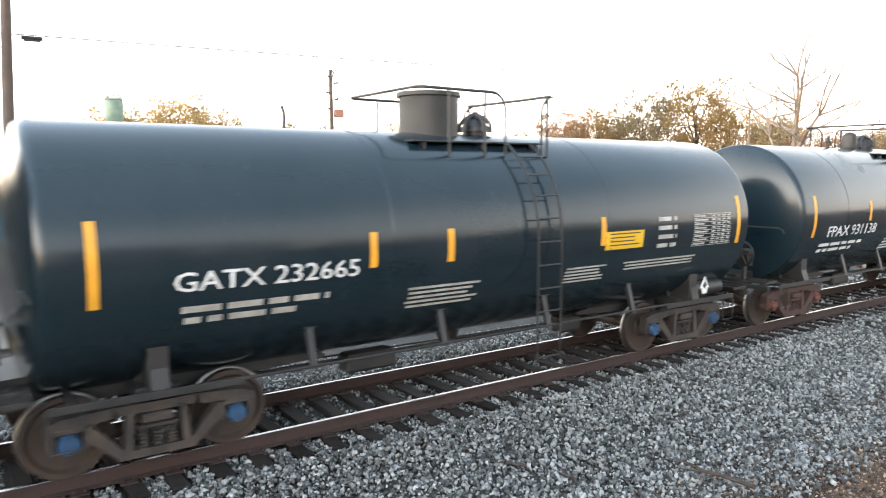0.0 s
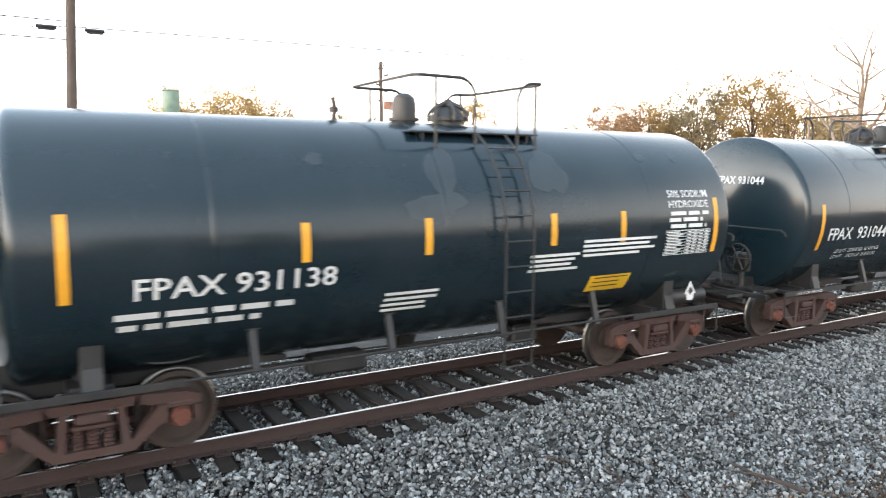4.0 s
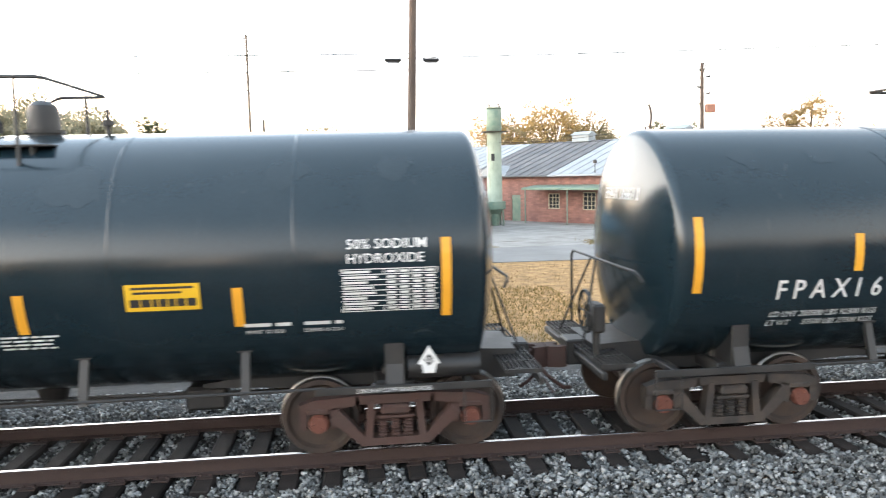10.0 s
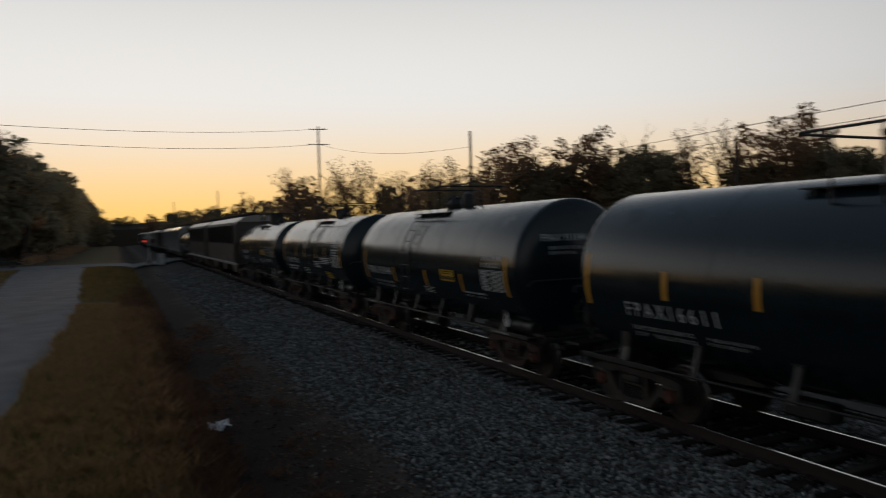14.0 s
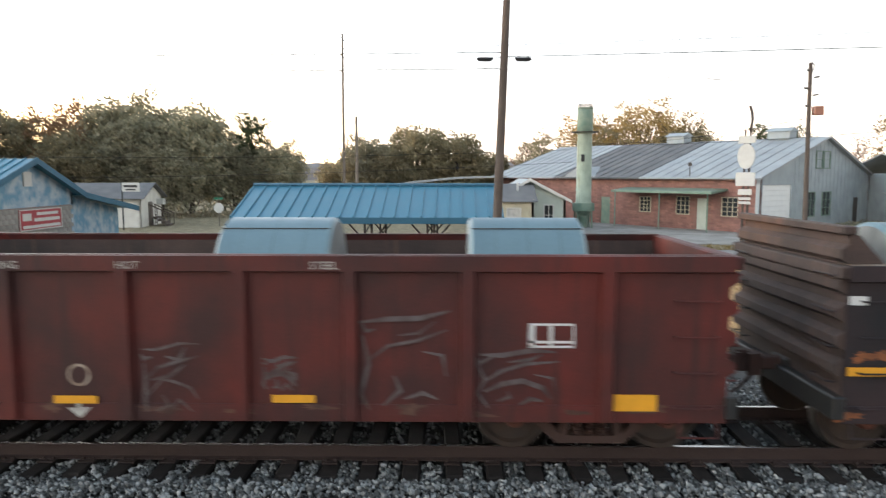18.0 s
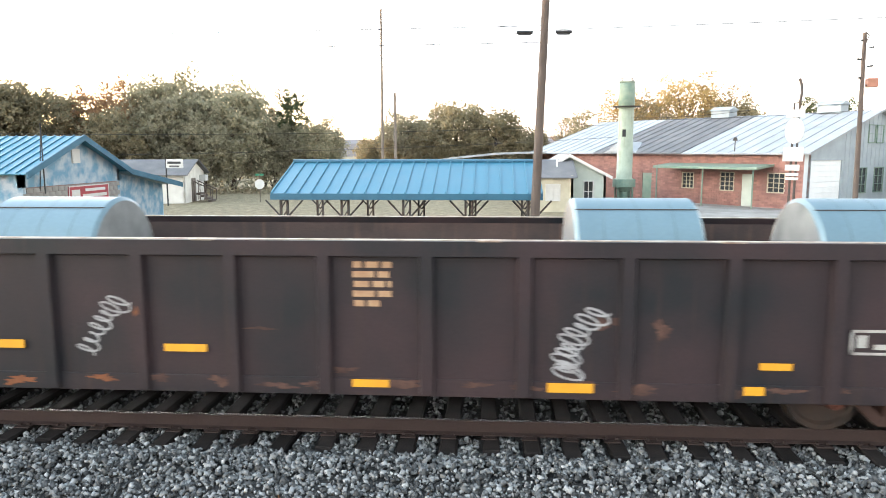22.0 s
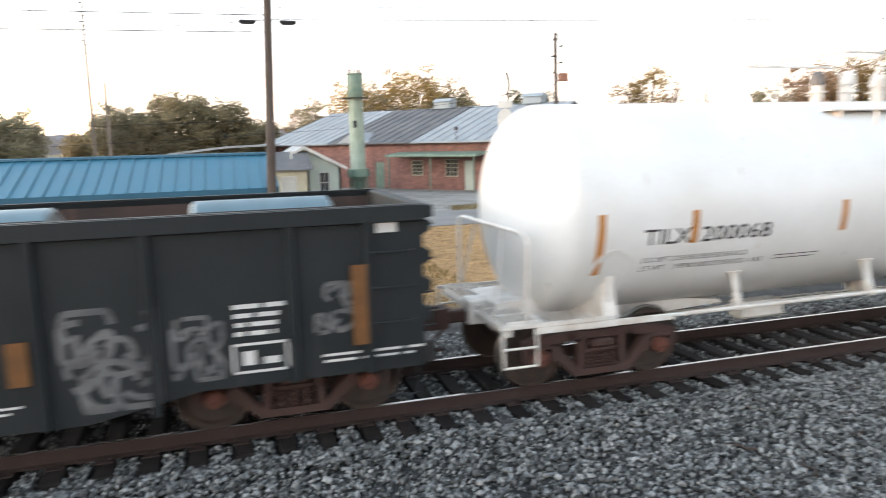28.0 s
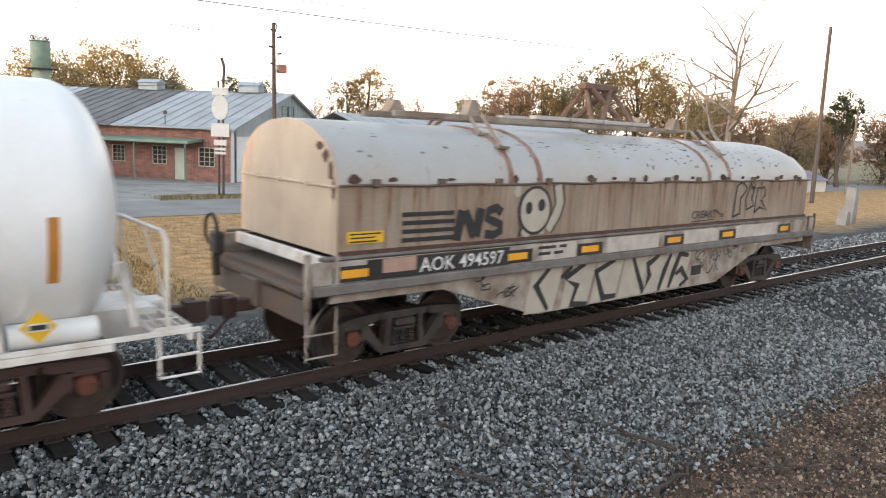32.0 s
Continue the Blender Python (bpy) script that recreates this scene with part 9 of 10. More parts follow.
part("door", Mesh().box((0.15, 4.1, 1.1), (0.06, 0.8, 2.2)), PALEGREEN, wh, "pale door with glass")
part("door", Mesh().box((0.15, 12.45, 1.05), (0.06, 0.9, 2.1)), GREENM, wh, "green door")
m = Mesh()
sheet_wall(m, (0, 0), (WID, 0), 0, EAVE, 0.25, ((0.35, 4.3, 0, 3.15), (6.6, 7.7, 0.9, 2.6), (8.9, 10.2, 0.9, 2.6), (14.2, 15.2, 0, 2.1)))
m.prism([(0, EAVE), (WID, EAVE), (9.0, RIDGE - 0.1)], "y", 0, 0.25)
gw = part("gable_wall", m, GREYSIDING, wh, "grey metal gable wall")
for i in range(28):
    x = 0.3 + i * 0.61
    if 0.3 < x < 4.4:
        continue
    top = EAVE + (RIDGE - 0.15 - EAVE) * (x / 9.0 if x < 9 else (WID - x) / (WID - 9.0))
    z0_ = 2.7 if 6.5 < x < 10.3 else (2.15 if 14.1 < x < 15.3 else 0)
    part("siding_rib", Mesh().box((x, -0.012, (z0_ + top) / 2), (0.03, 0.024, top - z0_)), GREYSIDING, gw)
roll = part("roll_door", Mesh().box((2.325, 0.14, 1.575), (3.92, 0.03, 3.14)), WHITEDOOR, wh, "big white roll-up door")
for i in range(9):
    part("door_panel", Mesh().box((2.325, 0.10, 0.18 + i * 0.35), (3.9, 0.05, 0.335), b=0.01), WHITEDOOR, roll)
window_part(wh, 7.15, 0.0, 0.9, 2.6, 1.1, "y", GREENM, bars_x=2, bars_z=3)
window_part(wh, 9.55, 0.0, 0.9, 2.6, 1.3, "y", GREENM, bars_x=2, bars_z=3)
for x in (8.1, 9.3):
    window_part(wh, x, -0.02, 4.3, 5.5, 0.9, "y", GREENM, bars_x=1, bars_z=2)
part("door", Mesh().box((14.7, 0.1, 1.05), (1.0, 0.06, 2.1)), STEELDARK, wh, "dark side door")
for y0_, y1_, m_, lab in ((-0.35, 9.0, PALEROOF, "pale metal roof section"), (9.0, 17.5, DARKROOF, "dark weathered roof section"), (17.5, 25.3, PALEROOF, "pale metal roof section")):
    seam_roof(wh, y0_, y1_, -0.5, EAVE - 0.12, 9.0, RIDGE, m_, 0.10, 0.9, "roof_slope", lab, "y")
    seam_roof(wh, y0_, y1_, WID + 0.5, EAVE - 0.12, 9.0, RIDGE, m_, 0.10, 0.9, "roof_slope", lab, "y")
for y in (3.2, 12.0):
    m = Mesh()
    m.box((9.0, y, RIDGE + 0.2), (1.1, 1.7, 0.60), b=0.02)
    m.prism([(8.3, RIDGE + 0.50), (9.7, RIDGE + 0.50), (9.0, RIDGE + 0.80)], "y", y - 0.95, y + 0.95)
    part("roof_monitor", m, GREYSIDING, wh, "louvred ridge ventilator")
m = Mesh()
m.prism([(-2.0, 2.55), (0.0, 2.75), (0.0, 2.90), (-2.0, 2.72)], "y", 2.2, 10.3)
part("awning", m, GREENM, wh, "long pale green awning")
for y in (2.5, 6.2, 10.0):
    part("awning_post", Mesh().tube([(-1.9, y, 0), (-1.9, y, 2.6)], 0.05, 6), GREENM, wh)
m = Mesh()
m.prism([(13.2, EAVE - 0.1), (16.4, EAVE - 0.1), (14.8, EAVE + 0.75)], "x", -0.45, 3.0)
part("cross_gable", m, PALEROOF, wh, "small pale cross gable")
m = Mesh()
m.tube([(-0.15, 5.0, EAVE - 0.3), (-0.15, 5.0, EAVE + 0.75)], 0.03, 6)
m.lathe([(0, 0.16), (0.2, 0.12), (0.26, 0.02)], "z", (-0.15, 5.0, EAVE + 0.7), 10)
part("roof_vent", m, STEELDARK, wh)

# ---- advertising sign on posts
ad = thing("roadside_sign", "tall roadside sign with a white oval and boards on posts", "sign", at=pose(15.6, 37.9, G0, 0, 0, -42))
for x in (-0.12, 0.12):
    part("post", Mesh().cyl((x, 0, 0), (x * 1.1, 0, 6.2), 0.07, 0.05, 8), STEELDARK, ad)
part("curved_top", Mesh().tube([(0.12, 0, 6.1), (0.20, 0, 6.7), (0.16, 0, 7.1), (0.05, 0, 7.4)], 0.07, 8), STEELDARK, ad)
ov = [(0.46 * math.cos(i * 0.3142), 4.78 + 0.66 * math.sin(i * 0.3142)) for i in range(20)]
part("oval_board", Mesh().prism(ov, "y", -0.16, -0.06), SIGNWHITE, ad, "white oval board with a dark edge")
for z, w, h in ((5.65, 0.9, 0.40), (3.58, 1.0, 0.72), (2.90, 0.7, 0.30), (2.55, 0.62, 0.14), (2.33, 0.62, 0.14)):
    part("board", Mesh().box((0, -0.11, z), (w, 0.09, h), b=0.01), SIGNWHITE, ad, "white board with faded lettering")

# ---- long pale metal building
lb = thing("metal_shed", "long pale blue-grey metal building with a white roof", "shed", at=pose(0, 0, 0))
m = Mesh()
sheet_wall(m, (33.0, 49.0), (63.5, 49.0), G0, 3.45, 0.2, ((4.0, 7.0, -0.1, 1.7), (15, 18, -0.1, 1.7)))
sheet_wall(m, (63.5, 49.0), (63.5, 60.0), G0, 3.45, 0.2)
sheet_wall(m, (33.0, 60.0), (33.0, 49.0), G0, 3.45, 0.2)
lw_ = part("wall", m, GREYSIDING, lb)
for i in range(50):
    x = 33.3 + i * 0.61
    lo = 1.75 if 36.9 < x < 40.1 or 47.9 < x < 51.1 else G0
    part("siding_rib", Mesh().box((x, 48.988, (lo + 3.4) / 2), (0.03, 0.024, 3.4 - lo)), GREYSIDING, lw_)
for x in (38.5, 49.5):
    window_part(lb, x, 49.0, -0.1, 1.7, 3.0, "y", GREENM, bars_x=4, bars_z=3)
m = Mesh()
seam_roof(lb, 32.6, 63.9, 48.6, 3.42, 54.5, 4.95, PALEROOF, pitch=0.9, label="white metal roof")
seam_roof(lb, 32.6, 63.9, 60.4, 3.42, 54.5, 4.95, PALEROOF, pitch=3.0, label="white metal roof")
m = Mesh()
m.prism([(44.6, 1.75), (49.0, 2.05), (49.0, 2.15), (44.6, 1.85)], "x", 29.5, 34.5)
part("canopy", m, PALEROOF, lb, "small flat canopy")
for x in (29.7, 34.3):
    part("canopy_post", Mesh().tube([(x, 44.8, G0), (x, 44.8, 1.8)], 0.05, 6), GREYSIDING, lb)

# ---- far right: low house, concrete posts
rh = thing("far_cottage", "small far cottage with a purple-grey roof", "house", at=pose(70.5, 29.5, G0))
part("wall", Mesh().box((0, 2, 0.6), (6, 4, 1.2)), SIGNWHITE, rh)
part("roof", Mesh().prism([(-0.3, 1.1), (4.3, 1.1), (2, 2.0)], "x", -3.2, 3.2), mat("purple_grey_roof", (0.20, 0.17, 0.22), 0.7, 0, 0.2, 1, 20, 0.1), rh)
for i, (x, y) in enumerate(((42.2, 15.5), (44.0, 16.4), (40.6, 15.2))):
    b_ = thing("concrete_post", "weathered concrete bollard on the verge", "bollard", "bollards on the verge", pose(x, y, G0))
    part("shaft", Mesh().prism([(-0.28, -0.05), (0.28, -0.05), (0.22, 1.75 if i == 0 else 0.7), (-0.15, 1.95 if i == 0 else 0.75)], "y", -0.25, 0.25), CONCRETE, b_)

# ---- level crossing signal, parked car
xs = thing("crossing_signal", "level crossing signal with a lit red lamp and crossed boards", "railway signal", at=pose(-104.5, 4.0, G0))
part("mast", Mesh().cyl((0, 0, 0), (0, 0, 4.3), 0.08, 0.07, 10), SIGNWHITE, xs)
part("base", Mesh().box((0, 0, 0.3), (0.6, 0.6, 0.6), b=0.03), CONCRETE, xs)
for s_ in (-1, 1):
    m = Mesh()
    m.lathe([(0, 0.28), (0.04, 0.30), (0.05, 0.01)], "x", (0.12, s_ * 0.55, 3.1), 20)
    lamp = part("backing_disc", m, WIRE, xs, "black backing disc")
    part("lamp", Mesh().lathe([(0.06, 0.13), (0.10, 0.10), (0.12, 0.01)], "x", (0.12, s_ * 0.55, 3.1), 14), REDLAMP if s_ < 0 else SIGNRED, lamp, "red signal lamp")
for a in (45, -45):
    part("crossed_board", Mesh().box((0, 0, 0), (0.03, 1.2, 0.2)), SIGNWHITE, xs, at=pose(0.12, 0, 3.9, a, 0, 0))
cb = thing("signal_cabinet", "grey steel signal cabinet beside the crossing", "cabinet", at=pose(-98.5, 5.2, G0))
part("body", Mesh().box((0, 0, 0.75), (1.0, 0.8, 1.5), b=0.03), GREYSIDING, cb)
part("door", Mesh().box((0.51, 0, 0.8), (0.02, 0.66, 1.2), b=0.005), SIGNWHITE, cb)

pc = thing("parked_car", "dark green sedan waiting on the side road", "car", at=pose(-110.5, -14.1, -0.44, 0, 0, 95))
m = Mesh()
m.prism([(-2.2, 0.35), (-2.2, 0.75), (-1.7, 0.92), (-0.8, 0.98), (0.9, 0.95), (2.0, 0.78), (2.25, 0.6), (2.25, 0.35)], "y", -0.88, 0.88)
part("body", m, CARPAINT, pc)
m = Mesh()
m.prism([(-1.6, 0.92), (-1.0, 1.40), (0.3, 1.42), (1.1, 0.95)], "y", -0.74, 0.74)
part("cabin", m, GLASS, pc, "dark glazed cabin")
for x in (-1.35, 1.4):
    for y in (-0.82, 0.82):
        w_ = part("wheel", Mesh().cyl((x, y - 0.1, 0.32), (x, y + 0.1, 0.32), 0.32, 0.32, 18), RUBBER, pc)
        part("rim", Mesh().cyl((x, y - 0.11, 0.32), (x, y + 0.11, 0.32), 0.19, 0.19, 14), PIPE, w_)
for y in (-0.6, 0.6):
    part("headlight", Mesh().box((2.2, y, 0.66), (0.12, 0.34, 0.14), b=0.03), SIGNWHITE, pc)

# ---- litter and fallen sticks
pp = thing("litter", "crumpled white paper bag in the ditch", "litter", at=pose(-15.6, 1.84, ground_height(-15.6, 1.84)))
m = Mesh()
_r = random.Random(5)
vs = [(x * 0.10 + _r.uniform(-0.02, 0.02), y * 0.11 + _r.uniform(-0.02, 0.02), 0.03 + _r.uniform(0, 0.14)) for y in range(-2, 3) for x in range(-3, 4)]
m.add(vs, [(j * 7 + i, j * 7 + i + 1, (j + 1) * 7 + i + 1, (j + 1) * 7 + i) for j in range(4) for i in range(6)])
part("bag", m, PAPER, pp)
BARK = mat("dark_wet_bark", (0.034, 0.025, 0.021), 0.9, 0, 0.35, 6, 50, 0.5, other=(0.060, 0.044, 0.035))
for i, (x, y, L, a) in enumerate(((7.88, 5.27, 1.35, 96), (7.37, 4.24, 1.25, 8), (13.1, 5.35, 0.5, 10), (12.0, 5.7, 0.4, 60), (10.4, 3.4, 0.5, 140), (9.0, 6.4, 0.4, 10), (6.6, 5.2, 0.45, 70), (11.2, 4.2, 0.5, 30), (5.2, 5.6, 0.7, 100), (6.1, 6.0, 0.5, 70), (4.6, 4.4, 1.0, 160), (9.3, 5.2, 0.6, 20), (2.4, 6.1, 0.8, 170), (8.8, 3.6, 0.9, 140), (0.6, 5.4, 0.4, 30), (5.6, 6.5, 0.4, 140))):
    stk = thing("fallen_stick", "dark fallen branch lying on the gravel", "stick", "sticks on the gravel", pose(x, y, ground_height(x, y) + 0.03, 0, 0, a))
    m = Mesh()
    rr = random.Random(i)
    pts = [(-L / 2 + L * k / 6, rr.uniform(-0.05, 0.05) * L, 0.03 + rr.uniform(0, 0.05)) for k in range(7)]
    m.tube(pts, [(0.032 if L > 1.2 else 0.020) * (1 - 0.09 * k) for k in range(7)], 7)
    m.cyl(pts[3], (pts[3][0] + 0.2 * L, 0.18 * L, 0.06), 0.014, 0.008, 6)
    part("branch", m, BARK, stk)


# ---------------------------------------------------------------- trees and grass
def leaf_mat(name, a, b):
    m = bpy.data.materials.new(name)
    m.use_nodes = True
    n, l = m.node_tree.nodes, m.node_tree.links
    out = n["Material Output"]
    p = n["Principled BSDF"]
    p.inputs["Roughness"].default_value = 0.6
    g = n.new("ShaderNodeNewGeometry")
    mix = n.new("ShaderNodeMix")
    mix.data_type = "RGBA"
    mix.inputs["A"].default_value, mix.inputs["B"].default_value = (*a, 1), (*b, 1)
    l.new(g.outputs["Random Per Island"], mix.inputs["Factor"])
    oi = n.new("ShaderNodeObjectInfo")
    hsv = n.new("ShaderNodeHueSaturation")
    mr = n.new("ShaderNodeMapRange")
    mr.inputs["To Min"].default_value, mr.inputs["To Max"].default_value = 0.75, 1.25
    l.new(oi.outputs["Random"], mr.inputs["Value"])
    l.new(mr.outputs["Result"], hsv.inputs["Value"])
    l.new(mix.outputs["Result"], hsv.inputs["Color"])
    l.new(hsv.outputs["Color"], p.inputs["Base Color"])
    t = n.new("ShaderNodeBsdfTranslucent")
    l.new(hsv.outputs["Color"], t.inputs["Color"])
    ms = n.new("ShaderNodeMixShader")
    ms.inputs[0].default_value = 0.55
    l.new(p.outputs[0], ms.inputs[1])
    l.new(t.outputs[0], ms.inputs[2])
    l.new(ms.outputs[0], out.inputs["Surface"])
    return m


LEAF = {
    "green": leaf_mat("dark_green_leaves", (0.225, 0.215, 0.145), (0.370, 0.325, 0.220)),
    "olive": leaf_mat("olive_brown_leaves", (0.215, 0.195, 0.120), (0.370, 0.300, 0.180)),
    "rust": leaf_mat("rust_brown_leaves", (0.250, 0.145, 0.090), (0.380, 0.250, 0.140)),
    "gold": leaf_mat("golden_leaves", (0.290, 0.200, 0.080), (0.400, 0.285, 0.120)),
    "pine": leaf_mat("pine_needles", (0.050, 0.070, 0.032), (0.100, 0.110, 0.050)),
}
TRUNK = mat("grey_brown_bark", (0.090, 0.070, 0.055), 0.9, 0, 0.35, 3, 30, 0.5, other=(0.055, 0.043, 0.035))
PALETRUNK = mat("pale_bare_bark", (0.24, 0.20, 0.165), 0.9, 0, 0.3, 3, 30, 0.4, other=(0.15, 0.12, 0.10))


def leaf_mesh(name, clumps, per, size, m, seed):
    """Leaves as small quads scattered in clumps: clumps (k, 4) of centre and radius."""
    rng = np.random.RandomState(seed)
    k = len(clumps)
    c = np.repeat(clumps, per, axis=0)
    n = len(c)
    d = rng.normal(size=(n, 3))
    d /= np.linalg.norm(d, axis=1)[:, None]
    rad = c[:, 3] * rng.uniform(0.25, 1.0, n) ** 0.6
    pos = c[:, :3] + d * rad[:, None] * np.array([1, 1, 0.72])
    u = rng.normal(size=(n, 3))
    u /= np.linalg.norm(u, axis=1)[:, None]
    w = np.cross(u, rng.normal(size=(n, 3)))
    w /= np.linalg.norm(w, axis=1)[:, None]
    s = size * rng.uniform(0.6, 1.3, n)[:, None]
    q = np.stack([pos - u * s * 0.6, pos + w * s * 0.36, pos + u * s * 0.6, pos - w * s * 0.36], 1)
    me = bpy.data.meshes.new(name)
    me.vertices.add(n * 4)
    me.vertices.foreach_set("co", q.astype(np.float32).ravel())
    me.loops.add(n * 4)
    me.loops.foreach_set("vertex_index", np.arange(n * 4, dtype=np.int32))
    me.polygons.add(n)
    me.polygons.foreach_set("loop_start", np.arange(n, dtype=np.int32) * 4)
    me.materials.append(m)
    me.update()
    me.validate()
    return me


def tree(name, kind, h, w, seed, leaves=4200, base=0.22, size=0.26, label="", lobes=7, core=0.0):
    """A tapered trunk with limbs to lobes of foliage: h high, w wide, crown from base * h upwards."""
    rng = random.Random(seed)
    ob = thing(name, label, "tree", "trees behind the railway")
    m = Mesh()
    th = h * 0.80
    pts = [(rng.uniform(-1, 1) * 0.02 * h * (i > 0), rng.uniform(-1, 1) * 0.02 * h * (i > 0), th * i / 6) for i in range(7)]
    r0 = 0.022 * h + 0.05
    for i in range(6):
        m.cyl(pts[i], pts[i + 1], r0 * (1 - i / 7), r0 * (1 - (i + 1) / 7), 8)
    clumps = []
    mid, half = (1 + base) / 2 * h, (1 - base) / 2 * h
    for k in range(lobes):
        a = k * 2.4 + rng.uniform(-0.4, 0.4)
        v = -0.80 + 1.66 * (k + 0.5) / lobes
        lr = w * rng.uniform(0.17, 0.25)
        rr = max(0.0, w / 2 - lr * 0.8) * math.sqrt(max(0.05, 1 - v * v)) * rng.uniform(0.65, 1.0)
        c = Vector((rr * math.cos(a), rr * math.sin(a), mid + v * (half - lr * 0.55)))
        z0 = max(base * 0.7 * h, c.z - 0.28 * h)
        j = min(5, int(z0 / th * 6))
        m.cyl(pts[j], tuple(c), r0 * 0.35, r0 * 0.08, 6)
        if core:
            clumps += [(*(c + Vector((rng.uniform(-1, 1), rng.uniform(-1, 1), rng.uniform(-1, 0.6))) * lr * 0.5), lr * core) for q in range(9)]
        for q in range(16):
            d = Vector((rng.gauss(0, 1), rng.gauss(0, 1), rng.gauss(0, 0.8)))
            d.normalize()
            p = c + d * lr * rng.uniform(0.5, 1.05)
            if p.z > base * h * 0.6:
                clumps.append((*p, lr * rng.uniform(0.24, 0.50)))
            if q % 4 == 0:
                m.cyl(tuple(c), tuple(p), r0 * 0.09, r0 * 0.03, 4)
    part("trunk", m, TRUNK, ob, "trunk with its limbs")
    part("crown", leaf_mesh("crown", np.array(clumps), max(8, leaves // len(clumps)), size, LEAF[kind], seed), parent=ob)
    return ob


def bare_tree(name, h, seed, m_, label, spread=0.55, depth=5, leaf=None, reach=0.42):
    """Leaders that fork upwards with long limbs to the sides: h high, limbs about reach * h long."""
    rng = random.Random(seed)
    ob = thing(name, label, "tree", "trees behind the railway")
    m = Mesh()
    tips = []

    def grow(p, d, L, r, lev):
        q, k = p, 4 if lev < 2 else 3
        for i in range(k):
            d = (d + Vector((rng.gauss(0, 0.13), rng.gauss(0, 0.13), rng.gauss(0.04, 0.06)))).normalized()
            e = q + d * L / k
            m.cyl(tuple(q), tuple(e), r * (1 - 0.55 * i / k), r * (1 - 0.55 * (i + 1) / k), 7 if lev < 2 else 4)
            q = e
            if lev < depth and (lev or i > 0):
                side = Vector((rng.gauss(0, 1), rng.gauss(0, 1), 0)).normalized()
                s_ = (d * 0.35 + side * (0.5 + spread) + Vector((0, 0, rng.uniform(-0.05, 0.35)))).normalized()
                long_ = L * rng.uniform(0.42, 0.62) if lev else h * reach * rng.uniform(0.6, 1.05)
                grow(q, s_, long_, r * (0.50 if lev else 0.5), lev + 1 if lev else 2)
        tips.append(q)
        if lev < depth:
            for _ in range(2):
                s_ = (d + Vector((rng.gauss(0, spread * 0.6), rng.gauss(0, spread * 0.6), 0.1))).normalized()
                grow(q, s_, L * rng.uniform(0.55, 0.75), r * 0.46, lev + 1)
    grow(Vector((0, 0, 0)), Vector((0, 0, 1)), h * 0.50, 0.030 * h, 0)
    part("trunk", m, m_, ob, "bare spreading branches")
    if leaf:
        cl = np.array([(*t, 0.35) for t in tips])
        part("crown", leaf_mesh("crown", cl, 3, 0.20, LEAF[leaf], seed), parent=ob, label="thin scattered leaves")
    return ob


KINDS = {
    "g1": tree("oak_tree", "green", 11.0, 10.5, 1, 21000, 0.05, 0.30, "dark green oak with a broad uneven crown", 22, 0.75),
    "g2": tree("oak_tree", "olive", 10.0, 9.5, 2, 19000, 0.04, 0.29, "olive and brown oak with a ragged crown", 20, 0.75),
    "r1": tree("autumn_tree", "rust", 12.0, 9.0, 3, 10500, 0.10, 0.25, "rust brown autumn tree with gaps in its crown", 14),
    "o1": tree("autumn_tree", "gold", 10.0, 5.5, 4, 3800, 0.12, 0.19, "golden half bare autumn tree", 11),
    "p1": tree("pine_tree", "pine", 13.0, 5.5, 5, 5200, 0.45, 0.22, "tall pine with a high tufted crown", 10),
    "o2": tree("autumn_tree", "olive", 12.0, 10.0, 6, 19000, 0.05, 0.29, "olive brown tree with a rounded crown", 21, 0.75),
    "t1": tree("autumn_tree", "gold", 12.0, 9.0, 10, 8500, 0.12, 0.22, "thin golden green tree with sky between its limbs", 16),
    "t2": tree("autumn_tree", "olive", 11.0, 9.0, 12, 9500, 0.10, 0.23, "thin olive tree with sky between its limbs", 17),
    "w1": tree("oak_tree", "olive", 11.0, 10.0, 7, 4600, 0.05, 0.46, "olive brown oak at the edge of the wood", 14),
    "w2": tree("autumn_tree", "rust", 12.0, 9.0, 8, 4200, 0.06, 0.44, "rust brown tree at the edge of the wood", 14),
    "w3": tree("oak_tree", "green", 10.0, 9.5, 9, 4400, 0.04, 0.46, "dull green oak at the edge of the wood", 13),
}
BARE = {
    "b1": bare_tree("bare_tree", 14.5, 11, PALETRUNK, "tall bare tree with pale spreading branches", 0.55, 4),
    "b2": bare_tree("bare_tree", 11.0, 2, TRUNK, "small bare tree with fine twigs", 0.5, 4, "rust", 0.3),
    "b3": bare_tree("bare_tree", 12.0, 3, TRUNK, "half bare tree with a few golden leaves", 0.4, 4, "gold", 0.28),
}
FIRST = {}


def plant(kind, x, y, top, turn=0.0):
    """Set a tree so that it reaches the height top."""
    proto = KINDS.get(kind) or BARE[kind]
    full = max(max(v.co.z for v in c.data.vertices) for c in proto.children) * (0.97 if kind in KINDS else 0.99)
    s_ = (top - G0) / full
    m_ = pose(x, y, G0, 0, 0, turn) @ Matrix.Diagonal((s_, s_, s_, 1))
    if kind in FIRST:
        return copy_thing(proto, m_)
    FIRST[kind] = m_
    return proto


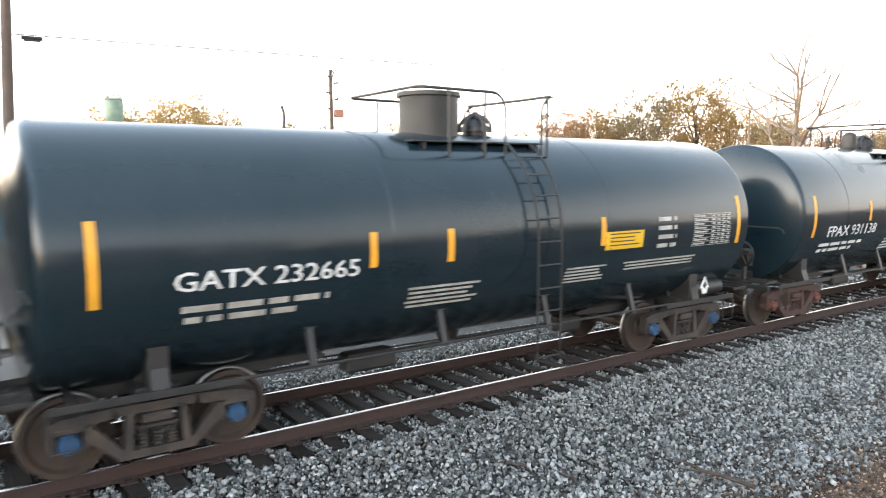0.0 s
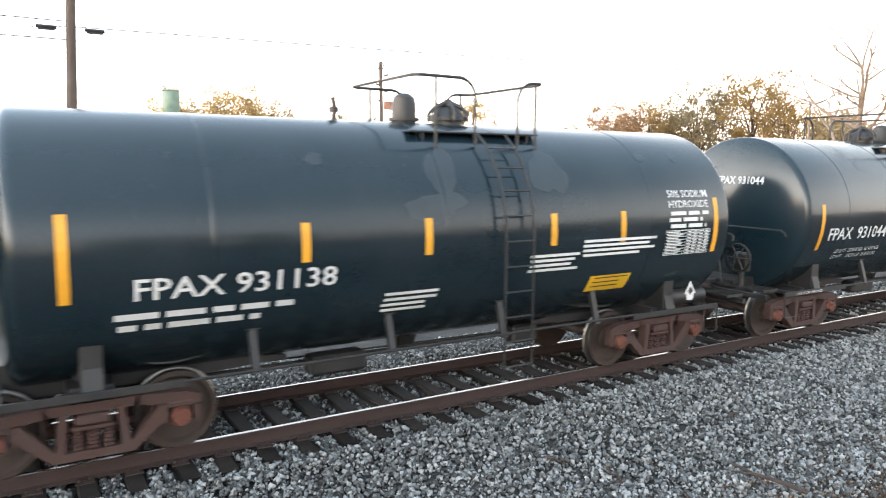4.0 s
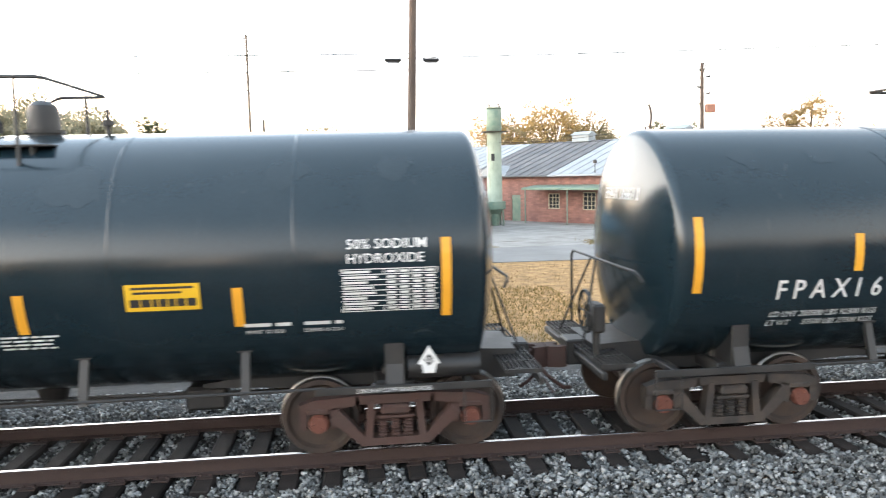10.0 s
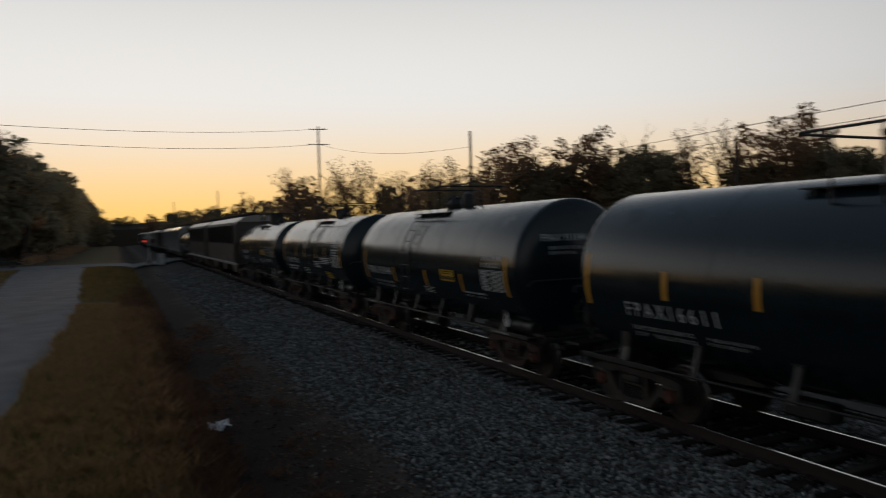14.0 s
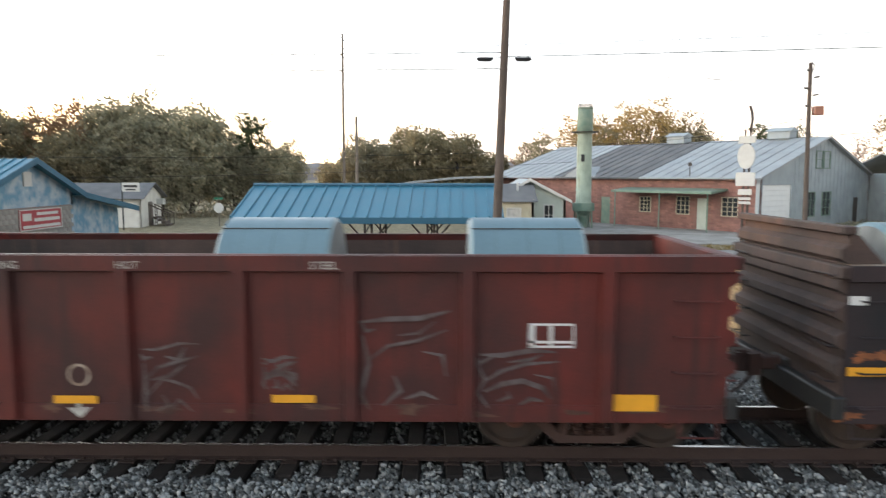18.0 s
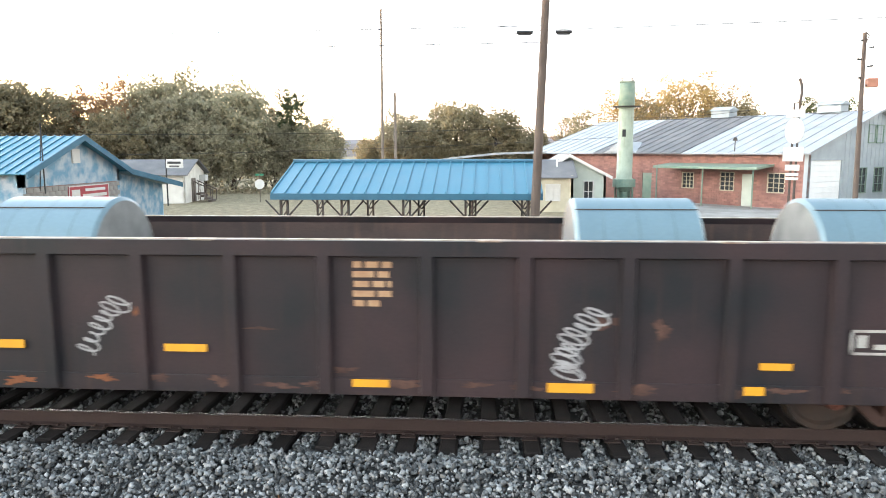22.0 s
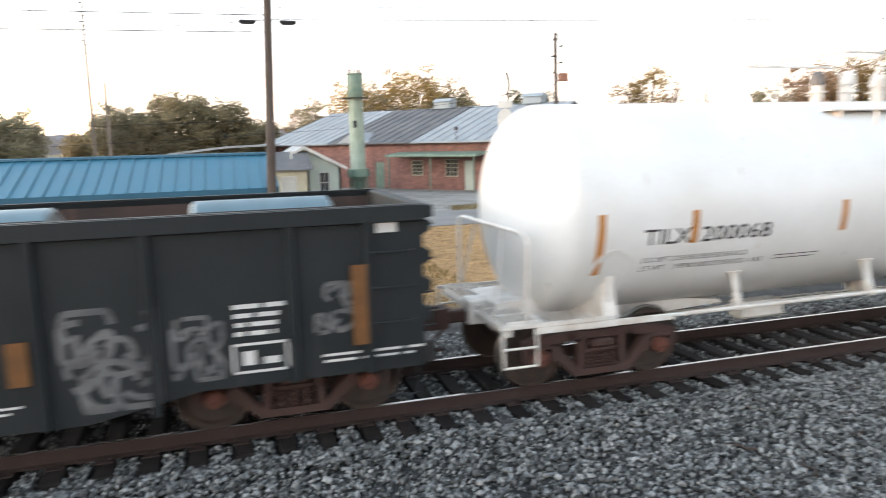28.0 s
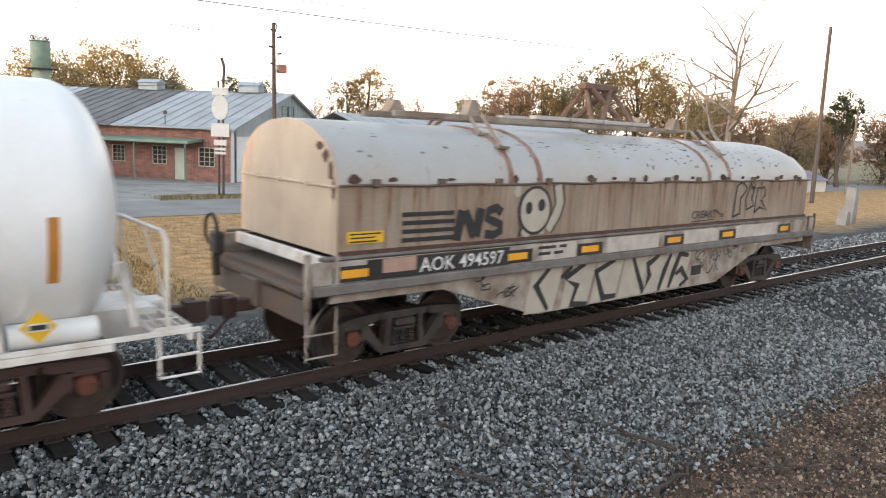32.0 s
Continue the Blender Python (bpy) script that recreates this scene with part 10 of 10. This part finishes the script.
# behind the store and the pavilion
for kind, x, y, top, t in (("o2", -40.5, 64, 8.2, 0), ("r1", -36.5, 66, 9.2, 40), ("g1", -31.0, 68, 10.3, 10), ("g1", -25.5, 69, 9.6, 130), ("g1", -29, 66, 8.6, 60), ("p1", -20.4, 72, 8.6, 0),
                           ("g1", -17.8, 72.5, 6.3, 20), ("g1", -22, 71, 6.4, 70), ("g1", -26.5, 64.5, 6.4, 300), ("g1", -9.4, 79.4, 7.2, 200), ("o2", -4.0, 80, 8.0, 300), ("o2", 0.6, 80, 7.2, 100), ("g2", -6.5, 78, 5.6, 80),
                           ("g2", -13.5, 82, 4.6, 120), ("g2", 4.5, 84, 5.4, 10), ("g2", -34, 63, 6.5, 210), ("o2", -45, 62, 8.6, 250), ("r1", -24, 74, 7.0, 33),
                           # behind the warehouse
                           ("t2", 10.8, 86, 9.0, 0), ("t1", 15.8, 85, 10.4, 60), ("t1", 21.8, 82.5, 11.8, 20), ("t2", 19.0, 84, 10.6, 100), ("g2", 26.0, 81, 8.8, 40), ("t1", 25.5, 83, 10.6, 77), ("o1", 28.6, 80.5, 8.0, 200), ("b2", 8.5, 88, 7.4, 30),
                           ("p1", 39.9, 91.7, 9.8, 10), ("p1", 43.4, 90.4, 9.4, 80),
                           # to the right, beyond the shed
                           ("o1", 50.0, 80.5, 10.4, 10), ("o1", 52.6, 79.3, 11.8, 90), ("b2", 55.0, 78, 9.6, 160), ("b3", 58.4, 77.0, 9.0, 200), ("b2", 47.0, 84, 8.0, 40),
                           ("t2", 73.6, 82.0, 9.8, 30), ("r1", 77.5, 78.0, 12.0, 70), ("t1", 81.0, 74.5, 12.2, 140), ("t2", 85.5, 70.0, 15.0, 200), ("t1", 89.9, 64.0, 15.6, 0), ("t1", 92.5, 60.0, 12.0, 60),
                           ("o2", 95.0, 55.0, 10.2, 110), ("t2", 79.0, 80.0, 9.0, 15), ("t2", 86.0, 76.0, 11.0, 300), ("r1", 99.0, 50.0, 8.6, 25), ("b2", 90.0, 50.0, 9.0, 0),
                           ("b1", 62.6, 34.0, 17.7, 0), ("b2", 66.0, 30.0, 8.0, 40), ("p1", 84.0, 32.6, 9.4, 30), ("r1", 92.0, 37.0, 8.0, 10), ("o2", 97.0, 42.0, 8.0, 80), ("g2", 88.0, 40.0, 6.5, 130),
                           ("r1", 104.0, 35.0, 8.4, 190), ("o2", 105.0, 27.0, 7.5, 250), ("g2", 98.0, 30.0, 6.0, 300), ("r1", 112.0, 22.0, 8.0, 10), ("b2", 78.0, 36.0, 7.5, 200),
                           # to the left, behind the tail of the train
                           ("o2", -44.6, 60.4, 9.2, 0), ("r1", -47.6, 58.0, 12.1, 40), ("b3", -51.0, 54.0, 11.6, 0), ("b2", -54.0, 52.0, 11.0, 70), ("o2", -56.5, 49.5, 10.0, 20), ("r1", -60.7, 44.0, 11.6, 80),
                           ("r1", -64.8, 37.7, 11.2, 120), ("g2", -62.5, 41.0, 9.0, 190), ("g2", -58.0, 47.5, 8.6, 260), ("g2", -50.0, 57.0, 8.2, 300), ("b2", -76.0, 38.0, 10.6, 10), ("b2", -84.0, 37.0, 10.0, 100),
                           ("g2", -70.0, 36.5, 8.0, 45), ("g1", -80.0, 40.0, 8.6, 150), ("r1", -91.5, 40.3, 9.8, 220), ("b2", -105.0, 32.9, 11.2, 0), ("b3", -98.0, 36.0, 10.4, 50), ("w3", -100.0, 38.0, 8.8, 90),
                           ("w2", -117.0, 28.0, 11.0, 130), ("b2", -112.0, 30.0, 10.0, 200), ("w1", -122.0, 31.0, 8.4, 10), ("w1", -140.0, 28.0, 9.0, 60), ("b2", -150.0, 27.0, 10.0, 0), ("w2", -165.0, 26.0, 9.6, 80),
                           ("w1", -185.0, 25.0, 9.0, 0), ("w2", -205.0, 24.0, 10.0, 150), ("w1", -230.0, 22.0, 10.0, 60), ("w1", -260.0, 20.0, 10.5, 20), ("w1", -290.0, 20.0, 10.5, 100), ("w2", -320.0, 14.0, 11.0, 0), ("w1", -340.0, 4.0, 11.0, 40),
                           ("b2", -85.6, 20.2, 10.0, 0), ("b3", -81.4, 24.2, 10.8, 60), ("b2", -78.0, 25.5, 10.0, 120), ("b3", -77.0, 28.4, 8.4, 200), ("b2", -74.3, 29.6, 9.0, 300), ("b3", -73.1, 32.4, 9.9, 20),
                           ("b1", -63.4, 55.0, 13.0, 30), ("b1", -57.7, 58.2, 12.9, 200), ("b3", -58.3, 54.7, 9.6, 90), ("w1", -360.0, -4.0, 11.0, 0), ("w1", -250.0, 30.0, 9.0, 0), ("w1", -300.0, -6.0, 10, 60)):
    plant(kind, x, y, top * (1.12 if x < 6 else 1.05 if x > 72 else 1.0), t)

# the wood beyond the side road, along the railway
_w = random.Random(9)
for i in range(54):
    x = -127 - i * 4.2 - i * i * 0.03 + _w.uniform(-1.5, 1.5)
    plant(_w.choice(("w1", "w2", "w3", "w2")), x, -15.6 + 0.012 * min(0, x + 180) * -1.0 - _w.uniform(0, 2.6) - (2.2 if i < 4 else 0), 18.6 + 2.4 * _w.random(), _w.uniform(0, 360))
for i in range(20):
    plant(_w.choice(("w1", "w2", "w3")), -130 - i * 8 + _w.uniform(-2, 2), -24 - _w.uniform(0, 6), 18.0 + _w.random() * 2, _w.uniform(0, 360))
for i in range(9):                                          # half bare crowns over the corner of the wood
    plant(_w.choice(("b2", "b3", "b2")), -124 - 1.5 * i + _w.uniform(-2, 2), -15.5 - 1.9 * (8 - i) + _w.uniform(-1, 1), 21.5 + 1.6 * _w.random(), _w.uniform(0, 360))
for i in range(8):
    plant(_w.choice(("w1", "w3", "w2")), -126 + _w.uniform(-3, 3), -22 - i * 4.5, 17.5 + 2 * _w.random(), _w.uniform(0, 360))

# the trees across the road behind the camera, seen only as the dark foot of the sky mirrored in the tanks
for i in range(16):
    plant(_w.choice(("w1", "w2", "w3")), -78 + i * 10 + _w.uniform(-3, 3), -42 - _w.uniform(0, 8), 8.0 + 4.0 * _w.random(), _w.uniform(0, 360))
for kind, m_ in FIRST.items():
    (KINDS.get(kind) or BARE[kind]).matrix_basis = m_

# low scrub in front of the woods
def scrub(name, spots, m_, seed, label, size=0.20, per=90):
    cl = np.array([(x, y, z + r * 0.55, r) for x, y, z, r in spots])
    return tagged(new(name, leaf_mesh(name, cl, per, size, m_, seed)), label, "bushes", kind="stuff")


scrub("scrub_west", [(-120 - i * 1.7 + _w.uniform(-1, 1), (-11.5 if i < 12 else -9.6) + _w.uniform(-1.6, 0.8), G0, _w.uniform(0.7, 2.0)) for i in range(90)],
      LEAF["rust"], 41, "brown scrub at the foot of the wood")
scrub("bushes_lane", [(-46 - i * 0.75 + _w.uniform(-1, 1), -10.6 - (0.035 * i) - _w.uniform(0, 2.2), G0, _w.uniform(1.0, 2.3)) for i in range(36)],
      LEAF["olive"], 47, "dark bushes beside the lane", 0.16, 160)
scrub("scrub_north", [(-66 + i * 0.9 + _w.uniform(-1, 1), 60 + abs(i - 40) * 0.12 + _w.uniform(-1.5, 3), G0, _w.uniform(0.9, 2.1)) for i in range(80)],
      LEAF["green"], 42, "dark green hedge behind the store", per=120)
scrub("scrub_line", [(-60 - i * 2.2 + _w.uniform(-1, 1), 26 + _w.uniform(-2, 3), G0, _w.uniform(0.9, 2.2)) for i in range(70)],
      LEAF["olive"], 43, "olive brown scrub beyond the railway", per=80)
scrub("scrub_east", [(74 + i * 0.9 + _w.uniform(-1, 1), 46 - i * 0.45 + _w.uniform(-2, 3), G0, _w.uniform(1.0, 2.4)) for i in range(60)],
      LEAF["olive"], 44, "olive brown scrub at the edge of the wood", per=80)
scrub("scrub_shed", [(24 + i * 1.0, 62 + _w.uniform(-1, 3) + i * 0.3, G0, _w.uniform(1.2, 2.6)) for i in range(60)], LEAF["olive"], 45, "scrub behind the buildings", per=70)
scrub("hedge_warehouse", [(21.5 + i * 0.55, 45.4 + i * 0.40 + 0.4, G0, _w.uniform(0.35, 0.5)) for i in range(6, 20)], LEAF["green"], 46, "low clipped hedge before the grey gable", 0.10, 120)


def far_ridge(name, az0, az1, r, z, label, m_):
    """A far wooded ridge as a standing band of crowns."""
    rng = random.Random(int(r + z))
    m = Mesh()
    k = int((az1 - az0) / 0.35)
    top = []
    for i in range(k + 1):
        a = radians(az0 + (az1 - az0) * i / k)
        zz = z * (0.78 + 0.16 * math.sin(i * 0.11) + 0.10 * noise.noise((i * 0.35, r, 0)) + rng.uniform(0, 0.05))
        top.append((a, zz))
    vs = []
    for a, zz in top:
        for rr, f_ in ((r, 0.0), (r * 1.01, 0.75), (r * 1.03, 1.0), (r * 1.25, 0.0)):
            vs.append((-math.sin(a) * rr, math.cos(a) * rr, G0 - 1 + (zz + 1) * f_))
    fs = [(4 * i + j, 4 * i + j + 1, 4 * i + j + 5, 4 * i + j + 4) for i in range(k) for j in range(3)]
    m.add(vs, fs)
    return tagged(part(name, m, m_), label, "hills", kind="structure")


# the air's haze over the ridge is put into its pale grey colour
RIDGE = mat("far_wood_haze_tint", (0.20, 0.185, 0.19), 1.0, 0, 0.3, 0.03, 0.3, 0.0, other=(0.16, 0.15, 0.15))
far_ridge("backdrop_ridge", -110, 100, 520, 15, "wooded ridge on the horizon, coloured pale for haze", RIDGE)
far_ridge("backdrop_wood", 62, 130, 330, 10.5, "distant dark wood along the railway", mat("far_dark_wood", (0.055, 0.048, 0.036), 1.0, 0, 0.4, 0.1, 0.8, 0.0, other=(0.075, 0.055, 0.035)))


# ---- grass
def grass(name, n, xr, yr, h, m_, seed, label, lean=0.35, keep=None, tuft=0):
    rng = np.random.RandomState(seed)
    x, y = rng.uniform(*xr, n), rng.uniform(*yr, n)
    if tuft:
        k = n // tuft
        x = np.repeat(x[:k], tuft) + rng.normal(0, 0.07, k * tuft)
        y = np.repeat(y[:k], tuft) + rng.normal(0, 0.07, k * tuft)
        n = k * tuft
    if keep is not None:
        k = keep(x, y, rng)
        x, y = x[k], y[k]
    if xr[1] < 0 and yr[0] < 0 and yr[1] > -1:               # none grows on the lane beyond its ragged edge
        k = y > np.array([lane_edges(a)[0] for a in x]) - 0.06
        x, y = x[k], y[k]
    n = len(x)
    z = np.array([ground_height(a, b) for a, b in zip(x, y)]) - 0.01
    a = rng.uniform(0, 6.283, n)
    hh = h * rng.gamma(4, 0.25, n)
    w = 0.006 + 0.006 * rng.rand(n) + 0.0004 * np.hypot(x, y)
    bx, by = np.cos(a) * w, np.sin(a) * w
    t = rng.uniform(0, 6.283, n)
    lx, ly = np.cos(t) * hh * lean * rng.rand(n) * 2, np.sin(t) * hh * lean * rng.rand(n) * 2
    v = np.stack([np.stack([x - bx, y - by, z], 1), np.stack([x + bx, y + by, z], 1), np.stack([x + lx, y + ly, z + hh], 1)], 1)
    me = bpy.data.meshes.new(name)
    me.vertices.add(n * 3)
    me.vertices.foreach_set("co", v.astype(np.float32).ravel())
    me.loops.add(n * 3)
    me.loops.foreach_set("vertex_index", np.arange(n * 3, dtype=np.int32))
    me.polygons.add(n)
    me.polygons.foreach_set("loop_start", np.arange(n, dtype=np.int32) * 3)
    me.materials.append(m_)
    me.update()
    return tagged(new(name, me), label, "grass", kind="stuff")


DRY = leaf_mat("dry_grass_blades", (0.29, 0.170, 0.070), (0.40, 0.255, 0.115))
MIXED = leaf_mat("green_tan_grass_blades", (0.10, 0.085, 0.028), (0.30, 0.19, 0.070))
GREENB = leaf_mat("green_grass_blades", (0.060, 0.075, 0.024), (0.13, 0.125, 0.045))
REDB = leaf_mat("reddish_dead_weeds", (0.13, 0.060, 0.032), (0.24, 0.125, 0.062))
STRAW = leaf_mat("long_straw_blades", (0.17, 0.105, 0.045), (0.34, 0.215, 0.10))
BROWNB = leaf_mat("dead_brown_weeds", (0.075, 0.036, 0.022), (0.19, 0.095, 0.050))
grass("grass_bank", 62000, (-44, -7), (-2.35, 0.95), 0.12, MIXED, 51, "tan and green grass on the bank beside the lane")
grass("grass_tufts", 24000, (-40, -7), (-2.3, 1.0), 0.17, DRY, 57, "dry tan tufts on the bank", 0.7, tuft=24)
grass("grass_green", 16000, (-40, -7), (-2.4, 0.5), 0.13, GREENB, 58, "green tufts on the bank", 0.6, tuft=28)
grass("grass_clumps", 26000, (-42, -7), (-2.2, 1.1), 0.21, STRAW, 64, "long straw clumps hanging over the bank", 1.1, tuft=55)
grass("weeds_bank", 26000, (-50, -7), (0.1, 1.7), 0.17, REDB, 59, "reddish dead weeds on the edge of the ditch", 0.9, tuft=18)
grass("weeds_ditch", 26000, (-60, -7), (-0.2, 2.2), 0.17, BROWNB, 52, "dead brown weeds in the ditch", 0.9, lambda x, y, r: r.rand(len(x)) < np.exp(-((y - 1.4) / 0.6) ** 2) * (0.35 + 0.65 * (np.sin(x * 1.3) * np.sin(x * 0.37 + 1) > -0.2)))
grass("weeds_damp", 9000, (-34, -8), (1.2, 3.4), 0.10, BROWNB, 66, "low dead weeds on the ditch floor", 1.2, lambda x, y, r: np.sin(x * 1.1 + y) * np.sin(x * 0.43 - y * 1.7) > 0.0, tuft=16)
grass("grass_verge", 34000, (-14, 40), (14.6, 29.4), 0.045, DRY, 53, "dry golden grass on the verge", 0.5, lambda x, y, r: ((x > 3) | (x < -10.6)))
grass("grass_island", 5000, (11.5, 40), (35.8, 38.2), 0.10, MIXED, 54, "grass island along the street")
grass("grass_lane_side", 15000, (-100, -28), (-14.0, -6.3), 0.16, MIXED, 65, "tan grass on the far side of the lane", 0.5, lambda x, y, r: y < np.interp(x, (-99, -79, -44, -30), (-11.0, -9.8, -6.8, -6.4)))
grass("grass_lane_far", 16000, (-100, -46), (-3.4, 2.0), 0.16, MIXED, 55, "tan grass beside the lane", 0.4)
grass("grass_slab_edge", 5000, (2.4, 6), (15, 23), 0.07, MIXED, 56, "grass at the end of the platform")


def litter_leaves(name, n, xr, yr, seed, label):
    rng = np.random.RandomState(seed)
    cl = np.stack([rng.uniform(*xr, n), rng.uniform(*yr, n), np.zeros(n), np.full(n, 0.02)], 1)
    cl[:, 2] = [ground_height(a, b) + 0.02 for a, b in cl[:, :2]]
    return tagged(new(name, leaf_mesh(name, cl, 1, 0.045, BROWNB, seed)), label, "leaf litter", kind="stuff")


litter_leaves("leaf_litter", 1600, (1, 18), (0.8, 5.2), 61, "brown fallen leaves and bark chips on the dirt")
litter_leaves("leaf_litter_ditch", 3200, (-26, -6), (0.4, 4.6), 62, "brown fallen leaves in the ditch")
litter_leaves("leaf_litter_ballast", 500, (-12, 16), (4.8, 7.7), 63, "a few brown leaves on the ballast")


# ---------------------------------------------------------------- motion
TRAVEL = [0, 14.51, 28.91, 43.10, 57.23, 71.45, 85.79, 100.17, 114.77]   # metres run, every four seconds


def travelled(t):
    return float(np.interp(t, [4.0 * i for i in range(9)], TRAVEL))


def motions():
    times = [4.0 * i for i in range(9)]
    for ob, u, y, z in MOVERS:
        walk(ob, [(t, pose(u - travelled(t), y, z)) for t in times])
    step = 1 / 6
    turns = [i * step for i in range(int(32 / step) + 1)]
    for w, x in WHEELSETS:
        walk(w, [(t, pose(x, 0, WHEEL_R, 0, math.degrees(-travelled(t) / WHEEL_R), 0)) for t in turns])


motions()
